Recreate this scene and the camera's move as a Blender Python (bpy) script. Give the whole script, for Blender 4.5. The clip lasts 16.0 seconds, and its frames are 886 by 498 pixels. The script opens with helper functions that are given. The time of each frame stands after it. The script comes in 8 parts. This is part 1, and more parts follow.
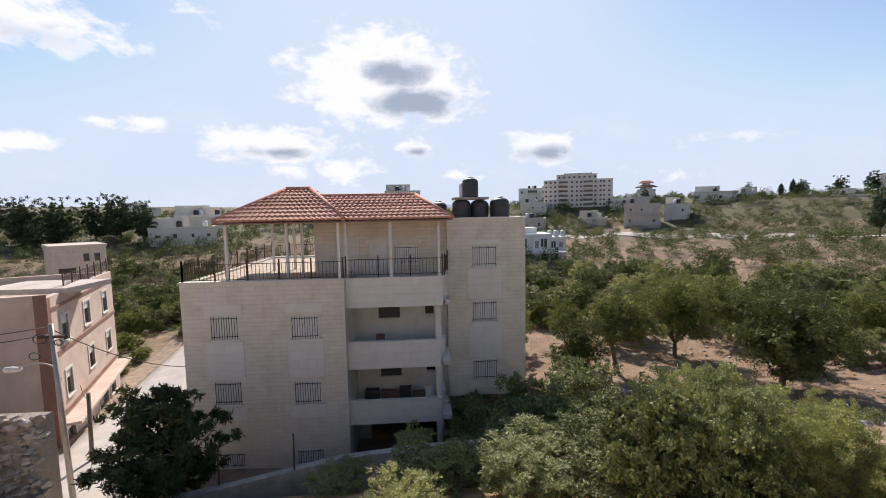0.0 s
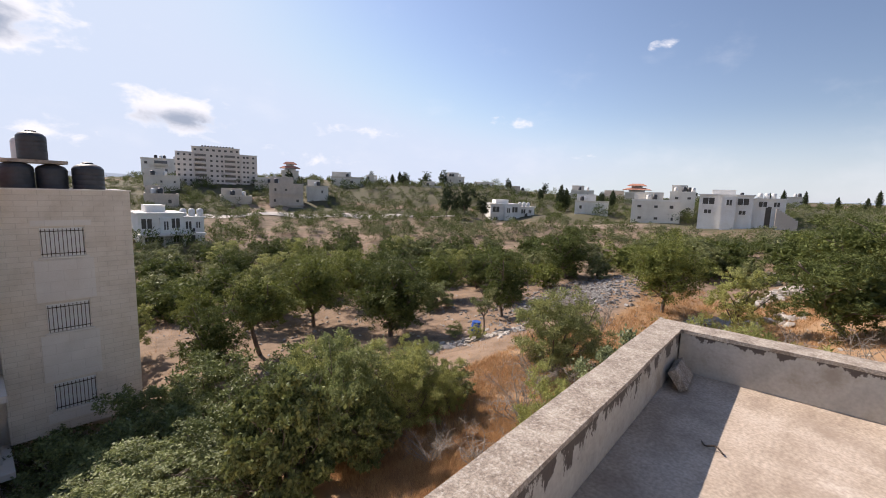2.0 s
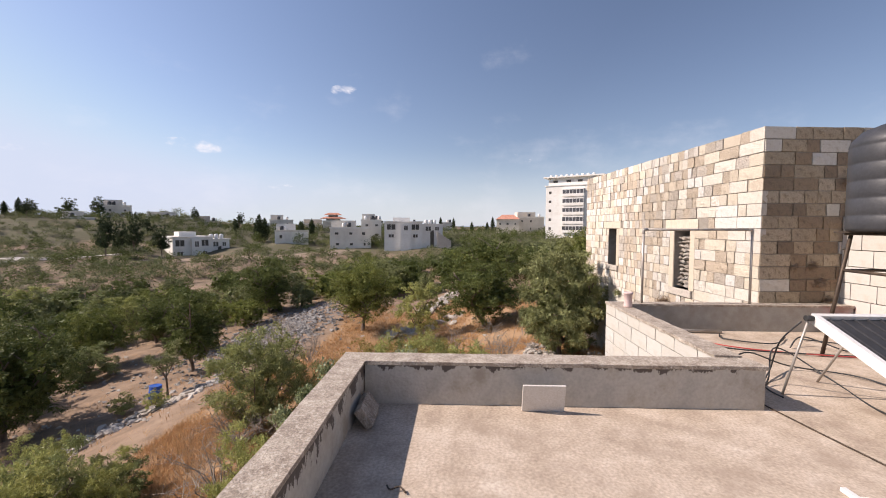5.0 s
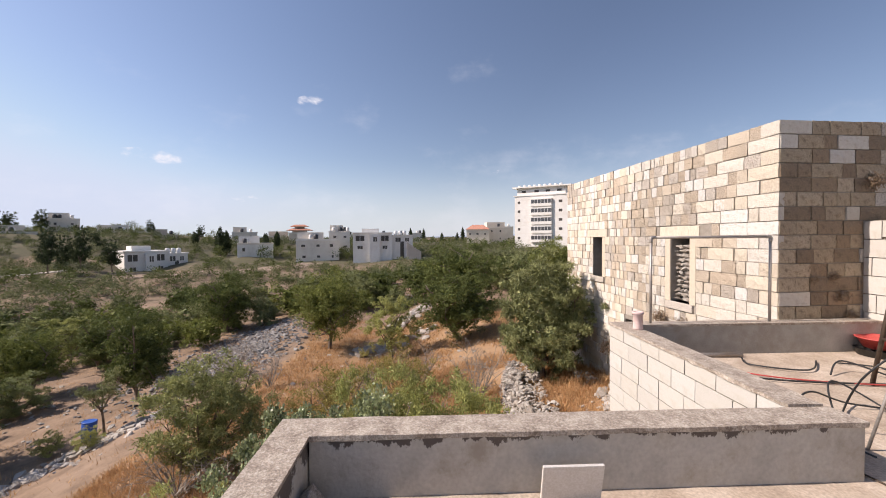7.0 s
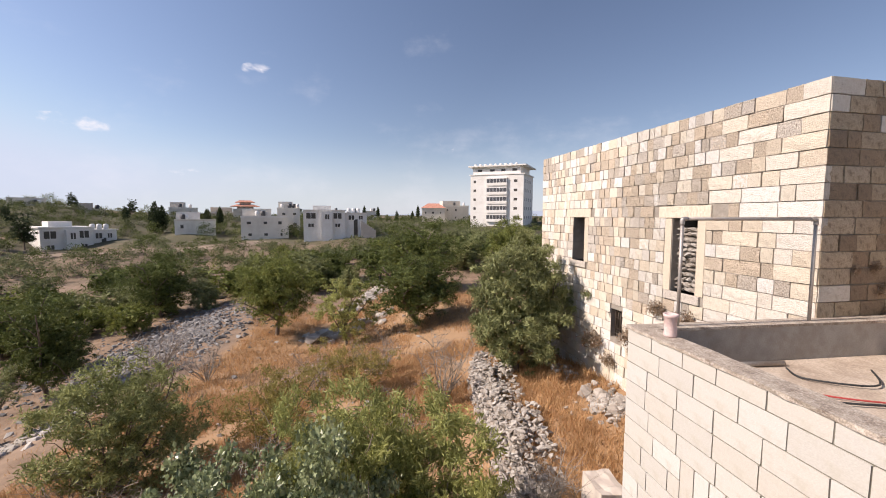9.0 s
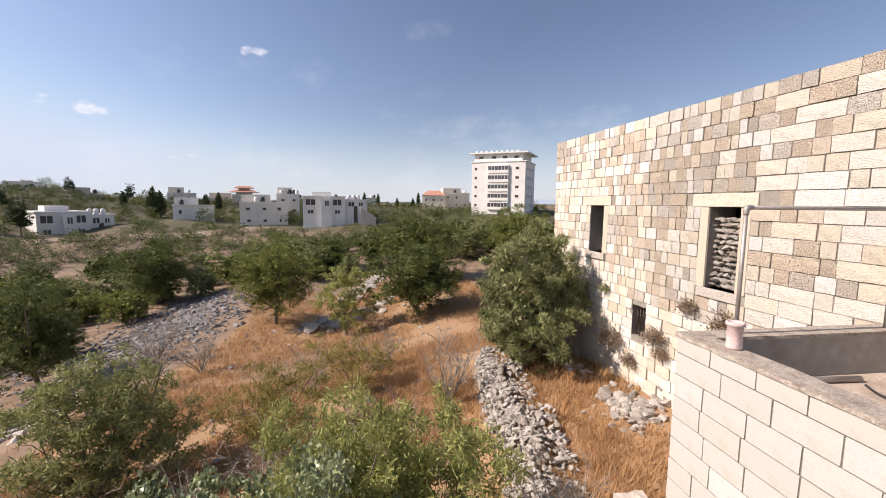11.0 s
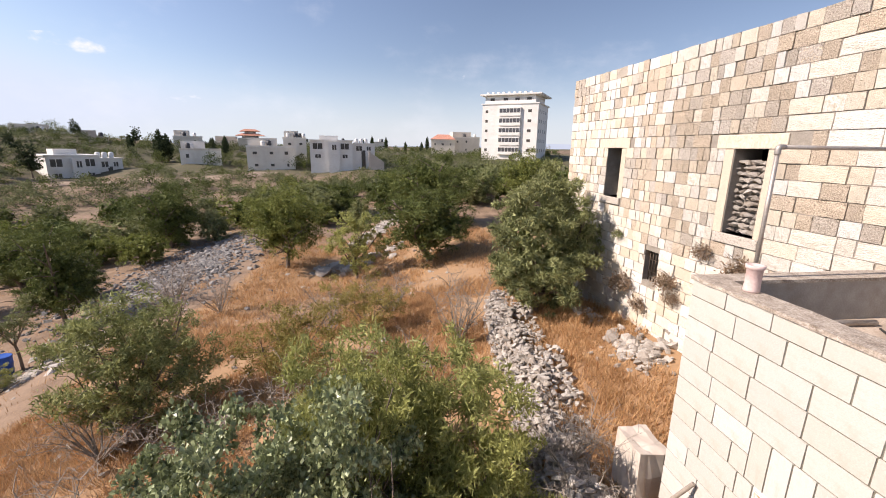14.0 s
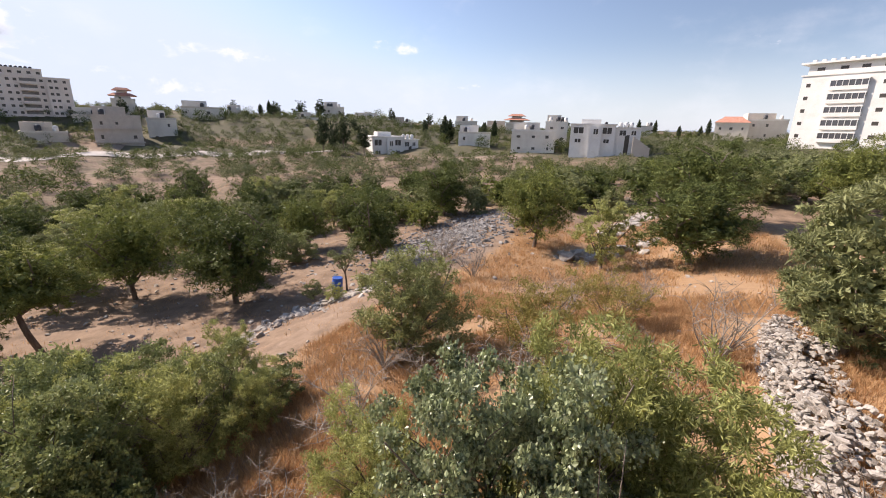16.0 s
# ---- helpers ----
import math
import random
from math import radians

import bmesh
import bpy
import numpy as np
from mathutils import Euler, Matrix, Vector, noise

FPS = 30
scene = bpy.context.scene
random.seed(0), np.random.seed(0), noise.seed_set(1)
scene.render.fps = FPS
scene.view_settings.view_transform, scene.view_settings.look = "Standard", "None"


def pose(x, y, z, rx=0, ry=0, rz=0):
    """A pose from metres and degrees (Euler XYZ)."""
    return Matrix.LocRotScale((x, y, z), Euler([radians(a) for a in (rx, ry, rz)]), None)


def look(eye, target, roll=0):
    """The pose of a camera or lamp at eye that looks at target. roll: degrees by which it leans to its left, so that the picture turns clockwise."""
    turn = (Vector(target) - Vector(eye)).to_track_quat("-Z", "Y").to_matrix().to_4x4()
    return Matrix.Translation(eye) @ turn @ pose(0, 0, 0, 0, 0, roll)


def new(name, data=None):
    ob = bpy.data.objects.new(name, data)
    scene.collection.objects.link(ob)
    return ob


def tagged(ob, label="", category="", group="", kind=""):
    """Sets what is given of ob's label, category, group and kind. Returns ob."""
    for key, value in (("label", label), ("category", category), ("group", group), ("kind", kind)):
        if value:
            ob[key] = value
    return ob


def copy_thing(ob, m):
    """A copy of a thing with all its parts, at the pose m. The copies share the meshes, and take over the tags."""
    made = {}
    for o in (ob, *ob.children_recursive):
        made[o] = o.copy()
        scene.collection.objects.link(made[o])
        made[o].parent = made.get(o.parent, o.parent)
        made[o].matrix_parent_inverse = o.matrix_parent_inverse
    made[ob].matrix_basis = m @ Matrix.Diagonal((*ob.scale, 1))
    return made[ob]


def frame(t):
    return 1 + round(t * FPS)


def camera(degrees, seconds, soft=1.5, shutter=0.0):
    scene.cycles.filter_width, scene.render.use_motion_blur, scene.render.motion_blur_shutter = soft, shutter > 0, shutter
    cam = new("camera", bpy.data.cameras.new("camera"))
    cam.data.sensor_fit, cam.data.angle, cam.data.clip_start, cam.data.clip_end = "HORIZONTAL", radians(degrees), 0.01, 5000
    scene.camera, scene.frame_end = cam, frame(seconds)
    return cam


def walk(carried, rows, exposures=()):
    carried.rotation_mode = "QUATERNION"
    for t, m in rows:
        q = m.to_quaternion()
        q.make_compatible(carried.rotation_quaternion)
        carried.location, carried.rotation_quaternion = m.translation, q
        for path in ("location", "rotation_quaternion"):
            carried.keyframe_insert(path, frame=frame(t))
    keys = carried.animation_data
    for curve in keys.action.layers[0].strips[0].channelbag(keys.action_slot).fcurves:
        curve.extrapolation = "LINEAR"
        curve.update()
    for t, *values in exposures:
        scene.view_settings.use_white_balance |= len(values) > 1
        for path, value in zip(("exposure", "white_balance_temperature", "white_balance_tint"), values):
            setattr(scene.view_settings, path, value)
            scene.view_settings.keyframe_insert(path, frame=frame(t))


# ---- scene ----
cam = camera(93.5, 16.0, 1.0)
PATH = [
    (0, (0.624, 0.709, 1.735), (0.735, 2.698, 1.558), -1.1),
    (0.5, (0.839, 0.771, 1.73), (1.281, 2.709, 1.504), 0.1),
    (1, (1.063, 0.815, 1.715), (1.835, 2.642, 1.456), 0.8),
    (1.5, (1.317, 0.876, 1.706), (2.451, 2.501, 1.437), 1.2),
    (2, (1.549, 0.909, 1.705), (3.047, 2.208, 1.441), 1.8),
    (2.5, (1.792, 0.867, 1.713), (3.515, 1.85, 1.461), 2.2),
    (3, (1.968, 0.768, 1.718), (3.841, 1.432, 1.492), 2.4),
    (3.5, (2.019, 0.751, 1.724), (3.967, 1.163, 1.529), 2.0),
    (4, (2.01, 0.764, 1.738), (3.99, 1.004, 1.58), 1.3),
    (4.5, (1.997, 0.801, 1.745), (3.99, 0.927, 1.628), 0.5),
    (4.7, (2.049, 0.819, 1.743), (4.044, 0.916, 1.633), 0.4),
    (7, (3.423, 0.947, 1.737), (5.421, 0.866, 1.687), -0.4),
    (7.5, (3.859, 0.949, 1.75), (5.854, 0.815, 1.696), -0.1),
    (8, (4.285, 1.014, 1.748), (6.274, 0.823, 1.671), 0.1),
    (8.5, (4.699, 1.072, 1.74), (6.679, 0.821, 1.625), 0.1),
    (8.7, (4.847, 1.095, 1.739), (6.823, 0.817, 1.606), 0.1),
    (10.8, (5.835, 1.176, 1.725), (7.799, 0.851, 1.534), 0.6),
    (11, (5.854, 1.182, 1.723), (7.82, 0.884, 1.511), 0.7),
    (11.5, (5.856, 1.209, 1.713), (7.822, 1.01, 1.398), 0.7),
    (12, (5.873, 1.209, 1.663), (7.779, 1.066, 1.076), 1.2),
    (12.5, (5.869, 1.258, 1.566), (7.616, 1.087, 0.608), 2.4),
    (13, (5.875, 1.255, 1.516), (7.534, 1.017, 0.425), 3.2),
    (13.5, (5.891, 1.226, 1.587), (7.7, 0.874, 0.809), 2.5),
    (14, (5.901, 1.245, 1.662), (7.83, 0.99, 1.196), 0.9),
    (14.5, (5.842, 1.318, 1.698), (7.805, 1.362, 1.32), 0.2),
    (15, (5.727, 1.39, 1.715), (7.658, 1.724, 1.317), 0.5),
    (15.5, (5.69, 1.4, 1.725), (7.536, 2.013, 1.258), 1.1),
    (16, (5.6, 1.4, 1.71), (7.328, 2.24, 1.154), 1.2),
]
WB, TINT = 6880, 21
walk(cam, [(t, look(eye, target, roll)) for t, eye, target, roll in PATH],
     [(t, stops, WB - 150 * max(0, 1 - t / 3.5), TINT - 5 * max(0, 1 - t / 3.5)) for t, stops in ((0, 0.38), (1, 0.4), (2, 0.4), (3, 0.38), (3.5, 0.36), (8.7, 0.32), (10.8, 0.36), (12, 0.42), (13, 0.53), (13.5, 0.55), (14, 0.49), (14.7, 0.43), (16, 0.58))])

# ---- daylight ----
SUN_EL, SUN_AZ = 39.0, -0.5          # degrees above the horizon, degrees from +y towards +x
sun = new("sun", bpy.data.lights.new("sun", "SUN"))
sun.data.energy, sun.data.angle, sun.data.color = 4.9, radians(0.53), (1.0, 0.94, 0.84)
sun_way = Vector((math.sin(radians(SUN_AZ)) * math.cos(radians(SUN_EL)), math.cos(radians(SUN_AZ)) * math.cos(radians(SUN_EL)), math.sin(radians(SUN_EL))))
sun.matrix_world = look(sun_way * 60, (0, 0, 0))

world = bpy.data.worlds.new("world")
scene.world = world
world.use_nodes = True
wt = world.node_tree
wt.nodes.clear()


def wnode(kind, **values):
    nd = wt.nodes.new(kind)
    for key, value in values.items():
        if key in nd.inputs:
            nd.inputs[key].default_value = value
    return nd


def wmath(op, a, b=None, c=None):
    nd = wt.nodes.new("ShaderNodeMath")
    nd.operation = op
    for i, v in enumerate((a, b, c)):
        if v is None:
            continue
        if isinstance(v, (int, float)):
            nd.inputs[i].default_value = v
        else:
            wt.links.new(v, nd.inputs[i])
    return nd.outputs[0]


sky = wt.nodes.new("ShaderNodeTexSky")
sky.sky_type, sky.sun_disc = "NISHITA", False
sky.sun_elevation, sky.sun_rotation = radians(SUN_EL), radians(SUN_AZ)
sky.altitude, sky.air_density, sky.dust_density, sky.ozone_density = 700, 1.0, 0.7, 1.1
coord = wt.nodes.new("ShaderNodeTexCoord")
way = wt.nodes.new("ShaderNodeSeparateXYZ")
wt.links.new(coord.outputs["Generated"], way.inputs[0])
az = wmath("ARCTAN2", way.outputs[0], way.outputs[1])      # from +y towards +x
el = wmath("ARCSINE", way.outputs[2])
# cumulus heaps: azimuth, elevation, half width, half height in degrees, weight
CLOUDS = [
    (-5.0, 17.0, 15.5, 8.6, 1.3), (2.0, 15.5, 9.0, 6.0, 1.25), (-18.1, 8.6, 13.0, 3.6, 1.1), (-10.0, 5.8, 7.0, 2.6, 0.95), (-17.0, 5.6, 6.0, 1.8, 0.75), (17.2, 8.0, 7.5, 3.6, 1.05),
    (0.0, 8.5, 4.2, 2.2, 0.95), (6.0, 5.0, 6.0, 1.6, 0.6), (-39.9, 18.6, 8.0, 4.6, 1.05), (-34.0, 18.2, 5.0, 2.4, 0.7), (-42.7, 7.2, 6.0, 2.0, 0.75),
    (-30.5, 10.4, 4.0, 1.5, 0.7), (-35.9, 10.1, 4.0, 1.6, 0.7), (-25.9, 22.3, 3.6, 2.0, 0.65), (38.0, 7.6, 8.0, 1.3, 0.4), (30.0, 4.0, 9.0, 1.5, 0.35),
    (75.6, 17.4, 2.4, 0.8, 0.55), (58.0, 9.4, 4.5, 0.9, 0.38), (100.0, 9.0, 3.0, 1.2, 0.34), (66.0, 5.0, 4.5, 0.8, 0.36),
    (-70.0, 12.0, 14.0, 4.0, 0.9), (-110.0, 16.0, 16.0, 5.0, 0.9), (160.0, 14.0, 18.0, 5.0, 0.8),
]
# their shaded undersides
SHADES = [(-2.5, 17.8, 7.0, 2.6, 1.0), (-0.2, 14.2, 9.0, 2.8, 1.1), (17.5, 7.4, 7.0, 1.8, 0.8), (-18.0, 7.8, 10.0, 1.4, 0.6), (0.0, 8.0, 3.5, 1.3, 0.7), (-40.0, 17.4, 7.0, 2.2, 0.5)]


def blobs(rows):
    total = None
    for a, e, w, h, k in rows:
        u = wmath("DIVIDE", wmath("SUBTRACT", az, radians(a)), radians(w))
        v = wmath("DIVIDE", wmath("SUBTRACT", el, radians(e)), radians(h))
        d = wmath("SQRT", wmath("ADD", wmath("MULTIPLY", u, u), wmath("MULTIPLY", v, v)))
        one = wmath("MULTIPLY", wmath("SUBTRACT", 1.0, wmath("MINIMUM", d, 1.0)), k)
        total = one if total is None else wmath("MAXIMUM", total, one)
    return total


cover, under = blobs(CLOUDS), blobs(SHADES)
place = wt.nodes.new("ShaderNodeCombineXYZ")
wt.links.new(az, place.inputs[0])
wt.links.new(wmath("MULTIPLY", el, 1.7), place.inputs[1])
billow = wnode("ShaderNodeTexNoise", Scale=15.0, Detail=10.0, Roughness=0.58, Lacunarity=2.1, Distortion=0.25)
wt.links.new(place.outputs[0], billow.inputs["Vector"])
wisp = wnode("ShaderNodeTexNoise", Scale=5.0, Detail=6.0, Roughness=0.6)
wt.links.new(place.outputs[0], wisp.inputs["Vector"])
heap = wmath("SUBTRACT", wmath("ADD", wmath("MULTIPLY", cover, 0.86), wmath("MULTIPLY", billow.outputs[0], 1.7)), 1.05)
soft = wt.nodes.new("ShaderNodeMapRange")
soft.interpolation_type = "SMOOTHSTEP"
wt.links.new(heap, soft.inputs[0])
soft.inputs[1].default_value, soft.inputs[2].default_value = 0.0, 0.42
haze = wt.nodes.new("ShaderNodeMapRange")
haze.interpolation_type = "SMOOTHSTEP"
wt.links.new(wmath("SUBTRACT", wisp.outputs[0], wmath("MULTIPLY", el, 0.5)), haze.inputs[0])
haze.inputs[1].default_value, haze.inputs[2].default_value, haze.inputs[4].default_value = 0.42, 0.75, 0.25
some = wmath("MULTIPLY", wmath("GREATER_THAN", cover, 0.001), soft.outputs[0])
thick = wt.nodes.new("ShaderNodeMapRange")
thick.interpolation_type = "SMOOTHSTEP"
wt.links.new(wmath("ADD", under, wmath("SUBTRACT", billow.outputs[0], 0.5)), thick.inputs[0])
thick.inputs[1].default_value, thick.inputs[2].default_value = 0.15, 0.75
shade = wt.nodes.new("ShaderNodeMix")
shade.data_type = "RGBA"
wt.links.new(thick.outputs[0], shade.inputs[0])
shade.inputs[6].default_value, shade.inputs[7].default_value = (6.6, 7.0, 7.5, 1), (2.7, 3.3, 4.2, 1)
full = wt.nodes.new("ShaderNodeMix")
full.data_type = "RGBA"
wt.links.new(wmath("MAXIMUM", some, haze.outputs[0]), full.inputs[0])
split = wt.nodes.new("ShaderNodeSeparateColor")
toward = wt.nodes.new("ShaderNodeVectorMath")
toward.operation = "DOT_PRODUCT"
wt.links.new(coord.outputs["Generated"], toward.inputs[0])
toward.inputs[1].default_value = sun_way[:]
milky = wmath("MULTIPLY_ADD", wmath("MAXIMUM", toward.outputs["Value"], 0.0), 0.42, 0.84)     # dust brightens the sky towards the sun
veil = wt.nodes.new("ShaderNodeVectorMath")
veil.operation = "SCALE"
wt.links.new(sky.outputs[0], veil.inputs[0])
wt.links.new(milky, veil.inputs["Scale"])
wt.links.new(veil.outputs[0], split.inputs[0])
gather = wt.nodes.new("ShaderNodeCombineColor")
for i, most in enumerate((4.5, 5.5, 6.8)):          # the milky haze levels off towards the horizon
    wt.links.new(wmath("SMOOTH_MIN", split.outputs[i], most, 1.6), gather.inputs[i])
low = wt.nodes.new("ShaderNodeMapRange")           # bluish white haze low over the hills
low.interpolation_type = "SMOOTHSTEP"
wt.links.new(el, low.inputs[0])
low.inputs[1].default_value, low.inputs[2].default_value, low.inputs[3].default_value, low.inputs[4].default_value = radians(-2), radians(11), 0.75, 0.0
air = wt.nodes.new("ShaderNodeMix")
air.data_type = "RGBA"
wt.links.new(low.outputs[0], air.inputs[0])
wt.links.new(gather.outputs[0], air.inputs[6])
air.inputs[7].default_value = (4.7, 5.5, 6.6, 1)
wt.links.new(air.outputs[2], full.inputs[6])
wt.links.new(shade.outputs[2], full.inputs[7])
back = wnode("ShaderNodeBackground", Strength=0.11)
wt.links.new(full.outputs[2], back.inputs[0])
wout = wt.nodes.new("ShaderNodeOutputWorld")
wt.links.new(back.outputs[0], wout.inputs[0])
scene.view_settings.exposure = 0.0

# ---- materials ----
def material(name, colors, scale=4.0, rough=0.85, bump=0.3, fine=40.0, pick="", metal=0.0, stretch=(1, 1, 1), dirt=None, dirt_scale=0.6, dirt_amount=0.5, coords="Object", distinct=False, grain_amount=0.35):
    """Colours along a noise ramp, a finer grain over it, stains, and bump at two scales. pick: 'object' or 'island' chooses a tone for each piece."""
    m = bpy.data.materials.new(name)
    m.use_nodes = True
    nt = m.node_tree
    bsdf = nt.nodes["Principled BSDF"]
    bsdf.inputs["Roughness"].default_value, bsdf.inputs["Metallic"].default_value = rough, metal
    tc, mp = nt.nodes.new("ShaderNodeTexCoord"), nt.nodes.new("ShaderNodeMapping")
    nt.links.new(tc.outputs[coords], mp.inputs[0])
    mp.inputs["Scale"].default_value = stretch
    big, small = nt.nodes.new("ShaderNodeTexNoise"), nt.nodes.new("ShaderNodeTexNoise")
    big.inputs["Scale"].default_value, big.inputs["Detail"].default_value, big.inputs["Roughness"].default_value = scale, 6, 0.6
    small.inputs["Scale"].default_value, small.inputs["Detail"].default_value = fine, 4
    for nd in (big, small):
        nt.links.new(mp.outputs[0], nd.inputs["Vector"])
    ramp = nt.nodes.new("ShaderNodeValToRGB")
    els = ramp.color_ramp.elements
    while len(els) < len(colors):
        els.new(0.5)
    for i, c in enumerate(colors):
        els[i].position = i / max(1, len(colors) - 1) if pick else 0.3 + 0.4 * i / max(1, len(colors) - 1)
        els[i].color = (*c, 1)
    if distinct:
        ramp.color_ramp.interpolation = "CONSTANT"
        for i in range(len(colors)):
            els[i].position = i / len(colors)
    fac = big.outputs[0]
    if pick:
        if pick == "object":
            src = nt.nodes.new("ShaderNodeObjectInfo").outputs["Random"]
        else:
            src = nt.nodes.new("ShaderNodeNewGeometry").outputs["Random Per Island"]
        ma = nt.nodes.new("ShaderNodeMath")
        ma.operation = "MULTIPLY_ADD"
        nt.links.new(big.outputs[0], ma.inputs[0])
        ma.inputs[1].default_value = 0.04 if distinct else 0.22
        sub = nt.nodes.new("ShaderNodeMath")
        sub.operation = "SUBTRACT"
        nt.links.new(src, sub.inputs[0])
        sub.inputs[1].default_value = 0.02 if distinct else 0.11
        nt.links.new(sub.outputs[0], ma.inputs[2])
        fac = ma.outputs[0]
    nt.links.new(fac, ramp.inputs[0])
    grain = nt.nodes.new("ShaderNodeMix")
    grain.data_type, grain.blend_type = "RGBA", "OVERLAY"
    grain.inputs[0].default_value = grain_amount
    nt.links.new(ramp.outputs[0], grain.inputs[6])
    nt.links.new(small.outputs[0], grain.inputs[7])
    col = grain.outputs[2]
    if dirt:
        spot = nt.nodes.new("ShaderNodeTexNoise")
        spot.inputs["Scale"].default_value, spot.inputs["Detail"].default_value, spot.inputs["Roughness"].default_value = dirt_scale, 8, 0.65
        nt.links.new(mp.outputs[0], spot.inputs["Vector"])
        rng = nt.nodes.new("ShaderNodeMapRange")
        rng.inputs[1].default_value, rng.inputs[2].default_value, rng.inputs[4].default_value = 0.5, 0.68, dirt_amount
        nt.links.new(spot.outputs[0], rng.inputs[0])
        mx = nt.nodes.new("ShaderNodeMix")
        mx.data_type = "RGBA"
        nt.links.new(rng.outputs[0], mx.inputs[0])
        nt.links.new(col, mx.inputs[6])
        mx.inputs[7].default_value = (*dirt, 1)
        col = mx.outputs[2]
    nt.links.new(col, bsdf.inputs["Base Color"])
    if bump:
        bp = nt.nodes.new("ShaderNodeBump")
        bp.inputs["Strength"].default_value, bp.inputs["Distance"].default_value = bump, 0.02
        add = nt.nodes.new("ShaderNodeMath")
        add.operation = "ADD"
        nt.links.new(big.outputs[0], add.inputs[0])
        nt.links.new(small.outputs[0], add.inputs[1])
        nt.links.new(add.outputs[0], bp.inputs["Height"])
        nt.links.new(bp.outputs[0], bsdf.inputs["Normal"])
    return m


def leaf_material(name, dark, light, gloss=0.62, through_light=0.45, shine=0.3):
    m = bpy.data.materials.new(name)
    m.use_nodes = True
    nt = m.node_tree
    bsdf, out = nt.nodes["Principled BSDF"], nt.nodes["Material Output"]
    geo, info = nt.nodes.new("ShaderNodeNewGeometry"), nt.nodes.new("ShaderNodeObjectInfo")
    mixer = nt.nodes.new("ShaderNodeMath")
    mixer.operation = "MULTIPLY_ADD"
    nt.links.new(geo.outputs["Random Per Island"], mixer.inputs[0])
    mixer.inputs[1].default_value = 0.55
    tc, patch = nt.nodes.new("ShaderNodeTexCoord"), nt.nodes.new("ShaderNodeTexNoise")
    patch.inputs["Scale"].default_value, patch.inputs["Detail"].default_value = 1.3, 3
    nt.links.new(tc.outputs["Object"], patch.inputs["Vector"])
    spread = nt.nodes.new("ShaderNodeMapRange")
    spread.inputs[1].default_value, spread.inputs[2].default_value, spread.inputs[4].default_value = 0.32, 0.68, 0.35
    nt.links.new(patch.outputs[0], spread.inputs[0])
    small = nt.nodes.new("ShaderNodeMath")
    small.operation = "MULTIPLY_ADD"
    nt.links.new(info.outputs["Random"], small.inputs[0])
    small.inputs[1].default_value = 0.1
    nt.links.new(spread.outputs[0], small.inputs[2])
    nt.links.new(small.outputs[0], mixer.inputs[2])
    ramp = nt.nodes.new("ShaderNodeValToRGB")
    ramp.color_ramp.elements[0].color, ramp.color_ramp.elements[1].color = (*dark, 1), (*light, 1)
    nt.links.new(mixer.outputs[0], ramp.inputs[0])
    nt.links.new(ramp.outputs[0], bsdf.inputs["Base Color"])
    bsdf.inputs["Roughness"].default_value, bsdf.inputs["Specular IOR Level"].default_value = gloss, shine
    thin = nt.nodes.new("ShaderNodeBsdfTranslucent")
    nt.links.new(ramp.outputs[0], thin.inputs[0])
    mx = nt.nodes.new("ShaderNodeMixShader")
    mx.inputs[0].default_value = through_light
    nt.links.new(bsdf.outputs[0], mx.inputs[1])
    nt.links.new(thin.outputs[0], mx.inputs[2])
    nt.links.new(mx.outputs[0], out.inputs[0])
    return m


def block_material(name, colors, width, height, joint, joint_color=(0.3, 0.26, 0.2), rough=0.85):
    """Coursed masonry too far off to tell its blocks apart: courses in colour and relief."""
    m = material(name, colors, 1.5, rough, 0.0, 30.0)
    nt = m.node_tree
    bsdf = nt.nodes["Principled BSDF"]
    src = bsdf.inputs["Base Color"].links[0].from_socket
    tc, sep, comb = nt.nodes.new("ShaderNodeTexCoord"), nt.nodes.new("ShaderNodeSeparateXYZ"), nt.nodes.new("ShaderNodeCombineXYZ")
    nt.links.new(tc.outputs["Object"], sep.inputs[0])
    add = nt.nodes.new("ShaderNodeMath")
    add.operation = "ADD"
    nt.links.new(sep.outputs[0], add.inputs[0])
    nt.links.new(sep.outputs[1], add.inputs[1])
    nt.links.new(add.outputs[0], comb.inputs[0])
    nt.links.new(sep.outputs[2], comb.inputs[1])
    br = nt.nodes.new("ShaderNodeTexBrick")
    br.inputs["Scale"].default_value, br.inputs["Brick Width"].default_value, br.inputs["Row Height"].default_value = 1.0, width, height
    br.inputs["Mortar Size"].default_value, br.inputs["Mortar"].default_value = joint, (*joint_color, 1)
    br.inputs["Color1"].default_value, br.inputs["Color2"].default_value = (1, 1, 1, 1), (0.82, 0.8, 0.76, 1)
    nt.links.new(comb.outputs[0], br.inputs["Vector"])
    mul = nt.nodes.new("ShaderNodeMix")
    mul.data_type, mul.blend_type = "RGBA", "MULTIPLY"
    mul.inputs[0].default_value = 0.26
    nt.links.new(src, mul.inputs[6])
    nt.links.new(br.outputs[0], mul.inputs[7])
    nt.links.new(mul.outputs[2], bsdf.inputs["Base Color"])
    bp = nt.nodes.new("ShaderNodeBump")
    bp.invert = True
    bp.inputs["Strength"].default_value, bp.inputs["Distance"].default_value = 0.5, 0.02
    nt.links.new(br.outputs[1], bp.inputs["Height"])
    nt.links.new(bp.outputs[0], bsdf.inputs["Normal"])
    return m


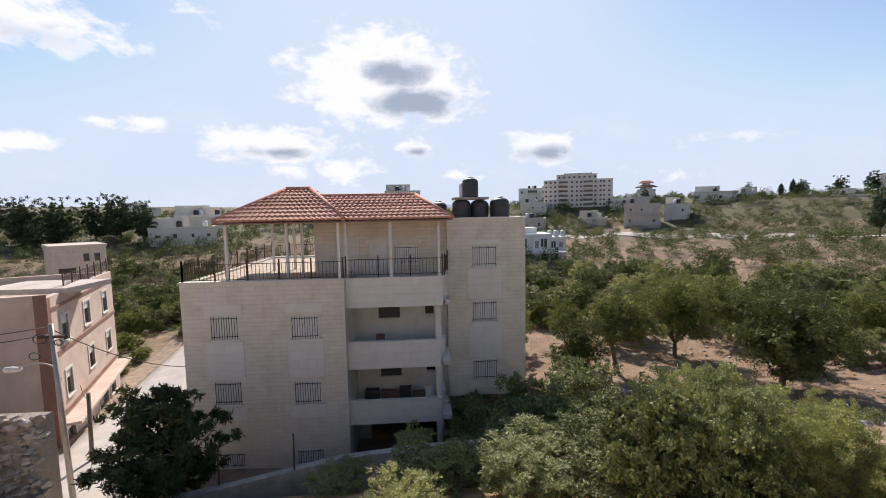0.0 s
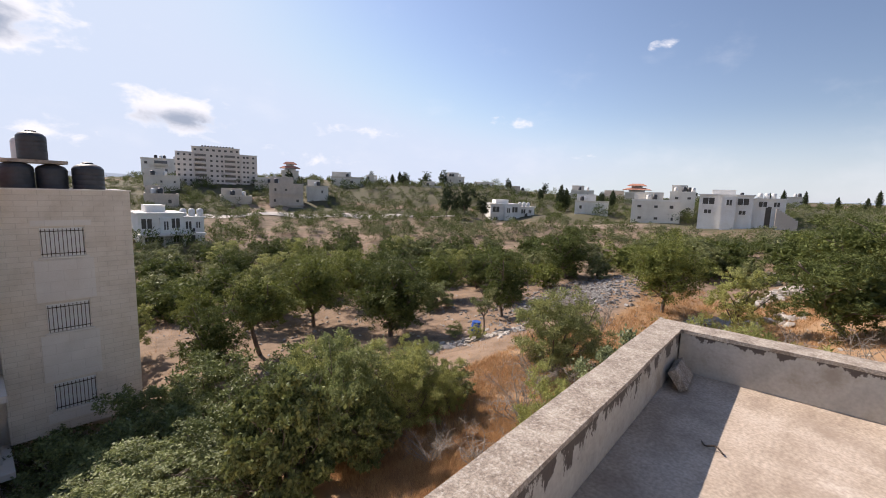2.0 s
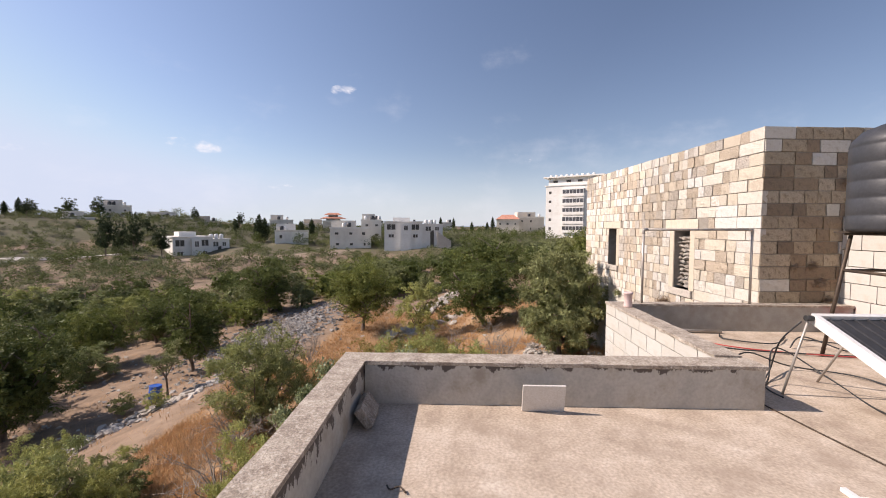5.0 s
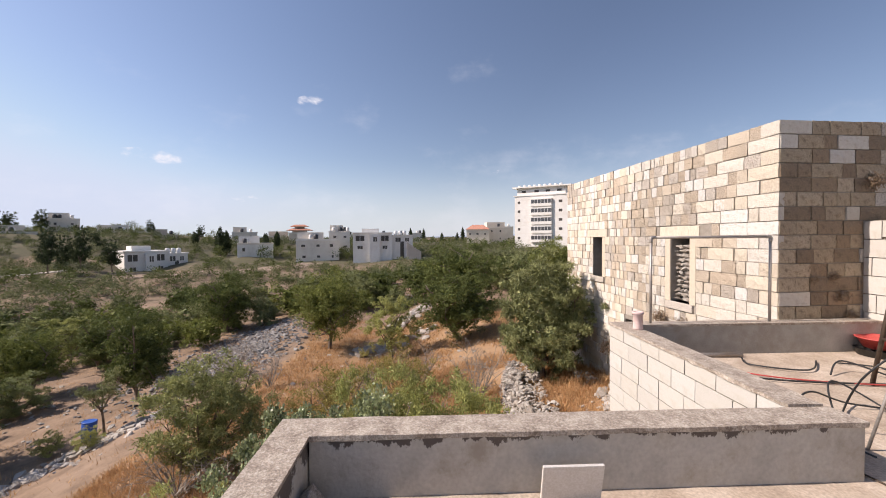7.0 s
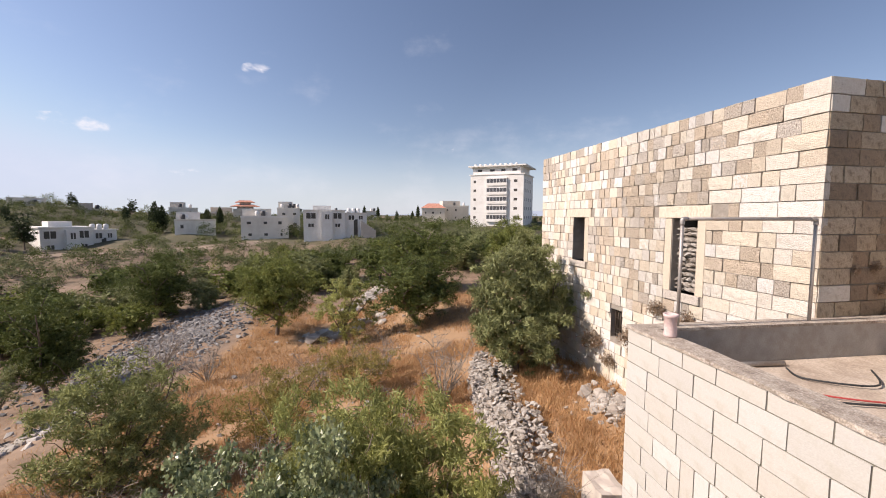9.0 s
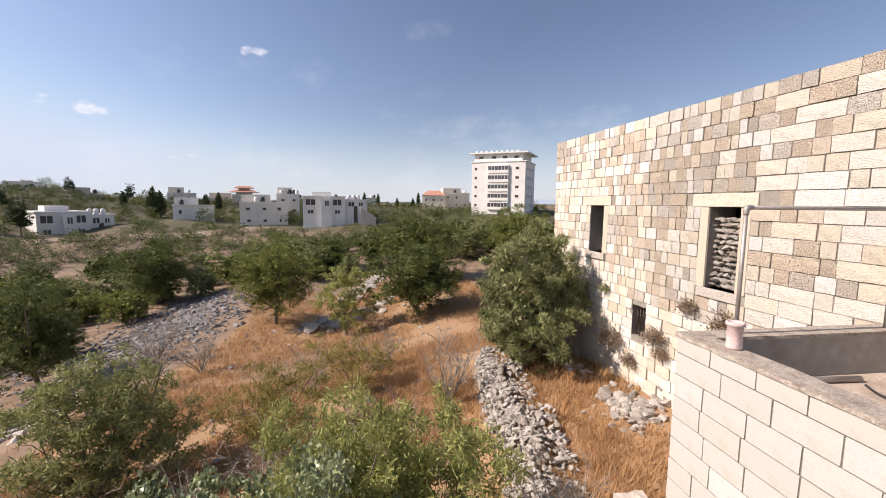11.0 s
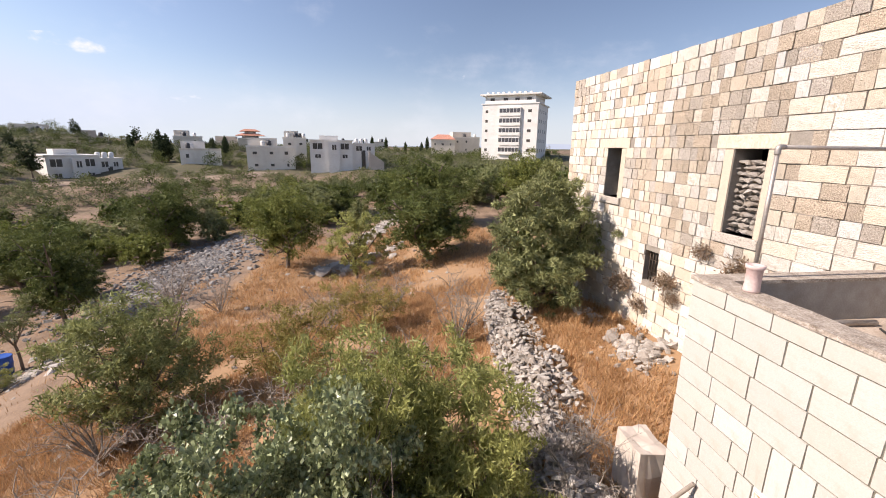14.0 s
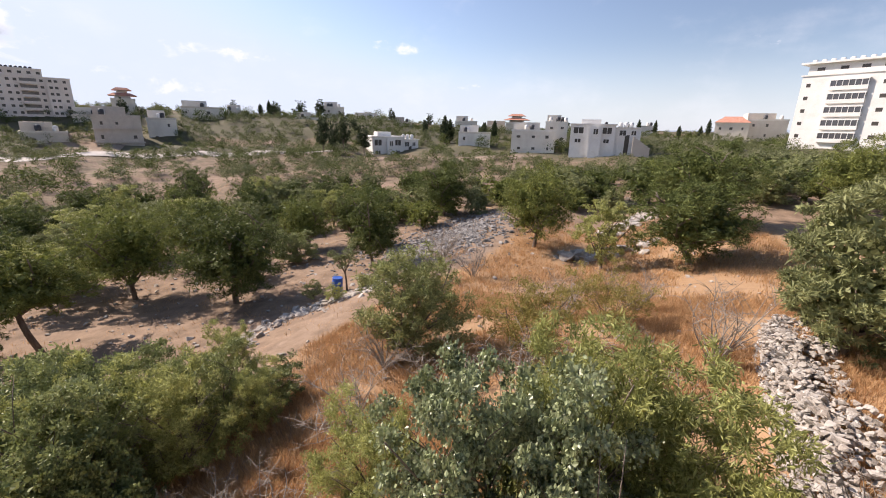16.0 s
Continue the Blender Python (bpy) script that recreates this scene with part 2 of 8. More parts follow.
def glass_material(name, tint):
    m = bpy.data.materials.new(name)
    m.use_nodes = True
    bsdf = m.node_tree.nodes["Principled BSDF"]
    bsdf.inputs["Base Color"].default_value, bsdf.inputs["Roughness"].default_value = (*tint, 1), 0.08
    return m


M_ROOF = material("worn_roof_screed", [(0.34, 0.265, 0.205), (0.43, 0.345, 0.265), (0.50, 0.41, 0.325), (0.58, 0.495, 0.405)], 2.6, 0.9, 0.12, 40, dirt=(0.31, 0.235, 0.175), dirt_scale=2.2, dirt_amount=0.65, grain_amount=0.55)
M_CAP = material("weathered_concrete_cap", [(0.20, 0.155, 0.12), (0.33, 0.275, 0.22), (0.45, 0.39, 0.32)], 7, 0.95, 0.3, 90, dirt=(0.60, 0.54, 0.47), dirt_scale=40.0, dirt_amount=0.75, grain_amount=0.95)
M_RENDER = material("grey_cement_render", [(0.28, 0.255, 0.22), (0.37, 0.345, 0.305), (0.45, 0.425, 0.38)], 2.4, 0.9, 0.15, 60, dirt=(0.26, 0.21, 0.16), dirt_scale=2.6, dirt_amount=0.6, grain_amount=0.25)
M_BLOCK = material("cream_limestone_block", [(0.50, 0.475, 0.43), (0.55, 0.53, 0.49), (0.52, 0.485, 0.43), (0.58, 0.565, 0.53)], 2.5, 0.85, 0.15, 30, pick="object", dirt=(0.42, 0.385, 0.31), dirt_scale=2.4, dirt_amount=0.5, grain_amount=0.25)
M_MORTAR = material("grey_mortar", [(0.24, 0.21, 0.175), (0.34, 0.305, 0.26)], 8, 0.95, 0.4, 60)
STONES = [(0.65, 0.60, 0.52), (0.62, 0.55, 0.44), (0.68, 0.655, 0.61), (0.64, 0.58, 0.48), (0.57, 0.49, 0.385), (0.66, 0.615, 0.54), (0.61, 0.57, 0.51)]
PITS = [(0.52, 0.435, 0.34), (0.455, 0.40, 0.335), (0.54, 0.445, 0.34), (0.51, 0.46, 0.40), (0.48, 0.40, 0.31)]
M_STONE = material("hewn_limestone", STONES, 4, 0.9, 0.8, 16, pick="object", dirt=(0.47, 0.40, 0.31), dirt_scale=4.0, dirt_amount=0.5, distinct=True, grain_amount=0.35, stretch=(1.9, 1, 1))
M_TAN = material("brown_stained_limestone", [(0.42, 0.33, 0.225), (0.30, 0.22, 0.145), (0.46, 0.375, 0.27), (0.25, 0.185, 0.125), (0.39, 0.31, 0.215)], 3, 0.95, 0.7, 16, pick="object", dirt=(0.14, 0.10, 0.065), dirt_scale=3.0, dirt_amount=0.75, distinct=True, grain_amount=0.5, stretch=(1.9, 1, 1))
M_PITTED = material("pitted_grey_limestone", PITS, 5, 0.95, 1.0, 14, pick="object", dirt=(0.17, 0.135, 0.10), dirt_scale=10.0, dirt_amount=0.85, distinct=True, grain_amount=0.8, stretch=(1.9, 1, 1))
M_PITTEDS = material("pitted_grey_limestone_rest", PITS, 24, 0.95, 0.35, 100, pick="island", dirt=(0.145, 0.12, 0.095), dirt_scale=46.0, dirt_amount=0.85, distinct=True, grain_amount=0.8)
M_STONES = material("hewn_limestone_rest", STONES, 22, 0.9, 0.3, 90, pick="island", dirt=(0.47, 0.40, 0.31), dirt_scale=14.0, dirt_amount=0.5, distinct=True, grain_amount=0.35)
ROCKS = [(0.27, 0.235, 0.20), (0.39, 0.355, 0.31), (0.50, 0.465, 0.42), (0.34, 0.29, 0.24), (0.45, 0.415, 0.37)]
M_ROCK = material("field_stone", ROCKS, 6, 0.95, 0.8, 35, pick="object")
M_ROCKS = material("field_stones", ROCKS, 6, 0.95, 0.8, 35, pick="island")
M_GREYROCKS = material("grey_rubble", [(0.12, 0.115, 0.11), (0.22, 0.21, 0.20), (0.34, 0.325, 0.305)], 6, 0.95, 0.7, 35, pick="island")
M_BEDDING = material("grey_green_pointing", [(0.15, 0.14, 0.11), (0.22, 0.205, 0.165)], 8, 0.95, 0.2, 60)
M_IRON = material("rusty_dark_iron", [(0.06, 0.045, 0.035), (0.12, 0.085, 0.06)], 20, 0.6, 0.2, 90, metal=0.6)
M_RUST = material("flaking_rust", [(0.66, 0.62, 0.56), (0.45, 0.28, 0.16), (0.30, 0.17, 0.09)], 14, 0.8, 0.2, 60, coords="Object")
M_PIPE = material("galvanised_pipe", [(0.36, 0.33, 0.30), (0.48, 0.44, 0.40)], 8, 0.5, 0.1, 60, metal=0.5, dirt=(0.30, 0.20, 0.13), dirt_scale=4)
M_WHITE = material("white_painted_metal", [(0.651, 0.651, 0.634), (0.722, 0.722, 0.704)], 3, 0.45, 0.05, 40, dirt=(0.50, 0.33, 0.19), dirt_scale=2.5, dirt_amount=0.35)
M_PLASTIC_BLACK = material("black_polyethylene", [(0.030, 0.031, 0.034), (0.05, 0.05, 0.055)], 3, 0.5, 0.08, 30)
M_HOSE = material("black_rubber_hose", [(0.02, 0.02, 0.02), (0.04, 0.04, 0.04)], 9, 0.55, 0.1, 60)
M_RED = material("red_hose_plastic", [(0.42, 0.05, 0.05), (0.5, 0.09, 0.07)], 9, 0.5, 0.05, 60)
M_BLUE = material("blue_barrel_plastic", [(0.02, 0.08, 0.36), (0.03, 0.12, 0.48)], 3, 0.45, 0.05, 40)
M_PINK = material("faded_pink_plastic", [(0.62, 0.45, 0.42), (0.70, 0.54, 0.50)], 6, 0.6, 0.1, 40)
M_GLASS = glass_material("dark_window_glass", (0.09, 0.09, 0.095))
# near-black colour standing in for shade indoors; also dark stored furniture
M_DARK = material("interior_shade_and_cloth", [(0.05, 0.045, 0.04), (0.09, 0.08, 0.07)], 2, 0.9, 0.1, 30)
M_TILE = material("white_floor_tile", [(0.595, 0.561, 0.510), (0.663, 0.629, 0.586)], 5, 0.5, 0.05, 70)
M_FACADE = block_material("cream_stone_facade", [(0.64, 0.575, 0.48), (0.72, 0.655, 0.56), (0.76, 0.70, 0.61)], 0.62, 0.2, 0.010)
M_PANEL = block_material("smooth_white_stone", [(0.70, 0.66, 0.60), (0.78, 0.745, 0.69)], 0.8, 0.4, 0.008, (0.5, 0.47, 0.42))
M_PLASTER = material("off_white_plaster", [(0.554, 0.512, 0.454), (0.638, 0.605, 0.546), (0.689, 0.655, 0.605)], 1.2, 0.9, 0.15, 30, dirt=(0.45, 0.38, 0.30), dirt_scale=0.7, dirt_amount=0.35)
M_PINKISH = material("dusty_pink_plaster", [(0.50, 0.385, 0.315), (0.58, 0.46, 0.385), (0.63, 0.515, 0.44)], 1.0, 0.9, 0.15, 30, dirt=(0.40, 0.30, 0.23), dirt_scale=0.8, dirt_amount=0.35)
M_BROWN = material("brown_painted_trim", [(0.22, 0.11, 0.08), (0.30, 0.16, 0.12)], 3, 0.7, 0.1, 40)
M_CLAY = material("red_clay_tile", [(0.42, 0.18, 0.12), (0.54, 0.25, 0.17), (0.62, 0.33, 0.24)], 2.0, 0.85, 0.3, 25, dirt=(0.25, 0.14, 0.10), dirt_scale=1.5, dirt_amount=0.4)
M_SHUTTER = material("white_roller_shutter", [(0.78, 0.78, 0.76), (0.84, 0.84, 0.82)], 3, 0.5, 0.05, 40)
M_SHUT = material("dusty_dark_window", [(0.04, 0.035, 0.03), (0.10, 0.085, 0.07)], 0.8, 0.35, 0.05, 8)
M_TILES = material("red_clay_tile_rows", [(0.36, 0.15, 0.10), (0.60, 0.32, 0.24), (0.46, 0.20, 0.14), (0.66, 0.38, 0.30)], 2.0, 0.85, 0.3, 25, pick="island", dirt=(0.25, 0.14, 0.10), dirt_scale=1.5, dirt_amount=0.35)
# brown-grey that paints the shade of the far block's loggias
M_LOGGIA = material("painted_loggia_shade", [(0.17, 0.15, 0.13), (0.26, 0.23, 0.20)], 0.8, 0.8, 0.05, 8)
M_VILLA = material("white_villa_render", [(0.78, 0.75, 0.70), (0.84, 0.82, 0.78)], 0.5, 0.9, 0.1, 6, dirt=(0.60, 0.53, 0.45), dirt_scale=0.4, dirt_amount=0.35)
M_BLOCKY = material("pinkish_grey_stone_block", [(0.70, 0.62, 0.55), (0.78, 0.70, 0.63)], 0.4, 0.9, 0.1, 6, dirt=(0.50, 0.43, 0.37), dirt_scale=0.3, dirt_amount=0.3)
M_TOWN = material("pale_limestone_town", [(0.62, 0.54, 0.44), (0.78, 0.73, 0.65), (0.68, 0.61, 0.52), (0.82, 0.79, 0.74)], 0.35, 0.9, 0.1, 6, pick="object", dirt=(0.52, 0.46, 0.39), dirt_scale=0.25, dirt_amount=0.4)
M_TOWN_GREY = material("grey_concrete_town", [(0.50, 0.43, 0.36), (0.60, 0.53, 0.46)], 0.4, 0.9, 0.1, 6, dirt=(0.32, 0.29, 0.26), dirt_scale=0.3, dirt_amount=0.4)
M_BARK = material("grey_brown_bark", [(0.10, 0.075, 0.055), (0.17, 0.13, 0.10), (0.24, 0.20, 0.16)], 9, 0.95, 0.8, 50, stretch=(1, 1, 0.25))
M_TWIG = material("dry_grey_twig", [(0.26, 0.22, 0.18), (0.38, 0.33, 0.28)], 9, 0.95, 0.3, 50)
M_ASPHALT = material("dusty_asphalt", [(0.36, 0.335, 0.31), (0.46, 0.435, 0.41)], 0.8, 0.95, 0.2, 25, dirt=(0.50, 0.43, 0.36), dirt_scale=0.4, dirt_amount=0.5)
M_PALE = material("bleached_road_surface", [(0.50, 0.46, 0.41), (0.60, 0.55, 0.50)], 0.8, 0.95, 0.1, 25)
M_EARTH = material("pale_dirt_track", [(0.21, 0.155, 0.105), (0.29, 0.22, 0.16), (0.37, 0.29, 0.215)], 1.5, 0.97, 0.7, 14, dirt=(0.18, 0.125, 0.08), dirt_scale=1.3, dirt_amount=0.6, grain_amount=0.6)
L_DARK = leaf_material("dark_evergreen_leaves", (0.028, 0.042, 0.013), (0.200, 0.235, 0.066), 0.65, 0.2, 0.2)
L_MID = leaf_material("almond_green_leaves", (0.042, 0.058, 0.016), (0.325, 0.355, 0.095), 0.65, 0.22, 0.2)
L_OLIVE = leaf_material("olive_grey_leaves", (0.080, 0.092, 0.036), (0.400, 0.420, 0.185), 0.6, 0.24, 0.25)
L_BROOM = leaf_material("broom_leaves", (0.085, 0.100, 0.038), (0.480, 0.500, 0.205), 0.6, 0.30, 0.25)
L_FAR = leaf_material("far_slope_leaves", (0.062, 0.076, 0.036), (0.285, 0.300, 0.145), 0.75, 0.22, 0.15)
L_WILD = leaf_material("wild_shrub_leaves", (0.070, 0.090, 0.036), (0.450, 0.490, 0.200), 0.5, 0.22, 0.3)
L_YELLOW = leaf_material("yellow_green_leaves", (0.170, 0.145, 0.040), (0.440, 0.370, 0.120), 0.6, 0.35)
L_FIG = leaf_material("fig_leaves", (0.048, 0.066, 0.030), (0.540, 0.600, 0.320), 0.36, 0.2, 0.5)
L_LIME = leaf_material("bright_green_leaves", (0.130, 0.145, 0.046), (0.590, 0.600, 0.225), 0.45, 0.4)
L_GARDEN = leaf_material("garden_fig_leaves", (0.036, 0.050, 0.020), (0.320, 0.360, 0.130), 0.55, 0.2, 0.3)
L_PINE = leaf_material("pine_needles", (0.026, 0.040, 0.022), (0.105, 0.130, 0.060), 0.75, 0.15, 0.15)
L_GRASS = leaf_material("dry_orange_grass", (0.350, 0.190, 0.088), (0.690, 0.455, 0.235), 0.8, 0.35)
L_SEDGE = leaf_material("dry_brown_brush", (0.19, 0.13, 0.085), (0.42, 0.31, 0.21), 0.8, 0.3)
# aerial haze put into the colour: bluish base plus faint emission
M_HAZE = bpy.data.materials.new("painted_haze_glow")
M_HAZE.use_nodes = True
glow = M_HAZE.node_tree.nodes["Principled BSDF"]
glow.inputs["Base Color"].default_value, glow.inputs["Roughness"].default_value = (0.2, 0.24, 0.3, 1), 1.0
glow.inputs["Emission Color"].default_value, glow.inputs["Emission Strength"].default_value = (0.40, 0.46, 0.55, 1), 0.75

# ---- building tools ----
def mesh_of(name, verts, faces, mat=None, smooth_faces=False):
    """A mesh from numpy arrays: verts (n, 3), faces (m, 3 or 4)."""
    me = bpy.data.meshes.new(name)
    verts, faces = np.asarray(verts, np.float32), np.asarray(faces, np.int32)
    k = faces.shape[1]
    me.vertices.add(len(verts))
    me.vertices.foreach_set("co", verts.ravel())
    me.loops.add(faces.size)
    me.loops.foreach_set("vertex_index", faces.ravel())
    me.polygons.add(len(faces))
    me.polygons.foreach_set("loop_start", np.arange(0, faces.size, k, dtype=np.int32))
    me.polygons.foreach_set("loop_total", np.full(len(faces), k, np.int32))
    me.polygons.foreach_set("use_smooth", np.full(len(faces), smooth_faces, bool))
    me.update(calc_edges=True)
    me.validate()
    if mat:
        me.materials.append(mat)
    return me


def thing(name, label, category, group="", kind="", at=None):
    ob = new(name)
    ob.empty_display_size = 0.2
    if at is not None:
        ob.matrix_basis = at
    return tagged(ob, label, category, group, kind)


def part(name, bm, mat, parent, label=""):
    """Links a bmesh, or a ready mesh, as one object under a thing or a part."""
    if isinstance(bm, bmesh.types.BMesh):
        me = bpy.data.meshes.new(name)
        bm.normal_update()
        bm.to_mesh(me)
        bm.free()
        me.materials.append(mat)
    else:
        me = bm
    ob = new(name, me)
    ob.parent = parent
    return tagged(ob, label)


def solid(name, bm, mat, label, category, group="", kind=""):
    return tagged(part(name, bm, mat, None), label, category, group, kind)


def box(bm, x0, x1, y0, y1, z0, z1, bevel=0.0):
    r = bmesh.ops.create_cube(bm, size=1.0, matrix=Matrix.Translation(((x0 + x1) / 2, (y0 + y1) / 2, (z0 + z1) / 2)) @ Matrix.Diagonal((x1 - x0, y1 - y0, z1 - z0, 1)))
    if bevel:
        bmesh.ops.bevel(bm, geom=list({e for v in r["verts"] for e in v.link_edges}), offset=bevel, segments=2, affect="EDGES", profile=0.6)
    return bm


def boxes(*dims, bevel=0.0):
    bm = bmesh.new()
    for d in dims:
        box(bm, *d, bevel=bevel)
    return bm


def tube(bm, points, radius, sides=8, radius_end=None, cap=True):
    """A round bar along points, tapering to radius_end."""
    pts = [Vector(p) for p in points]
    n = len(pts)
    rings = []
    side = None
    for i, p in enumerate(pts):
        d = (pts[min(i + 1, n - 1)] - pts[max(i - 1, 0)]).normalized()
        if side is None:
            side = d.orthogonal().normalized()
        side = (side - d * side.dot(d))
        side = side.normalized() if side.length > 1e-6 else d.orthogonal().normalized()
        up = d.cross(side)
        r = radius if radius_end is None else radius + (radius_end - radius) * i / (n - 1)
        rings.append([bm.verts.new(p + (side * math.cos(a) + up * math.sin(a)) * r) for a in (2 * math.pi * k / sides for k in range(sides))])
    for a, b in zip(rings, rings[1:]):
        for k in range(sides):
            f = bm.faces.new((a[k], a[(k + 1) % sides], b[(k + 1) % sides], b[k]))
            f.smooth = True
    if cap:
        bm.faces.new(rings[0][::-1])
        bm.faces.new(rings[-1])
    return bm


def lathe(bm, profile, centre=(0, 0, 0), sides=24):
    """A turned body: profile of (radius, z)."""
    c = Vector(centre)
    rings = [[bm.verts.new(c + Vector((r * math.cos(2 * math.pi * k / sides), r * math.sin(2 * math.pi * k / sides), z))) for k in range(sides)] for r, z in profile]
    for a, b in zip(rings, rings[1:]):
        for k in range(sides):
            f = bm.faces.new((a[k], a[(k + 1) % sides], b[(k + 1) % sides], b[k]))
            f.smooth = True
    bm.faces.new(rings[0][::-1])
    bm.faces.new(rings[-1])
    return bm


def curve_points(points, steps=8):
    """A smooth line through points."""
    p = [Vector(q) for q in points]
    out = []
    for i in range(len(p) - 1):
        a, b, c, d = p[max(i - 1, 0)], p[i], p[i + 1], p[min(i + 2, len(p) - 1)]
        for k in range(steps):
            t = k / steps
            out.append(0.5 * (2 * b + (c - a) * t + (2 * a - 5 * b + 4 * c - d) * t * t + (3 * b - a - 3 * c + d) * t ** 3))
    out.append(p[-1])
    return out


def pierced(bm, u0, u1, z0, z1, y0, y1, holes):
    """A wall slab along x, in one piece, with openings (u0, u1, z0, z1) right through it."""
    us = sorted({u0, u1, *[h for o in holes for h in o[:2] if u0 < h < u1]})
    zs = sorted({z0, z1, *[h for o in holes for h in o[2:] if z0 < h < z1]})
    full = [[not any(o[0] < (a + b) / 2 < o[1] and o[2] < (c + d) / 2 < o[3] for o in holes) for c, d in zip(zs, zs[1:])] for a, b in zip(us, us[1:])]
    corner = {}

    def at(i, j, k):
        if (i, j, k) not in corner:
            corner[i, j, k] = bm.verts.new((us[i], (y0, y1)[k], zs[j]))
        return corner[i, j, k]

    def solid_at(i, j):
        return 0 <= i < len(us) - 1 and 0 <= j < len(zs) - 1 and full[i][j]

    for i in range(len(us) - 1):
        for j in range(len(zs) - 1):
            if not full[i][j]:
                continue
            bm.faces.new((at(i, j, 0), at(i + 1, j, 0), at(i + 1, j + 1, 0), at(i, j + 1, 0)))
            bm.faces.new((at(i, j + 1, 1), at(i + 1, j + 1, 1), at(i + 1, j, 1), at(i, j, 1)))
            for open_side, p, q in ((not solid_at(i - 1, j), (i, j + 1), (i, j)), (not solid_at(i + 1, j), (i + 1, j), (i + 1, j + 1)), (not solid_at(i, j - 1), (i, j), (i + 1, j)), (not solid_at(i, j + 1), (i + 1, j + 1), (i, j + 1))):
                if open_side:
                    bm.faces.new((at(*q, 0), at(*p, 0), at(*p, 1), at(*q, 1)))
    bmesh.ops.recalc_face_normals(bm, faces=bm.faces[:])
    return bm


def chamfered(seed, cut=0.06, rough=0.02):
    """A unit block with worn edges: centred on x and z, its face at y = 0, its depth behind."""
    rnd = random.Random(seed)
    vs, fs = [], []
    c = cut
    for sx in (-1, 1):
        for sy in (-1, 1):
            for sz in (-1, 1):
                for k in range(3):
                    v = [sx * 0.5, sy * 0.5, sz * 0.5]
                    for j in range(3):
                        if j != k:
                            v[j] -= (sx, sy, sz)[j] * c * (0.7 + 0.6 * rnd.random())
                    vs.append([v[0] + rnd.uniform(-rough, rough), v[1] - 0.5 + rnd.uniform(-rough, rough), v[2] + rnd.uniform(-rough, rough)])
    bm = bmesh.new()
    for v in vs:
        bm.verts.new(v)
    bmesh.ops.convex_hull(bm, input=bm.verts[:])
    loose = [v for v in bm.verts if not v.link_faces]
    for v in loose:
        bm.verts.remove(v)
    bmesh.ops.recalc_face_normals(bm, faces=bm.faces[:])
    return bm


def hewn(seed, rough=0.08):
    """A unit block with a rough-hewn face: centred on x and z, its face about y = 0, its depth behind."""
    rnd = random.Random(seed)
    bm = bmesh.new()
    us, ws = (-0.5, -0.2, 0.14, 0.5), (-0.5, 0.05, 0.5)
    front = [[None] * len(us) for _ in ws]
    for j, w in enumerate(ws):
        for i, u in enumerate(us):
            edge = i in (0, len(us) - 1) or j in (0, len(ws) - 1)
            x = u * rnd.uniform(0.965, 1.0) if abs(u) == 0.5 else u + rnd.uniform(-0.06, 0.06)
            z = w * rnd.uniform(0.94, 1.0) if abs(w) == 0.5 else w + rnd.uniform(-0.1, 0.1)
            front[j][i] = bm.verts.new((x, rnd.uniform(-0.9, 0.1) * rough if edge else rnd.uniform(-0.7, 1.0) * rough, z))
    for j in range(len(ws) - 1):
        for i in range(len(us) - 1):
            bm.faces.new((front[j][i], front[j][i + 1], front[j + 1][i + 1], front[j + 1][i]))
    ring = front[0] + [r[-1] for r in front[1:]] + front[-1][-2::-1] + [r[0] for r in front[-2:0:-1]]
    back = [bm.verts.new((v.co.x, -1.0, v.co.z)) for v in ring]
    for k in range(len(ring)):
        bm.faces.new((ring[(k + 1) % len(ring)], ring[k], back[k], back[(k + 1) % len(ring)]))
    bmesh.ops.recalc_face_normals(bm, faces=bm.faces[:])
    return bm


def rock(seed, flat=0.7):
    rnd = random.Random(seed)
    bm = bmesh.new()
    for _ in range(17):
        d = Vector((rnd.gauss(0, 1), rnd.gauss(0, 1), rnd.gauss(0, 1))).normalized() * 0.5 * rnd.uniform(0.8, 1.2)
        bm.verts.new((d.x, d.y, d.z * flat))
    bmesh.ops.convex_hull(bm, input=bm.verts[:])
    for v in [v for v in bm.verts if not v.link_faces]:
        bm.verts.remove(v)
    return bm


def mesh_from(name, bm, mat):
    me = bpy.data.meshes.new(name)
    bm.normal_update()
    bm.to_mesh(me)
    bm.free()
    me.materials.append(mat)
    return me


def arrays_of(bm):
    bmesh.ops.triangulate(bm, faces=bm.faces[:])
    bm.verts.ensure_lookup_table()
    v = np.array([q.co[:] for q in bm.verts])
    f = np.array([[q.index for q in fc.verts] for fc in bm.faces])
    bm.free()
    return v, f


def joined(name, shapes, matrices, mat):
    """One mesh of many small pieces: shapes are (verts, faces), matrices choose them in turn."""
    vs, fs, n = [], [], 0
    for i, m in enumerate(matrices):
        v, f = shapes[i % len(shapes)]
        a = np.array(m)
        vs.append(v @ a[:3, :3].T + a[:3, 3])
        fs.append(f + n)
        n += len(v)
    return mesh_of(name, np.concatenate(vs), np.concatenate(fs), mat)


def smooth(a, b, v):
    t = np.clip((np.asarray(v, float) - a) / (b - a), 0, 1)
    return t * t * (3 - 2 * t)


def terrace_y(x):
    """Where the dry-stone wall holds up the terrace beside the stone house."""
    return np.interp(x, [8.0, 9.7, 11.4, 12.3, 17.2, 18.2], [-0.9, -1.0, -1.2, -1.4, -1.85, -2.1])


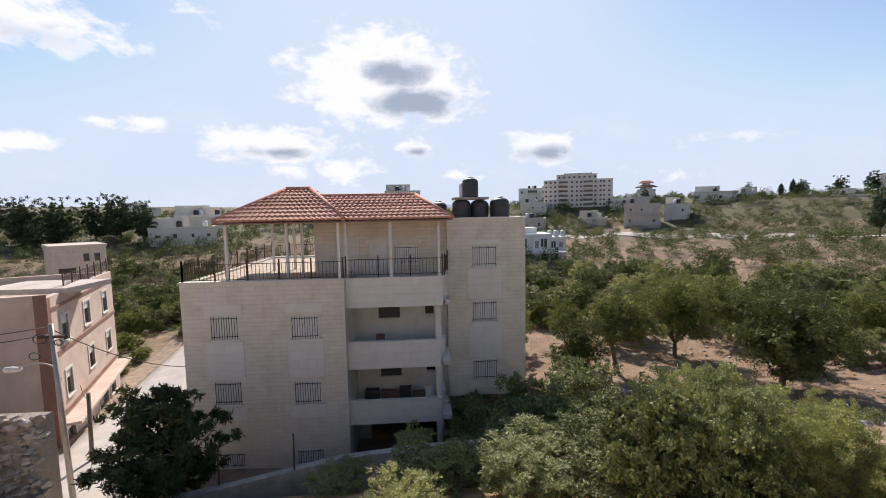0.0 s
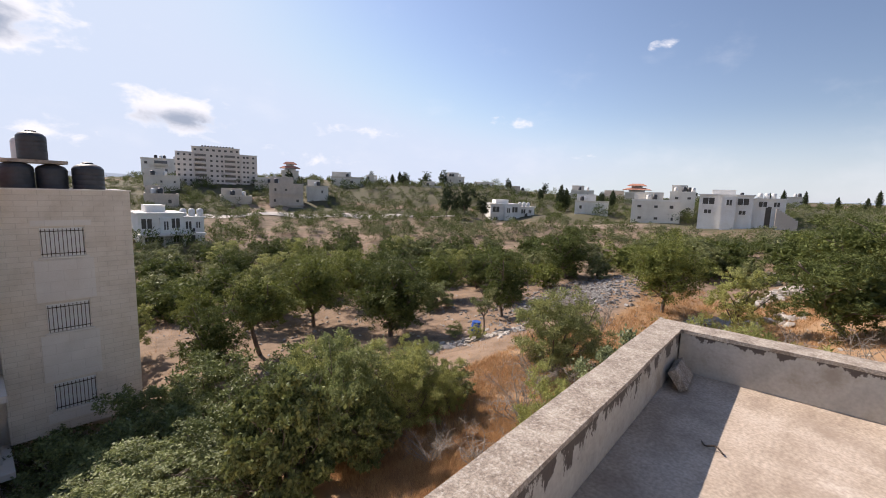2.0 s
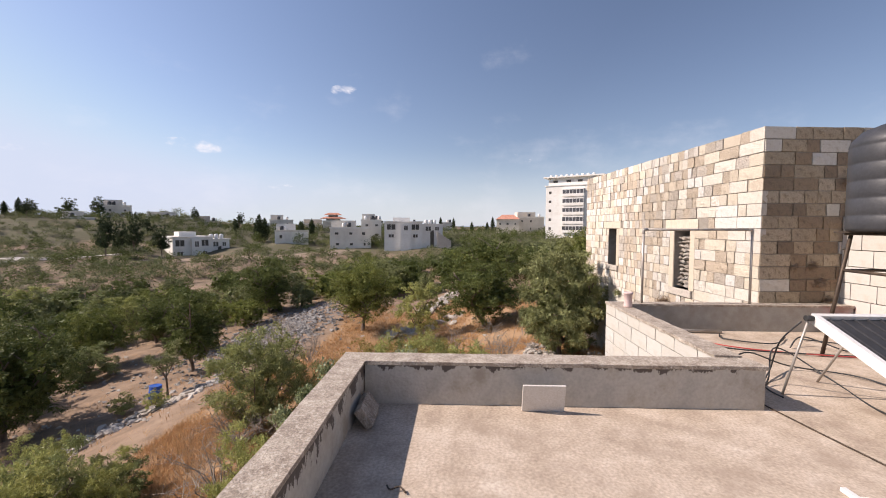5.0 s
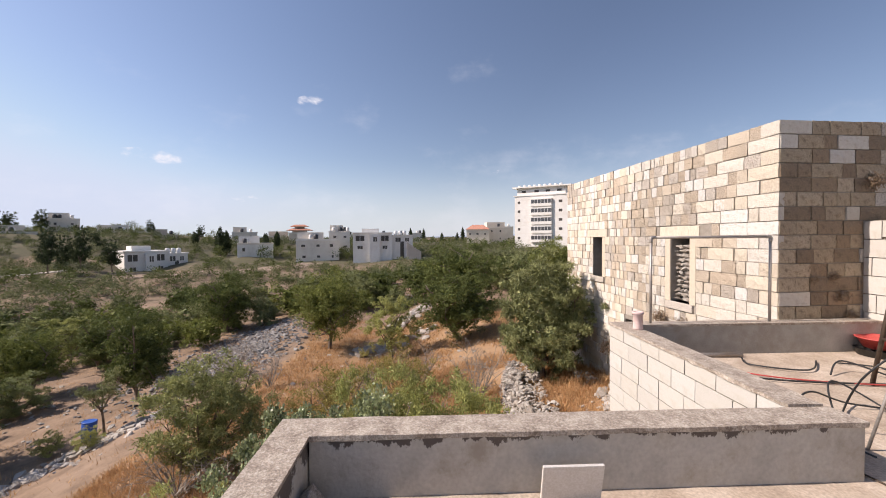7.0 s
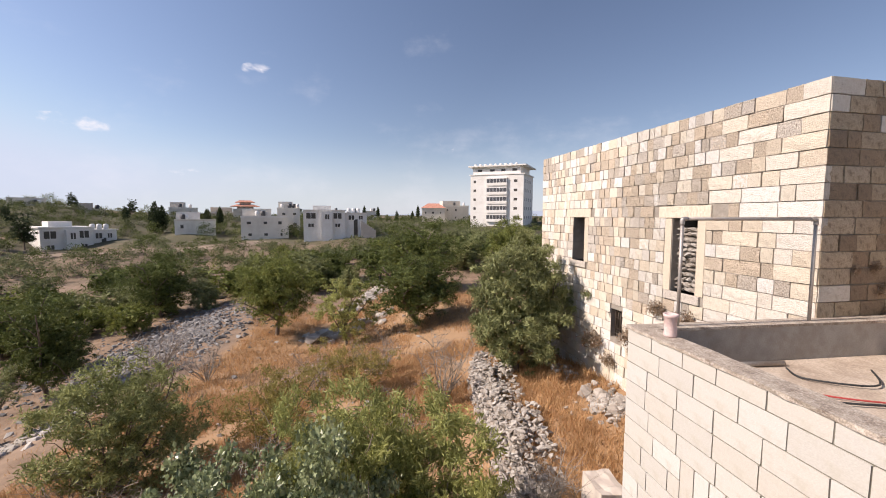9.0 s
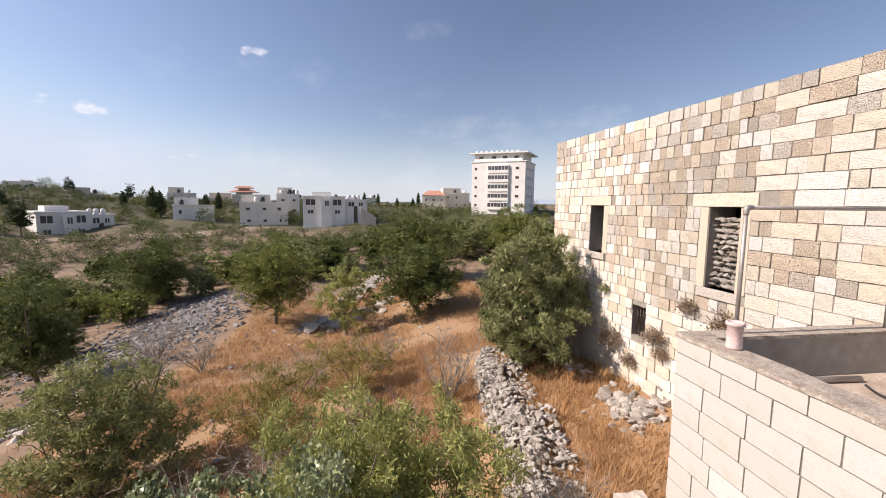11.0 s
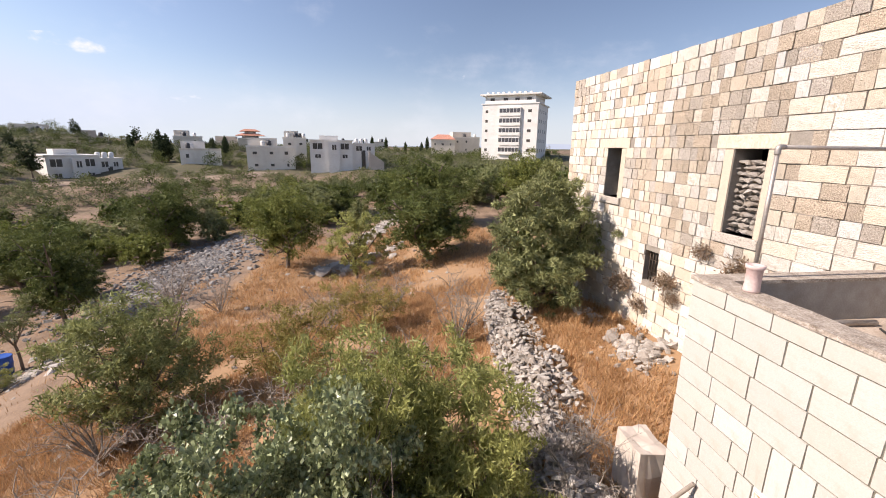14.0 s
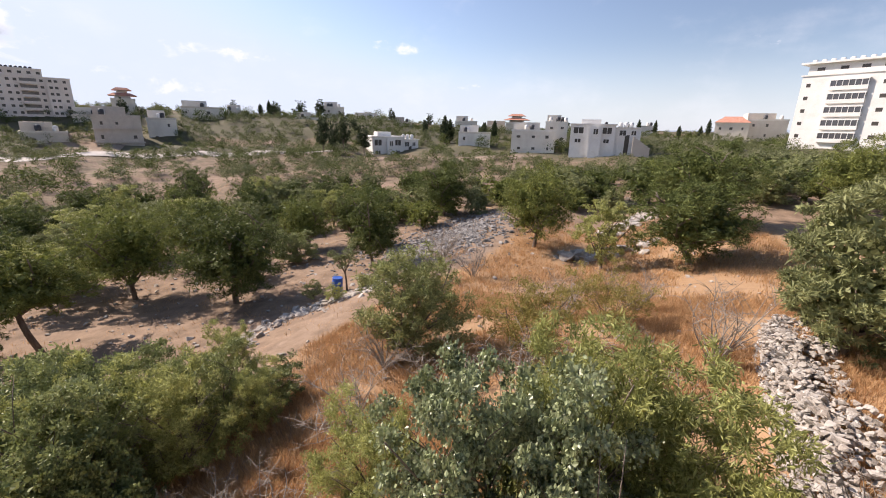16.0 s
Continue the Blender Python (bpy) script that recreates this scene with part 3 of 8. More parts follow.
def ground_z(x, y):
    """Height of the ground: a slope that falls away from the stone house into a shallow valley and rises to the town."""
    x, y = np.asarray(x, float), np.asarray(y, float)
    z = np.interp(y, [-40, -6, -3.5, 0, 5, 13, 17, 28, 45], [-1.6, -1.9, -2.1, -3.1, -4.5, -6.3, -7.5, -8.8, -9.2])
    z = z - 2.4 * smooth(14, 30, x) * (1 - smooth(2, 14, y)) * (1 - smooth(40, 80, x))
    z = z + 1.2 * smooth(30, 60, x) * smooth(5, 15, y)
    z = z - smooth(9, 2, x) * (2.0 * smooth(11, 17, y) + 0.3 * smooth(19, 31, y))
    drop = np.interp(x, [6.6, 8.0, 10.0, 12.0, 16.0, 19.0], [0.0, 1.4, 1.3, 0.75, 0.4, 0.0])
    z = z - drop * smooth(-0.1, 0.35, y - terrace_y(x)) * (1 - smooth(0.2, 2.4, y))
    r = np.hypot(x - 2, y - 1)
    far = -5.5 + 5.5 * smooth(95, 190, r) + 2.5 * smooth(190, 320, r) + 2.0 * smooth(60, 200, y - 0.6 * x)
    w = smooth(55, 110, r)
    z = z * (1 - w) + far * w
    z = z + 4.5 * smooth(125, 180, r) * smooth(0.15, 0.4, x / (r + 1)) * (1 - smooth(0.82, 0.93, x / (r + 1))) * (y > 0)
    z = z + 22 * smooth(500, 1200, r) * smooth(0.2, -0.6, x / (r + 1))
    amp = 0.12 * smooth(8, 20, r) + 0.25 * smooth(40, 120, r)
    return z + amp * (np.sin(x * 0.31 + 1.7 * np.sin(y * 0.17)) + np.sin(y * 0.27 - 1.3 * np.sin(x * 0.13)))


# ---- ground ----
def ground_material():
    m = material("dry_hillside", [(0.15, 0.10, 0.065), (0.23, 0.155, 0.10), (0.31, 0.215, 0.145)], 0.9, 0.97, 0.7, 14)
    nt = m.node_tree
    bsdf = nt.nodes["Principled BSDF"]
    col = bsdf.inputs["Base Color"].links[0].from_socket
    attr = nt.nodes.new("ShaderNodeAttribute")
    attr.attribute_name = "cover"
    sep = nt.nodes.new("ShaderNodeSeparateColor")
    nt.links.new(attr.outputs["Color"], sep.inputs[0])
    tc = nt.nodes.new("ShaderNodeTexCoord")
    tones = (((0.28, 0.162, 0.082), (0.43, 0.275, 0.15)), ((0.20, 0.135, 0.088), (0.35, 0.25, 0.175)), ((0.055, 0.056, 0.026), (0.130, 0.115, 0.060)))
    for i, (a, b) in enumerate(tones):
        ns = nt.nodes.new("ShaderNodeTexNoise")
        ns.inputs["Scale"].default_value, ns.inputs["Detail"].default_value, ns.inputs["Roughness"].default_value = (2.2, 1.3, 0.7)[i], 8, 0.7
        nt.links.new(tc.outputs["Object"], ns.inputs["Vector"])
        two = nt.nodes.new("ShaderNodeMix")
        two.data_type = "RGBA"
        two.inputs[6].default_value, two.inputs[7].default_value = (*a, 1), (*b, 1)
        nt.links.new(ns.outputs[0], two.inputs[0])
        edge = nt.nodes.new("ShaderNodeMath")
        edge.operation = "ADD"
        nt.links.new(sep.outputs[i], edge.inputs[0])
        nt.links.new(ns.outputs[0], edge.inputs[1])
        rng = nt.nodes.new("ShaderNodeMapRange")
        rng.inputs[1].default_value, rng.inputs[2].default_value = 0.80, 1.10
        nt.links.new(edge.outputs[0], rng.inputs[0])
        mx = nt.nodes.new("ShaderNodeMix")
        mx.data_type = "RGBA"
        nt.links.new(rng.outputs[0], mx.inputs[0])
        nt.links.new(col, mx.inputs[6])
        nt.links.new(two.outputs[2], mx.inputs[7])
        col = mx.outputs[2]
    nt.links.new(col, bsdf.inputs["Base Color"])
    return m


def line_distance(x, y, line):
    best = np.full(np.shape(x), 1e9)
    for (ax, ay), (bx, by) in zip(line, line[1:]):
        dx, dy = bx - ax, by - ay
        t = np.clip(((x - ax) * dx + (y - ay) * dy) / (dx * dx + dy * dy), 0, 1)
        best = np.minimum(best, np.hypot(x - ax - t * dx, y - ay - t * dy))
    return best


TRACK = [(6, 13.6), (11.8, 12.7), (14.7, 12.4), (19.1, 13.3), (22, 13.2), (25.5, 12.9), (28, 11.3), (34.5, 10.8), (44, 13)]
N = 330
step = np.sinh(np.linspace(-7.2, 7.2, N)) / math.sinh(7.2)
GX, GY = np.meshgrid(18 + 2800 * step, 9 + 2800 * step)
GZ = ground_z(GX, GY)
idx = np.arange(N * N).reshape(N, N)
quads = np.stack([idx[:-1, :-1], idx[:-1, 1:], idx[1:, 1:], idx[1:, :-1]], -1).reshape(-1, 4)
ground_mesh = mesh_of("ground", np.stack([GX, GY, GZ], -1).reshape(-1, 3), quads, ground_material(), True)
dist = np.hypot(GX - 4, GY - 1)
grass = (1 - smooth(11.0, 13.0, GY + 0.06 * (GX - 12))) * (1 - smooth(36, 50, GX)) * smooth(-40, -20, GY) * 0.62
soil = np.maximum(0.5 * (1 - smooth(0.35, 0.9, line_distance(GX, GY, TRACK))), 0.34 * smooth(13, 16, GY) * (1 - smooth(34, 46, dist)) * smooth(4, 9, GX))
soil = np.maximum(soil, 0.30 * smooth(60, 75, dist) * (1 - smooth(110, 140, dist)))
patch = np.sin(GX * 0.07 + 2 * np.sin(GY * 0.031)) + np.sin(GY * 0.083 + GX * 0.02 + 1)
soil = np.maximum(soil, 0.30 * smooth(0.5, 1.2, patch) * smooth(45, 60, dist) * (1 - smooth(105, 130, dist)))
soil = np.maximum(soil, 0.5 * smooth(3, -2, GX) * smooth(11, 14, GY) * (1 - smooth(50, 60, dist)))
for cx, cy, w in ((36, 74, 7), (42, 68, 6), (49, 65, 6), (56, 118, 8), (66, 118, 6), (84, 107, 7), (90, 98, 8), (101, 92, 8), (87, 61, 5), (93, 52, 6), (98, 44, 6), (45, 40, 4), (40, 33, 3.5), (75, 30, 6), (110, 80, 6), (60, 40, 4)):
    off = np.hypot(GX - cx, (GY - cy) * 1.4)
    soil = np.maximum(soil, 0.5 * (1 - smooth(w * 0.7, w * 1.25, off)))
scrub = (0.38 + 0.25 * smooth(100, 125, dist)) * smooth(36, 50, dist) * (1 - smooth(180, 260, dist)) + 0.62 * smooth(200, 300, dist)
scrub = scrub * (1 - smooth(0.35, 0.6, soil)) * (1 - smooth(12, 6, GY) * (1 - smooth(60, 80, GX)) * 0.6)
cover_layer = ground_mesh.color_attributes.new("cover", "FLOAT_COLOR", "POINT")
cover_layer.data.foreach_set("color", np.stack([grass, soil, scrub, np.ones_like(grass)], -1).astype(np.float32).ravel())
tagged(new("ground", ground_mesh), "dry hillside with orange grass, pale soil and low scrub", "ground", kind="structure")

# ---- the flat roof that is walked on ----
def stained(name, base, slope=1.1, level=0.865):
    """Cement render with dark runs of lichen that hang from its top edge."""
    m = material(name, base, 2.6, 0.9, 0.3, 34, dirt=(0.27, 0.215, 0.155), dirt_scale=2.6, dirt_amount=0.7, grain_amount=0.2)
    nt = m.node_tree
    bsdf = nt.nodes["Principled BSDF"]
    col = bsdf.inputs["Base Color"].links[0].from_socket
    tc, mp, ns = nt.nodes.new("ShaderNodeTexCoord"), nt.nodes.new("ShaderNodeMapping"), nt.nodes.new("ShaderNodeTexNoise")
    nt.links.new(tc.outputs["Object"], mp.inputs[0])
    mp.inputs["Scale"].default_value = (3.2, 3.2, 1.5)
    nt.links.new(mp.outputs[0], ns.inputs["Vector"])
    ns.inputs["Scale"].default_value, ns.inputs["Detail"].default_value, ns.inputs["Roughness"].default_value = 2.1, 10, 0.7
    sep = nt.nodes.new("ShaderNodeSeparateXYZ")
    nt.links.new(tc.outputs["Object"], sep.inputs[0])
    run = nt.nodes.new("ShaderNodeMath")
    run.operation = "MULTIPLY_ADD"
    nt.links.new(sep.outputs[2], run.inputs[0])
    run.inputs[1].default_value = slope
    nt.links.new(ns.outputs[0], run.inputs[2])
    rng = nt.nodes.new("ShaderNodeMapRange")
    rng.inputs[1].default_value, rng.inputs[2].default_value, rng.inputs[4].default_value = level, level + 0.02, 0.9
    nt.links.new(run.outputs[0], rng.inputs[0])
    mx = nt.nodes.new("ShaderNodeMix")
    mx.data_type = "RGBA"
    nt.links.new(rng.outputs[0], mx.inputs[0])
    nt.links.new(col, mx.inputs[6])
    mx.inputs[7].default_value = (0.075, 0.055, 0.045, 1)
    nt.links.new(mx.outputs[2], bsdf.inputs["Base Color"])
    return m


M_PARAPET = stained("lichen_stained_render", [(0.42, 0.39, 0.34), (0.52, 0.49, 0.43), (0.60, 0.56, 0.49)], 1.25, 0.885)
M_PARAPET_EAST = stained("cement_render_dark_edge", [(0.40, 0.37, 0.32), (0.50, 0.465, 0.405), (0.58, 0.54, 0.47)], 2.6, 1.475)


def capped_wall(name, x0, x1, y0, y1, z0, z1, mat, label, cap=0.035, lip=0.012):
    wall = solid(name, boxes((x0, x1, y0, y1, z0, z1 - cap)), mat, label, "wall", kind="structure")
    bm = boxes((x0 - lip, x1 + lip, y0 - lip, y1 + lip, z1 - cap, z1))
    bmesh.ops.subdivide_edges(bm, edges=[e for e in bm.edges if e.calc_length() > 1], cuts=30)
    rnd = random.Random(len(name) * 7 + int(x1 * 10))
    for v in bm.verts:
        v.co += Vector((rnd.uniform(-1, 1), rnd.uniform(-1, 1), rnd.uniform(-0.5, 0.1))) * 0.006
    part("coping", bm, M_CAP, wall, "worn speckled concrete coping")
    return wall


solid("floor", boxes((-7, 6.466, -9, 1.75, -0.3, 0.0)), M_ROOF, "worn beige cement roof floor with brown stains", "floor", kind="structure")
solid("floor_annex", boxes((6.47, 9.4, -9, -2.08, -0.3, -0.004)), M_ROOF, "brownish cement floor of the annex roof", "floor", kind="structure")
capped_wall("wall_south", -7, 6.466, 1.75, 1.988, 0.002, 0.43, M_PARAPET, "low rendered parapet with black lichen runs")
capped_wall("wall_east", 6.2, 6.466, -2.13, 1.737, 0.002, 0.43, M_PARAPET_EAST, "low grey rendered parapet with dark stains")
capped_wall("wall_annex_east", 9.4, 9.62, -5.9, -2.09, -0.3, 0.452, M_RENDER, "grey cement parapet of the annex roof")
solid("wall_base_south", boxes((-7, 6.466, 1.76, 1.98, -6, 0.0)), M_PANEL, "cream stone outer wall below the roof", "wall", kind="structure")
solid("wall_base_east", boxes((6.26, 6.46, -1.86, 1.75, -6, -0.305)), M_PANEL, "cream stone outer wall below the roof", "wall", kind="structure")
solid("wall_base_annex_east", boxes((9.42, 9.61, -9, -2.1, -6, -0.305)), M_MORTAR, "plain annex wall beside the stone house", "wall", kind="structure")
solid("wall_west", boxes((-7.3, -7.0, -9, 1.99, -6, 2.6)), M_PLASTER, "plain wall that closes the roof", "wall", kind="structure")
solid("wall_north", boxes((-7.3, 9.4, -9.3, -9.0, -6, 2.6)), M_PLASTER, "plain wall that closes the roof", "wall", kind="structure")

# ---- plants ----
def leaves(rnd, centres, radii, count, size, slim=0.5, hollow=0.45, droop=0.0, three=False):
    """Many small bent leaves in clumps: arrays of verts and faces. rnd is a numpy generator."""
    centres, radii = np.asarray(centres, float), np.asarray(radii, float)
    share = radii[:, 0] * radii[:, 1] + radii[:, 2] * radii[:, 0]
    which = rnd.choice(len(centres), count, p=share / share.sum())
    d = rnd.normal(size=(count, 3))
    d /= np.linalg.norm(d, axis=1, keepdims=True)
    r = hollow + (1 - hollow) * rnd.random(count) ** 0.6
    r *= 1 + 0.22 * rnd.normal(size=count)
    pos = centres[which] + d * radii[which] * r[:, None]
    out = d + rnd.normal(size=(count, 3)) * 0.75
    out[:, 2] -= droop
    out /= np.linalg.norm(out, axis=1, keepdims=True)
    side = np.cross(out, rnd.normal(size=(count, 3)))
    side /= np.linalg.norm(side, axis=1, keepdims=True) + 1e-9
    lift = np.cross(side, out)
    s = (size * (0.6 + 0.8 * rnd.random(count)))[:, None]
    a = pos - out * s * 0.5
    b = pos + side * s * slim * 0.5 + lift * s * 0.10
    c = pos + out * s * 0.5
    e = pos - side * s * slim * 0.5 + lift * s * 0.10
    if three:
        return np.stack([a, b, c + side * s * slim * 0.3], 1).reshape(-1, 3), np.arange(count * 3).reshape(count, 3)
    verts = np.stack([a, b, c, e], 1).reshape(-1, 3)
    faces = np.arange(count * 4).reshape(count, 4)
    return verts, faces


def branching(rnd, height, width, clear, limbs, base_radius, forks=3, bend=0.25, low=0.25):
    """A trunk that divides into limbs. Returns the bmesh and the limb ends. rnd is random.Random."""
    bm = bmesh.new()
    ends = []
    top = Vector((rnd.uniform(-0.1, 0.1) * width, rnd.uniform(-0.1, 0.1) * width, clear))
    tube(bm, curve_points([(0, 0, -0.4), (top.x * 0.3 + rnd.uniform(-0.05, 0.05) * height, top.y * 0.4, clear * 0.5), top], 4), base_radius, 7, base_radius * 0.72)
    for k in range(limbs):
        a = 2 * math.pi * (k + rnd.uniform(-0.3, 0.3)) / limbs
        reach = width * 0.5 * rnd.uniform(0.45, 0.85)
        rise = clear + (height - clear) * rnd.uniform(low, 0.85)
        end = Vector((math.cos(a) * reach, math.sin(a) * reach, rise))
        mid = top.lerp(end, 0.5) + Vector((rnd.uniform(-bend, bend), rnd.uniform(-bend, bend), rnd.uniform(0, bend))) * width * 0.25
        pts = curve_points([top - Vector((0, 0, clear * 0.08)), mid, end], 4)
        tube(bm, pts, base_radius * 0.5, 6, base_radius * 0.16)
        ends.append(end)
        for f in range(forks):
            start = pts[2 + rnd.randrange(len(pts) - 3)]
            tip = start + Vector((rnd.uniform(-1, 1), rnd.uniform(-1, 1), rnd.uniform(0.1, 1.0))) * width * 0.2
            tube(bm, [start, start.lerp(tip, 0.5) + Vector((0, 0, 0.03 * width)), tip], base_radius * 0.2, 5, base_radius * 0.07)
            ends.append(tip)
    return bm, ends


def tree_model(name, label, seed, height, width, clear, leaf_mat, count, leaf, limbs=6, slim=0.5, clump=0.2, base_radius=0.13, category="tree", forks=3, hollow=0.35, low=0.25, twigs=0, split=5, fill=0, skirt=0.5, far=False, three=False):
    rnd, npr = random.Random(seed), np.random.default_rng(seed)
    ob = thing(name, label, category)
    if far:
        bm, ends = tube(bmesh.new(), [(0, 0, -0.3), (0.1, 0, clear), (0.0, 0.1, height * 0.6)], base_radius, 5, base_radius * 0.4, False), []
        for k in range(3):
            tube(bm, [(0.1, 0, clear), (math.cos(k * 2.1) * width * 0.28, math.sin(k * 2.1) * width * 0.28, height * 0.6)], base_radius * 0.5, 4, 0.02, False)
    else:
        bm, ends = branching(rnd, height, width, clear, limbs, base_radius, forks, low=low)
    twiggy = bmesh.new()
    for _ in range(twigs):
        a = rnd.uniform(0, 2 * math.pi)
        start = Vector((math.cos(a), math.sin(a), 0)) * width * 0.2 + Vector((0, 0, height * rnd.uniform(0.1, 0.6)))
        tip = start + Vector((math.cos(a), math.sin(a), rnd.uniform(0.2, 1.2))) * width * rnd.uniform(0.08, 0.2)
        tube(twiggy, [start, start.lerp(tip, 0.5) + Vector((rnd.uniform(-0.1, 0.1), 0, 0.08)), tip], 0.009, 4, 0.003)
    part("trunk", bm, M_BARK, ob)
    if twigs:
        tagged(part("twigwork", twiggy, M_TWIG, ob, "pale bare twigs"), kind="stuff")
    else:
        twiggy.free()
    cs, rs = [], []
    for e in ends:
        r = clump * width * rnd.uniform(0.65, 1.3)
        cs.append(e + Vector((0, 0, rnd.uniform(-0.05, 0.15) * width)))
        rs.append((r * rnd.uniform(0.8, 1.25), r * rnd.uniform(0.8, 1.25), r * rnd.uniform(0.65, 0.95)))
    if fill:                                    # a full rounded crown: clumps over a lobed dome
        cs, rs = [], []
        zc = skirt + 0.42 * (height - skirt)
        ph = [rnd.uniform(0, 6.28) for _ in range(4)]
        n = fill * 2
        for k in range(n):
            z = 1 - 2 * (k + 0.5) / n
            a = k * 2.39996 + rnd.uniform(-0.3, 0.3)
            h = math.sqrt(1 - z * z)
            lobe = 0.80 + 0.13 * math.sin(2 * a + ph[0]) + 0.10 * math.sin(3 * a + ph[1] + 3 * z) + 0.09 * math.sin(5 * z + ph[2])
            q = lobe * rnd.uniform(0.82, 1.04) if k % 5 else rnd.uniform(0.2, 0.55)
            r = clump * width * rnd.uniform(0.6, 1.25)
            up = (height - zc if z > 0 else zc - skirt)
            cs.append(Vector((math.cos(a) * h * width * 0.46 * q, math.sin(a) * h * width * 0.46 * q, zc + z * up * min(1.0, q + 0.05))))
            rs.append((r, r, r * 0.85))
    if split:
        fc, fr = [], []
        for c, r in zip(cs, rs):
            for _ in range(split):
                d = Vector((rnd.gauss(0, 1), rnd.gauss(0, 1), rnd.gauss(0.25, 0.8)))
                d.normalize()
                fc.append(Vector(c) + Vector((d.x * r[0], d.y * r[1], d.z * r[2])) * rnd.uniform(0.45, 1.05))
                k = rnd.uniform(0.32, 0.6)
                fr.append((r[0] * k, r[1] * k, r[2] * k * 0.9))
        cs, rs = fc, fr
    v, f = leaves(npr, cs, rs, count, leaf, slim, hollow, three=far or three)
    if fill and (far or three):                 # larger leaves deep in the crown close it
        g = 420 if far else 2200
        k = npr.integers(0, len(cs), g)
        inner = np.array([0, 0, skirt + 0.42 * (height - skirt)]) * (0.24 if far else 0.34) + (0.76 if far else 0.66) * np.array([c[:] for c in cs])[k]
        size = (0.085 if far else 0.034) * width
        w = npr.normal(size=(g, 3))
        w /= np.linalg.norm(w, axis=1, keepdims=True)
        u = np.cross(w, npr.normal(size=(g, 3)))
        u /= np.linalg.norm(u, axis=1, keepdims=True)
        inner = inner + npr.normal(size=(g, 3)) * clump * width * 0.25
        tri = np.stack([inner - w * size * 0.6, inner + w * size * 0.5 + u * size * 0.5, inner + w * size * 0.4 - u * size * 0.5], 1).reshape(-1, 3)
        v, f = np.concatenate([v, tri]), np.concatenate([f, np.arange(g * 3).reshape(g, 3) + len(v)])
    v[:, 2] = np.maximum(v[:, 2], 0.06)
    part("crown", mesh_of("crown", v, f, leaf_mat), None, ob)
    return ob


def spire_model(name, label, seed, height, width, leaf_mat, count, leaf):
    """A cypress: a narrow column of upright sprays."""
    rnd, npr = random.Random(seed), np.random.default_rng(seed)
    ob = thing(name, label, "tree")
    part("trunk", tube(bmesh.new(), [(0, 0, -0.4), (0, 0, height * 0.5), (0, 0, height * 0.93)], width * 0.09, 6, 0.02), M_BARK, ob)
    cs, rs = [], []
    for k in range(26):
        t = k / 25
        w = width * 0.5 * math.sin(math.pi * min(1, 0.18 + 0.82 * t)) ** 0.8
        a = k * 2.4
        cs.append((math.cos(a) * w * 0.4, math.sin(a) * w * 0.4, height * (0.1 + 0.88 * t)))
        rs.append((w * 0.6 + 0.1, w * 0.6 + 0.1, height * 0.075))
    v, f = leaves(npr, cs, rs, count, leaf, 0.5, 0.3, -0.8)
    part("crown", mesh_of("crown", v, f, leaf_mat), None, ob)
    return ob


def dead_model(name, label, seed, height, width, stems, mat):
    rnd = random.Random(seed)
    ob = thing(name, label, "shrub")
    bm = bmesh.new()
    for k in range(stems):
        a = rnd.uniform(0, 2 * math.pi)
        tip = Vector((math.cos(a) * width * 0.5 * rnd.uniform(0.3, 1), math.sin(a) * width * 0.5 * rnd.uniform(0.3, 1), height * rnd.uniform(0.5, 1)))
        pts = curve_points([(0, 0, -0.1), tip * 0.5 + Vector((rnd.uniform(-0.2, 0.2), rnd.uniform(-0.2, 0.2), 0.1)), tip], 3)
        tube(bm, pts, 0.022, 4, 0.006, False)
        for _ in range(7):
            s = pts[rnd.randrange(2, len(pts))]
            e = s + Vector((rnd.uniform(-1, 1), rnd.uniform(-1, 1), rnd.uniform(-0.1, 1))) * width * 0.2
            tube(bm, [s, s.lerp(e, 0.5) + Vector((0, 0, 0.04)), e], 0.009, 3, 0.003, False)
            for _ in range(3):
                g = s.lerp(e, rnd.uniform(0.3, 1))
                tube(bm, [g, g + Vector((rnd.uniform(-1, 1), rnd.uniform(-1, 1), rnd.uniform(-0.2, 1))) * width * 0.09], 0.005, 3, 0.002, False)
    part("branchwork", bm, mat, ob)
    return ob


def stand(model, x, y, scale=1.0, turn=0.0, wide=None, sink=0.0, first=set()):
    """Sets a plant on the ground: the model itself first, copies after that."""
    w = scale if wide is None else wide
    m = Matrix.Translation((x, y, float(ground_z(x, y)) - sink)) @ Matrix.Rotation(turn, 4, "Z") @ Matrix.Diagonal((w, w, scale, 1))
    if model.name in first:
        return copy_thing_scaled(model, m)
    first.add(model.name)
    model.matrix_basis = m
    return model


def copy_thing_scaled(model, m):
    keep = model.matrix_basis.copy()
    model.matrix_basis = Matrix()
    made = copy_thing(model, m)
    model.matrix_basis = keep
    return made

# ---- trees and shrubs near the house ----
T_ROUND = tree_model("almond_tree", "dense round almond tree with green crown on dry soil", 3, 5.9, 6.6, 1.0, L_MID, 21000, 0.18, 8, 0.5, 0.11, 0.16, low=0.05, fill=44, skirt=0.75, split=4, hollow=0.15, three=True)
T_FULL = tree_model("carob_tree", "broad dark carob tree with a rounded dense crown", 6, 5.6, 6.4, 1.0, L_DARK, 22000, 0.175, 8, 0.5, 0.11, 0.16, low=0.05, fill=46, skirt=0.5, split=4, hollow=0.15, three=True)
T_DARK = tree_model("carob_tree", "dark green carob tree with full low crown", 5, 5.8, 4.8, 1.0, L_DARK, 19000, 0.16, 8, 0.5, 0.11, 0.14, low=0.05, fill=40, skirt=0.5, split=4, hollow=0.15, three=True)
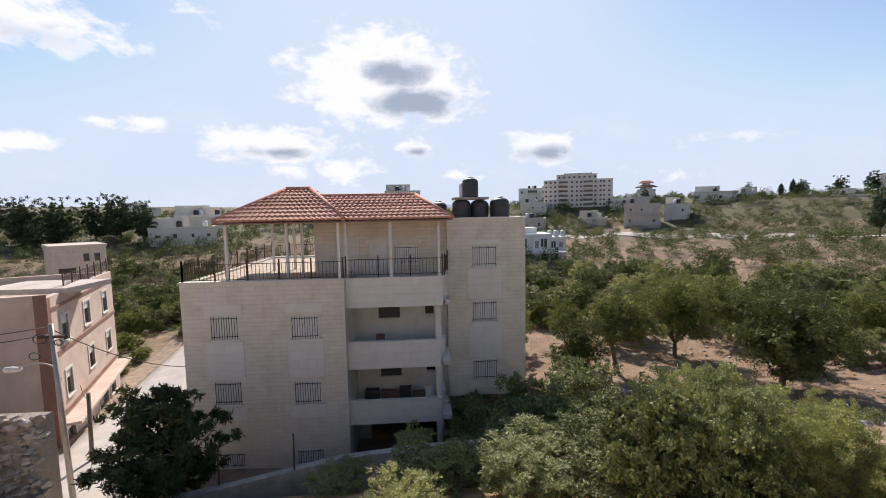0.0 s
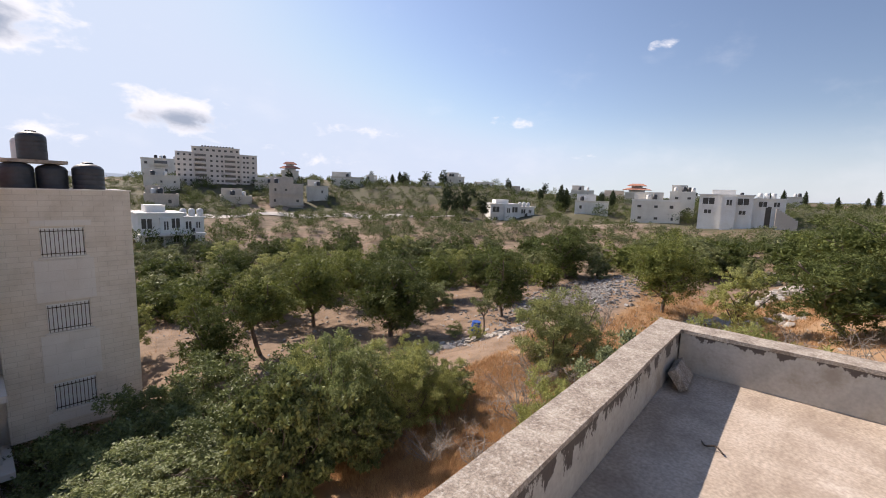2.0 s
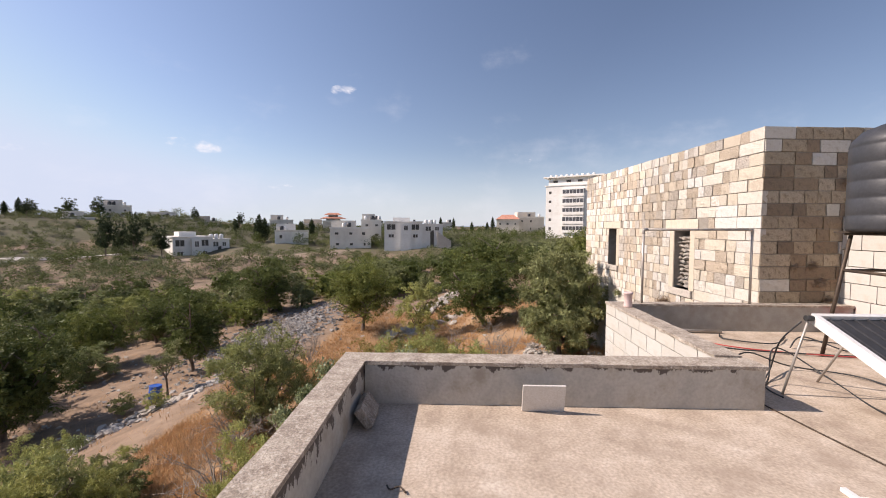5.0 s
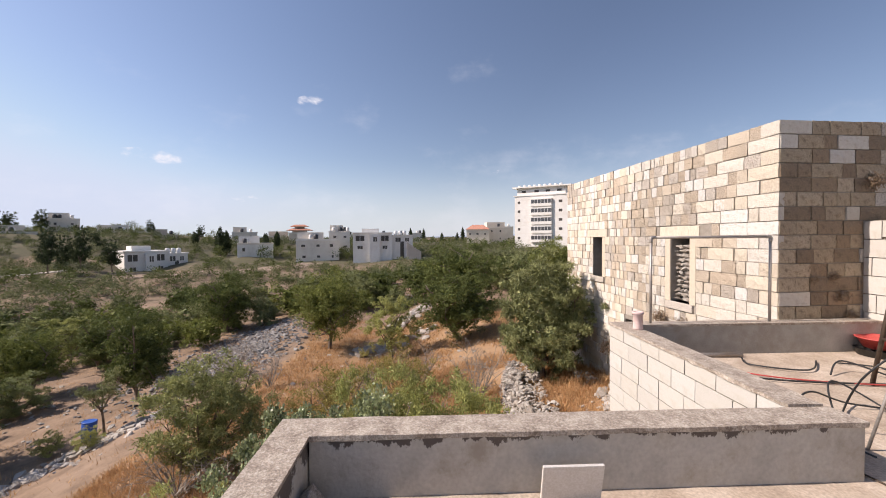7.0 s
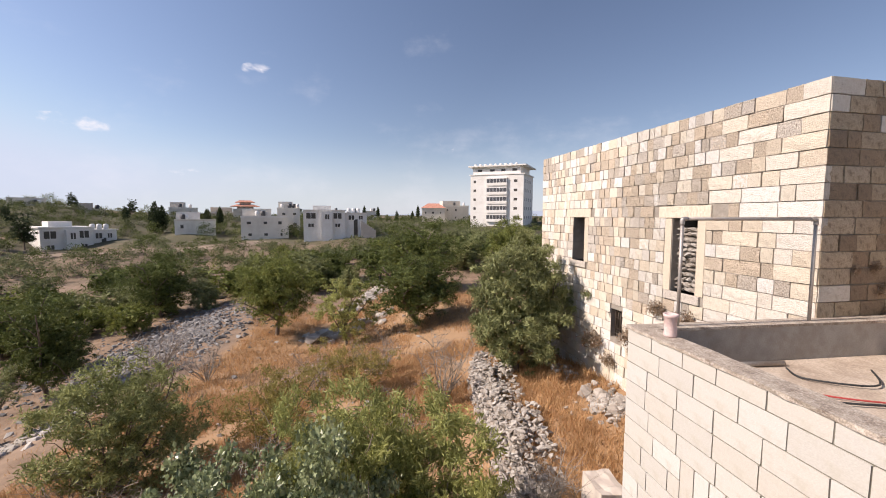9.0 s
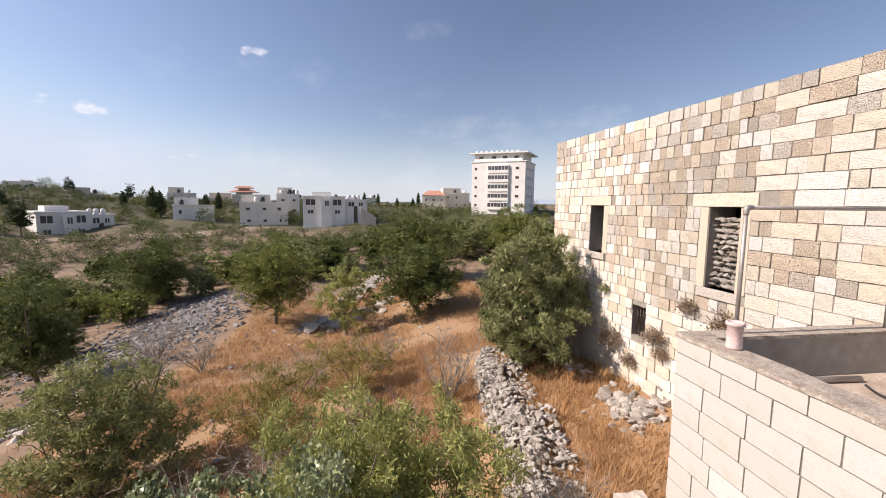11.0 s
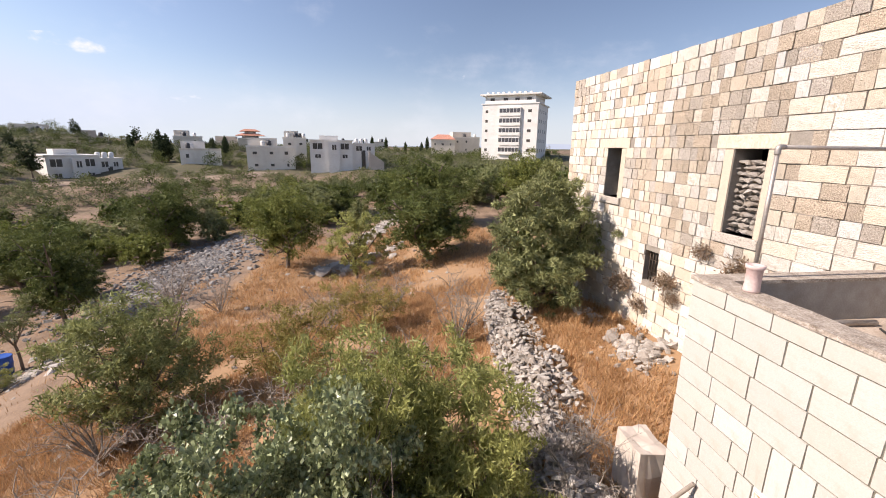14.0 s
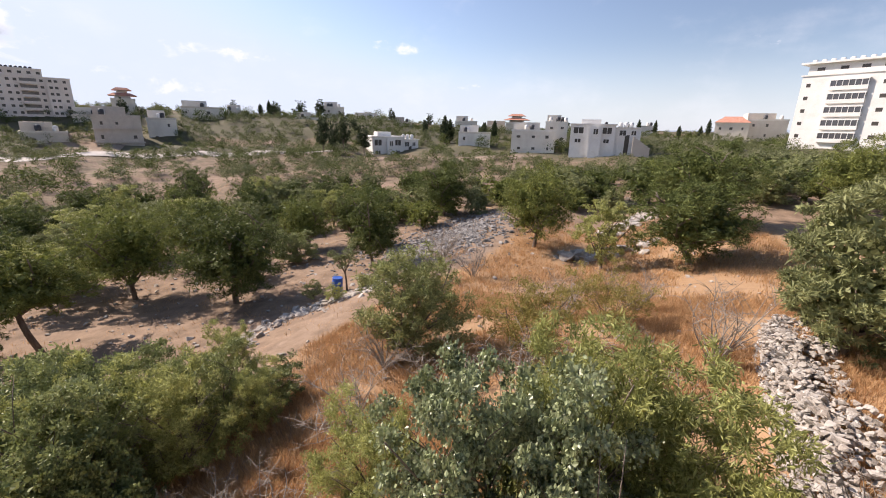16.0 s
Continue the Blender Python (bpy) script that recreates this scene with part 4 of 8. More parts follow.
T_CLEAR = tree_model("almond_tree", "small almond tree with a clear dark trunk", 8, 5.2, 4.6, 1.9, L_MID, 13000, 0.17, 6, 0.5, 0.12, 0.13, low=0.2, fill=28, skirt=1.6, split=4, hollow=0.15, three=True)
T_OLIVE = tree_model("olive_tree", "grey-green olive tree with fine dense foliage", 11, 4.0, 3.9, 0.6, L_OLIVE, 44000, 0.15, 7, 0.36, 0.10, 0.10, low=0.0, fill=50, skirt=0.0, split=4, hollow=0.1, three=True)
T_SMALL = tree_model("olive_tree", "young thin olive tree on a bent trunk", 13, 2.9, 1.7, 1.2, L_OLIVE, 2600, 0.10, 5, 0.3, 0.2, 0.06)
T_LIME = tree_model("almond_tree", "light green almond tree with open crown", 17, 4.7, 4.0, 0.9, L_LIME, 8000, 0.15, 7, 0.4, 0.12, 0.1, low=0.05, fill=26, skirt=0.5, split=4, hollow=0.2)
S_FEATHER = tree_model("broom_shrub", "feathery grey-green shrub with bare twigs below", 21, 3.0, 3.2, 0.25, L_BROOM, 20000, 0.12, 10, 0.2, 0.12, 0.05, "shrub", 3, 0.2, 0.0, twigs=40, fill=36, skirt=0.1)
S_YELLOW = tree_model("broom_shrub", "sparse yellow-green shrub in dry grass", 23, 2.5, 2.9, 0.2, L_YELLOW, 6000, 0.10, 10, 0.25, 0.13, 0.035, "shrub", 3, 0.1, 0.0, twigs=30)
S_FIG = tree_model("fig_tree", "spreading fig bush with pointed glossy leaves and pale twigs", 29, 3.2, 4.6, 0.3, L_FIG, 56000, 0.064, 15, 0.8, 0.09, 0.06, "tree", 4, 0.12, 0.0, twigs=90, fill=44, skirt=0.1)
S_ALMOND = tree_model("almond_tree", "bushy young almond with narrow bright leaves", 31, 2.9, 3.0, 0.3, L_LIME, 20000, 0.095, 11, 0.24, 0.13, 0.05, "tree", 4, 0.15, 0.0, twigs=60, fill=26, skirt=0.1)
S_SPRIG = tree_model("almond_tree", "low leafy almond shoots", 33, 2.9, 3.0, 0.3, L_LIME, 7000, 0.12, 6, 0.3, 0.14, 0.05, "tree", 2, 0.15, 0.0, twigs=20, fill=20, skirt=0.1)
S_THICKET = tree_model("wild_shrub", "tangled dark green wild shrub", 37, 3.2, 3.8, 0.3, L_WILD, 30000, 0.09, 12, 0.42, 0.11, 0.06, "shrub", 3, 0.15, 0.0, twigs=50, fill=36, skirt=0.1)
S_BUSH = tree_model("wild_shrub", "dark green wild bush below the wall", 39, 3.2, 3.8, 0.3, L_GARDEN, 11000, 0.12, 9, 0.5, 0.13, 0.06, "shrub", 2, 0.2, 0.0, twigs=10, fill=28, skirt=0.1)
S_GARDEN = tree_model("fig_tree", "dark garden fig tree with broad leaves below the parapet", 43, 3.3, 4.4, 0.3, L_GARDEN, 30000, 0.115, 14, 0.8, 0.10, 0.06, "tree", 3, 0.12, 0.0, twigs=30, fill=36, skirt=0.1)
S_DEAD = dead_model("dead_shrub", "leafless grey dead shrub with tangled twigs", 41, 1.8, 2.4, 16, M_TWIG)

for model, x, y, s, turn, wide in (
    (T_CLEAR, 12.94, 25.3, 1.02, 0.3, 1.15), (T_CLEAR, 10.6, 28.4, 0.85, 2.0, 0.75), (T_ROUND, 18.8, 29.0, 1.05, 1.1, 1.0), (T_FULL, 20.4, 21.8, 1.1, 0.0, 1.16),
    (T_SMALL, 22.6, 15.5, 1.0, 0.5, 1.0), (T_DARK, 28.2, 17.8, 0.98, 0.4, 0.98), (S_FEATHER, 15.6, 7.2, 1.2, 0.0, 1.15), (T_FULL, 45.0, 20.5, 1.1, 2.2, 1.1),
    (T_ROUND, 34.5, 8.2, 1.0, 3.0, 0.95), (T_LIME, 31.1, 3.2, 1.02, 0.0, 1.0), (T_FULL, 30.7, -1.2, 0.86, 1.2, 1.12), (T_FULL, 40.9, -2.3, 1.15, 4.0, 1.3),
    (T_OLIVE, 15.9, -2.7, 1.0, 0.7, 0.95), (T_ROUND, 45.5, -12.0, 1.0, 2.5, 1.0), (S_YELLOW, 15.6, 3.6, 1.02, 0.0, 1.0), (S_YELLOW, 18.5, 1.8, 0.8, 1.5, 0.9),
    (S_FIG, 9.3, 2.3, 1.02, 0.9, 0.72), (S_FIG, 8.7, 1.1, 0.66, 2.2, 0.48), (S_ALMOND, 10.1, 1.7, 1.16, 4.2, 0.62), (S_ALMOND, 9.3, -0.1, 0.98, 5.2, 0.62), (S_SPRIG, 8.6, 3.4, 0.5, 1.3, 0.36), (S_ALMOND, 11.0, 0.9, 1.16, 0.4, 1.0), (S_ALMOND, 12.3, 2.3, 0.62, 2.4, 0.8), (S_ALMOND, 7.2, 3.4, 0.4, 1.4, 0.55), (S_ALMOND, 9.7, 4.5, 0.8, 0.4, 0.66), (S_ALMOND, 10.2, 0.6, 1.2, 3.4, 0.86), (S_DEAD, 10.7, -1.2, 0.55, 0.3, 0.6), (S_DEAD, 9.9, -1.05, 0.6, 2.3, 0.6), (S_DEAD, 11.6, -0.9, 0.6, 4.3, 0.5), (S_DEAD, 9.2, 6.2, 0.4, 1.0, 0.8), (S_DEAD, 8.8, 7.4, 0.4, 2.0, 0.7), (S_DEAD, 9.6, 0.0, 0.8, 0.3, 0.8), (S_THICKET, 8.3, 10.2, 1.0, 0.2, 0.85), (S_GARDEN, 6.0, 9.4, 0.98, 2.1, 0.78), (S_GARDEN, 7.8, 8.7, 0.66, 4.1, 0.46), (S_ALMOND, 9.7, 9.6, 0.95, 1.1, 0.85), (S_THICKET, 10.9, 9.9, 0.72, 1.7, 0.6), (S_ALMOND, 8.2, 11.6, 1.1, 2.6, 0.9), (S_ALMOND, 11.3, 9.0, 0.62, 2.6, 0.5), (S_ALMOND, 12.9, 12.0, 0.72, 0.9, 0.6), (S_THICKET, 10.3, 12.3, 0.8, 4.4, 0.75), (S_SPRIG, 20.6, 14.6, 0.35, 1.0, 0.4), (S_SPRIG, 21.8, 17.2, 0.4, 2.0, 0.5), (S_YELLOW, 10.6, 10.6, 0.8, 2.1, 0.7),
    (S_FEATHER, 9.2, 11.8, 0.75, 2.2, 0.8), (S_DEAD, 16.3, -0.6, 1.05, 0.0, 1.0), (S_DEAD, 20.5, 1.2, 0.8, 1.3, 1.0), (S_DEAD, 19.5, 3.4, 0.8, 2.3, 1.0), (S_DEAD, 13.4, 3.2, 0.8, 0.3, 1.0), (S_DEAD, 11.8, 6.6, 0.7, 3.3, 1.1), (S_DEAD, 14.6, 7.6, 0.7, 4.3, 1.1), (S_DEAD, 10.3, -0.9, 0.6, 5.3, 0.7), (S_DEAD, 28.5, 12.6, 1.2, 1.3, 1.4), (S_DEAD, 14.2, 1.2, 0.7, 1.0, 1.0), (S_DEAD, 13.6, 5.0, 0.6, 2.0, 0.9), (S_DEAD, 24.0, 10.6, 1.0, 0.6, 1.1), (S_DEAD, 26.0, 9.4, 1.0, 2.6, 1.1),
    (T_LIME, 7.6, 31.0, 0.9, 0.4, 0.8), (T_DARK, 9.5, 23.5, 0.75, 0.4, 0.8), (S_BUSH, 7.6, 17.8, 1.0, 1.2, 1.05), (S_THICKET, 3.4, 11.4, 0.5, 3.2, 0.9),
    (T_ROUND, 25.0, 31.5, 0.95, 5.0, 1.0), (T_LIME, 15.6, 31.5, 0.95, 1.0, 1.1), (T_LIME, 22.6, 42.5, 1.0, 2.0, 1.3), (T_DARK, 19.5, 45.5, 0.85, 0.5, 1.0), (T_DARK, 26.2, 49.5, 0.9, 1.5, 1.1), (T_LIME, 29.8, 51.5, 1.05, 2.5, 1.3), (T_DARK, 34.5, 46.0, 0.9, 3.5, 1.05), (T_LIME, 30.0, 40.0, 1.0, 4.5, 1.2), (T_DARK, 36.5, 39.5, 0.9, 5.5, 1.0), (T_DARK, 38.5, 52.0, 0.95, 0.2, 1.1), (T_LIME, 42.0, 44.0, 1.0, 1.2, 1.2), (T_LIME, 22.0, 53.0, 1.0, 2.2, 1.2), (T_DARK, 44.5, 36.0, 0.85, 3.2, 1.0), (T_LIME, 40.0, 31.5, 0.95, 4.2, 1.1), (S_THICKET, 27.6, 24.6, 0.75, 1.0, 1.0), (S_BUSH, 23.4, 24.8, 0.8, 2.0, 1.1), (S_BUSH, 33.5, 21.0, 0.7, 3.0, 1.0), (T_OLIVE, 17.8, 34.5, 1.1, 1.0, 1.2), (T_OLIVE, 24.2, 37.5, 1.1, 2.0, 1.3), (T_ROUND, 31.0, 26.5, 0.8, 2.0, 0.75), (T_DARK, 37.5, 27.0, 0.75, 1.0, 0.95),
):
    stand(model, x, y, s, turn, wide)

# ---- annex: cream block wall, hatch, pipes ----
wall_annex = solid("wall_annex", pierced(bmesh.new(), 6.47, 9.6, -6, 0.415, -2.08, -1.834, [(7.36, 8.54, -2.0, -1.11)]), M_BEDDING, "cream limestone block wall of the annex", "wall", kind="structure")
cap = boxes((6.47, 9.63, -2.085, -1.812, 0.417, 0.452))
bmesh.ops.subdivide_edges(cap, edges=[e for e in cap.edges if e.calc_length() > 1], cuts=24)
rnd = random.Random(4)
for v in cap.verts:
    v.co += Vector((0, rnd.uniform(-1, 1) * 0.008, rnd.uniform(-1, 0.5) * 0.006))
part("coping", cap, M_CAP, wall_annex, "rough grey cement coping")
# added lining, its dark colour doing for the shade behind the hatch
solid("wall_annex_lining", boxes((6.5, 9.4, -2.6, -2.5, -6, -0.31)), M_DARK, "added inner wall behind the hatch, coloured dark as room shade", "wall", kind="structure")

window_hatch = thing("metal_window", "white metal double shutter with an ornate grille beside it", "window")
part("frame", boxes((7.36, 8.54, -1.90, -1.83, -1.14, -1.11), (7.36, 8.54, -1.90, -1.83, -2.0, -1.97), (7.36, 7.385, -1.90, -1.83, -1.97, -1.14), (8.515, 8.54, -1.90, -1.83, -1.97, -1.14), (7.745, 7.765, -1.90, -1.83, -1.97, -1.14)), M_WHITE, window_hatch)
for x0, x1 in ((7.77, 8.135), (8.145, 8.51)):
    leaf_ob = part("shutter", boxes((x0, x1, -1.835, -1.815, -1.965, -1.145), bevel=0.004), M_WHITE, window_hatch, "white sheet-metal shutter leaf, rusty at its rim")
    part("latch", tube(bmesh.new(), [(x0 + 0.02, -1.808, -1.5), (x0 + 0.05, -1.795, -1.52), (x0 + 0.05, -1.795, -1.6)], 0.008, 6), M_IRON, leaf_ob)
    for r0, r1, r2, r3 in ((x0, x1, -1.965, -1.950), (x0, x1, -1.160, -1.145), (x0, x0 + 0.014, -1.950, -1.160), (x1 - 0.014, x1, -1.950, -1.160)):
        part("rim", boxes((r0, r1, -1.815, -1.811, r2, r3)), M_RUST, leaf_ob, "rusty shutter rim")
bars = bmesh.new()
for k in range(5):
    x = 7.40 + 0.07 * k
    tube(bars, [(x, -1.845, -1.97), (x, -1.845, -1.14)], 0.006, 5)
for k in range(6):
    z = -1.9 + 0.13 * k
    tube(bars, curve_points([(7.39, -1.845, z), (7.47, -1.84, z + 0.05), (7.56, -1.845, z - 0.02), (7.66, -1.84, z + 0.05), (7.74, -1.845, z)], 4), 0.006, 5)
part("grille", bars, M_WHITE, window_hatch, "white wrought grille")
part("pane", boxes((7.385, 7.745, -1.90, -1.895, -1.97, -1.14)), M_GLASS, window_hatch)

# lit wall and door at the end of the annex roof
wall_lit = solid("wall_lit", boxes((3.0, 9.7, -6.25, -5.97, -0.3, 1.97)), M_MORTAR, "cream block wall at the end of the annex roof", "wall", kind="structure")
door = solid("door_1", boxes((7.6, 8.5, -5.95, -5.91, 0.0, 1.72), bevel=0.006), M_WHITE, "white painted metal door in the block wall", "door", kind="structure")
part("handle", tube(bmesh.new(), [(8.4, -5.905, 0.9), (8.4, -5.86, 0.9), (8.28, -5.86, 0.9)], 0.01, 6), M_IRON, door)

# pipe frame on the parapet
pipe_frame = thing("clothes_rack", "grey galvanised pipe rack standing on the parapet", "rack")
part("post", tube(bmesh.new(), [(9.5, -2.4, 0.45), (9.5, -2.4, 1.68)], 0.02, 10), M_PIPE, pipe_frame)
part("post", tube(bmesh.new(), [(9.5, -4.24, 0.45), (9.5, -4.24, 1.68)], 0.02, 10), M_PIPE, pipe_frame)
part("crossbar", tube(bmesh.new(), [(9.5, -2.44, 1.73), (9.5, -4.2, 1.73)], 0.02, 10), M_PIPE, pipe_frame)
for y, d in ((-2.4, -0.05), (-4.24, 0.05)):
    part("elbow", tube(bmesh.new(), curve_points([(9.5, y, 1.66), (9.5, y, 1.715), (9.5, y + d * 0.4, 1.73), (9.5, y + d * 1.2, 1.73)], 4), 0.027, 10), M_PIPE, pipe_frame)
solid("vent_pipe", lathe(bmesh.new(), [(0.062, 0.45), (0.068, 0.47), (0.064, 0.52), (0.064, 0.66), (0.078, 0.67), (0.078, 0.70), (0.055, 0.70), (0.05, 0.66)], (9.1, -2.0, 0), 20), M_PINK, "short faded pink plastic vent pipe on the coping", "pipe")
slab = bmesh.new()
box(slab, 9.78, 10.3, -2.05, -1.66, -3.1, -1.82)
bmesh.ops.subdivide_edges(slab, edges=slab.edges[:], cuts=3, use_grid_fill=True)
rnd = random.Random(14)
for v in slab.verts:
    v.co += Vector((rnd.uniform(-1, 1), rnd.uniform(-1, 1), rnd.uniform(-1, 1))) * 0.018
solid("concrete_block", slab, M_TOWN_GREY, "rough concrete box beside the annex wall", "concrete block")
drain = thing("drain_pipe", "grey and orange plastic drain pipe below the wall", "pipe")
part("pipe", tube(bmesh.new(), [(9.62, -1.36, -2.62), (8.95, -1.34, -2.72), (8.2, -1.36, -2.95)], 0.05, 10), M_PIPE, drain)
part("collar", tube(bmesh.new(), [(9.66, -1.44, -2.62), (9.58, -1.30, -2.62)], 0.075, 10), M_PIPE, drain)
part("branch", tube(bmesh.new(), [(9.45, -1.81, -2.55), (9.62, -1.40, -2.62)], 0.05, 10), M_PINK, drain, "orange-pink plastic branch pipe")
solid("wooden_pole", tube(bmesh.new(), curve_points([(9.75, -1.2, -2.9), (9.3, -1.55, -2.1), (9.1, -1.78, -1.6)], 4), 0.022, 7), M_TWIG, "grey wooden pole leaning on the wall", "pole")

# ---- old stone house ----
ANGLE = math.atan2(0.57, 7.88)
HOUSE = Matrix.Translation((9.6, -4.45, 0)) @ Matrix.Rotation(ANGLE, 4, "Z")    # local x along the front, y into the sky side
OPENINGS = [(1.95, 2.52, 0.38, 1.74), (5.50, 6.05, 0.62, 1.75), (3.86, 4.29, -1.0, -0.34)]
house = thing("stone_house", "old flat-roofed house of hewn cream and brown limestone", "house", at=HOUSE)
part("front_wall", pierced(bmesh.new(), 0.02, 7.9, -4.0, 3.50, -0.55, -0.016, OPENINGS), M_MORTAR, house, "coursed limestone front wall with three openings")
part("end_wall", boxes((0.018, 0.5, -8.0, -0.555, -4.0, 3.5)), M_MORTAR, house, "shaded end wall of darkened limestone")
part("far_wall", boxes((7.4, 7.9, -8.0, -0.555, -4.0, 3.5)), M_MORTAR, house)
part("back_wall", boxes((0.035, 7.9, -8.5, -8.005, -4.0, 3.5)), M_MORTAR, house)
part("roof", boxes((0.5, 7.4, -8.0, -0.555, 3.0, 3.3)), M_CAP, house, "flat earth and lime roof")
# floor and partition coloured near black to give the rooms their shade
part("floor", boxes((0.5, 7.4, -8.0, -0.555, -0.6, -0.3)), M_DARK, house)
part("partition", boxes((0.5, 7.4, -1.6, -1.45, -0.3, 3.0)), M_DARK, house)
for u0, u1, z0, z1 in OPENINGS[:2]:
    part("lintel", boxes((u0 - 0.28, u1 + 0.35, -0.3, 0.012, z1, z1 + 0.215), bevel=0.012), M_STONE, house, "long stone lintel")
    part("sill", boxes((u0 - 0.12, u1 + 0.14, -0.4, 0.03, z0 - 0.16, z0), bevel=0.014), M_PITTEDS, house, "projecting stone sill")
part("jamb", boxes((2.53, 2.70, -0.3, 0.004, 0.38, 1.73), bevel=0.01), M_STONES, house, "pale upright jamb stone")
part("jamb", boxes((1.77, 1.94, -0.3, 0.004, 0.38, 1.73), bevel=0.01), M_STONES, house, "pale upright jamb stone")
part("jamb", boxes((5.32, 5.49, -0.3, 0.004, 0.62, 1.74), bevel=0.01), M_STONES, house, "pale upright jamb stone")
wood = bmesh.new()
box(wood, 2.10, 2.14, -0.24, -0.20, 0.39, 1.55)
box(wood, 2.12, 2.50, -0.24, -0.20, 1.50, 1.56)
part("wooden_frame", wood, M_TWIG, house, "broken grey wooden window frame")
rnd = random.Random(6)
rocks_in = [mesh_from("rock", rock(60 + k, 0.7), M_ROCK) for k in range(5)]
part("infill", boxes((1.952, 2.518, -0.5, -0.27, 0.382, 1.56)), M_MORTAR, house, "rubble and mud packed behind the stones")
for k in range(65):
    row, col = divmod(k, 5)
    ob = part("stacked_stone", rocks_in[k % 5], None, house)
    ob.matrix_basis = pose(1.99 + 0.128 * col + rnd.uniform(-0.03, 0.03) + 0.05 * (row % 2), -0.19 + rnd.uniform(-0.03, 0.03), 0.43 + 0.092 * row, rnd.uniform(-15, 15), rnd.uniform(-15, 15), rnd.uniform(0, 360)) @ Matrix.Diagonal((0.19, 0.17, 0.12, 1))
for k in range(9):
    ob = part("stacked_stone", rocks_in[k % 5], None, house)
    ob.matrix_basis = pose(5.6 + 0.17 * (k % 3), -0.4, 0.68 + 0.11 * (k // 3), 0, 0, 50 * k) @ Matrix.Diagonal((0.22, 0.2, 0.16, 1))
iron = bmesh.new()
for k in range(5):
    tube(iron, [(3.90 + 0.088 * k, -0.12, -1.0), (3.90 + 0.088 * k, -0.12, -0.34)], 0.012, 6)
for z in (-0.8, -0.55):
    tube(iron, [(3.86, -0.12, z), (4.29, -0.12, z)], 0.01, 6)
part("window_grille", iron, M_IRON, house, "rusty iron window bars")

# dry caper bushes that grow out of the wall
def caper(u, z, s, seed, mat, end=False):
    npr = np.random.default_rng(seed)
    v, f = leaves(npr, [(0, 0.12, 0), (0.1, 0.16, -0.08), (-0.12, 0.14, -0.04)], [(0.2, 0.13, 0.17)] * 3, 500, 0.06, 0.4, 0.1)
    ob = thing("caper_bush", "dry reddish caper bush rooted in the wall joints", "shrub", "bushes on the stone wall", at=HOUSE @ (pose(0.04, u, z, 0, 0, 90) if end else pose(u, 0, z)) @ Matrix.Diagonal((s, s, s, 1)))
    rnd_c = random.Random(seed)
    bm = bmesh.new()
    for _ in range(14):
        tube(bm, [(0, -0.03, 0), (rnd_c.uniform(-0.2, 0.2), 0.15, rnd_c.uniform(-0.1, 0.2)), (rnd_c.uniform(-0.35, 0.35), 0.25, rnd_c.uniform(-0.25, 0.25))], 0.006, 4, 0.002)
    part("branchwork", bm, M_TWIG, ob)
    part("foliage", mesh_of("foliage", v, f, mat), None, ob)


for u, z, s, seed, mat in ((2.75, 0.02, 0.75, 1, L_SEDGE), (1.95, -0.1, 1.1, 2, L_SEDGE), (3.45, -0.75, 1.0, 3, L_SEDGE), (3.3, -1.05, 0.7, 4, L_SEDGE), (4.75, -1.15, 1.2, 5, L_SEDGE), (5.2, -0.15, 0.6, 6, L_OLIVE), (4.2, -1.5, 0.8, 7, L_SEDGE)):
    caper(u, z, s, seed, mat)
for v_, z, s, seed in ((-1.62, 2.62, 0.7, 11), (-0.62, 1.08, 0.35, 12), (-0.95, 1.12, 0.4, 13), (-1.1, 0.82, 0.5, 14), (-1.25, 0.5, 0.5, 15)):
    caper(v_, z, s, seed, L_SEDGE, True)

# ---- things on the roofs ----
tile_slab = boxes((-0.2, 0.2, -0.011, 0.011, 0.0, 0.28), bevel=0.004)
ob = solid("floor_tile", tile_slab, M_TILE, "white marbled tile leaning on the parapet", "tile")
ob.matrix_basis = Matrix.Translation((6.095, 0.01, 0.003)) @ Matrix.Rotation(radians(90), 4, "Z") @ Matrix.Rotation(radians(-14), 4, "X")
chunk = boxes((-0.22, 0.22, -0.04, 0.04, 0.0, 0.19), bevel=0.012)
ob = solid("concrete_block", chunk, M_CAP, "rough grey kerb block tilted against the parapet", "concrete block")
ob.matrix_basis = pose(5.86, 1.585, 0.018, -36, 2, 4)
twig = bmesh.new()
tube(twig, curve_points([(4.80, 1.16, 0.012), (4.84, 1.21, 0.03), (4.83, 1.27, 0.015), (4.88, 1.30, 0.012)], 4), 0.006, 6)
solid("bent_wire", twig, M_IRON, "short bent rusty wire lying on the roof", "wire")
rail_bit = bmesh.new()
box(rail_bit, 4.80, 4.95, -1.76, -1.72, 0.002, 0.03, bevel=0.004)
tube(rail_bit, [(4.86, -1.74, 0.02), (4.84, -1.80, 0.03), (4.82, -1.86, 0.01)], 0.004, 5)
solid("metal_strip", rail_bit, M_WHITE, "white metal strip with a wire end", "strip")


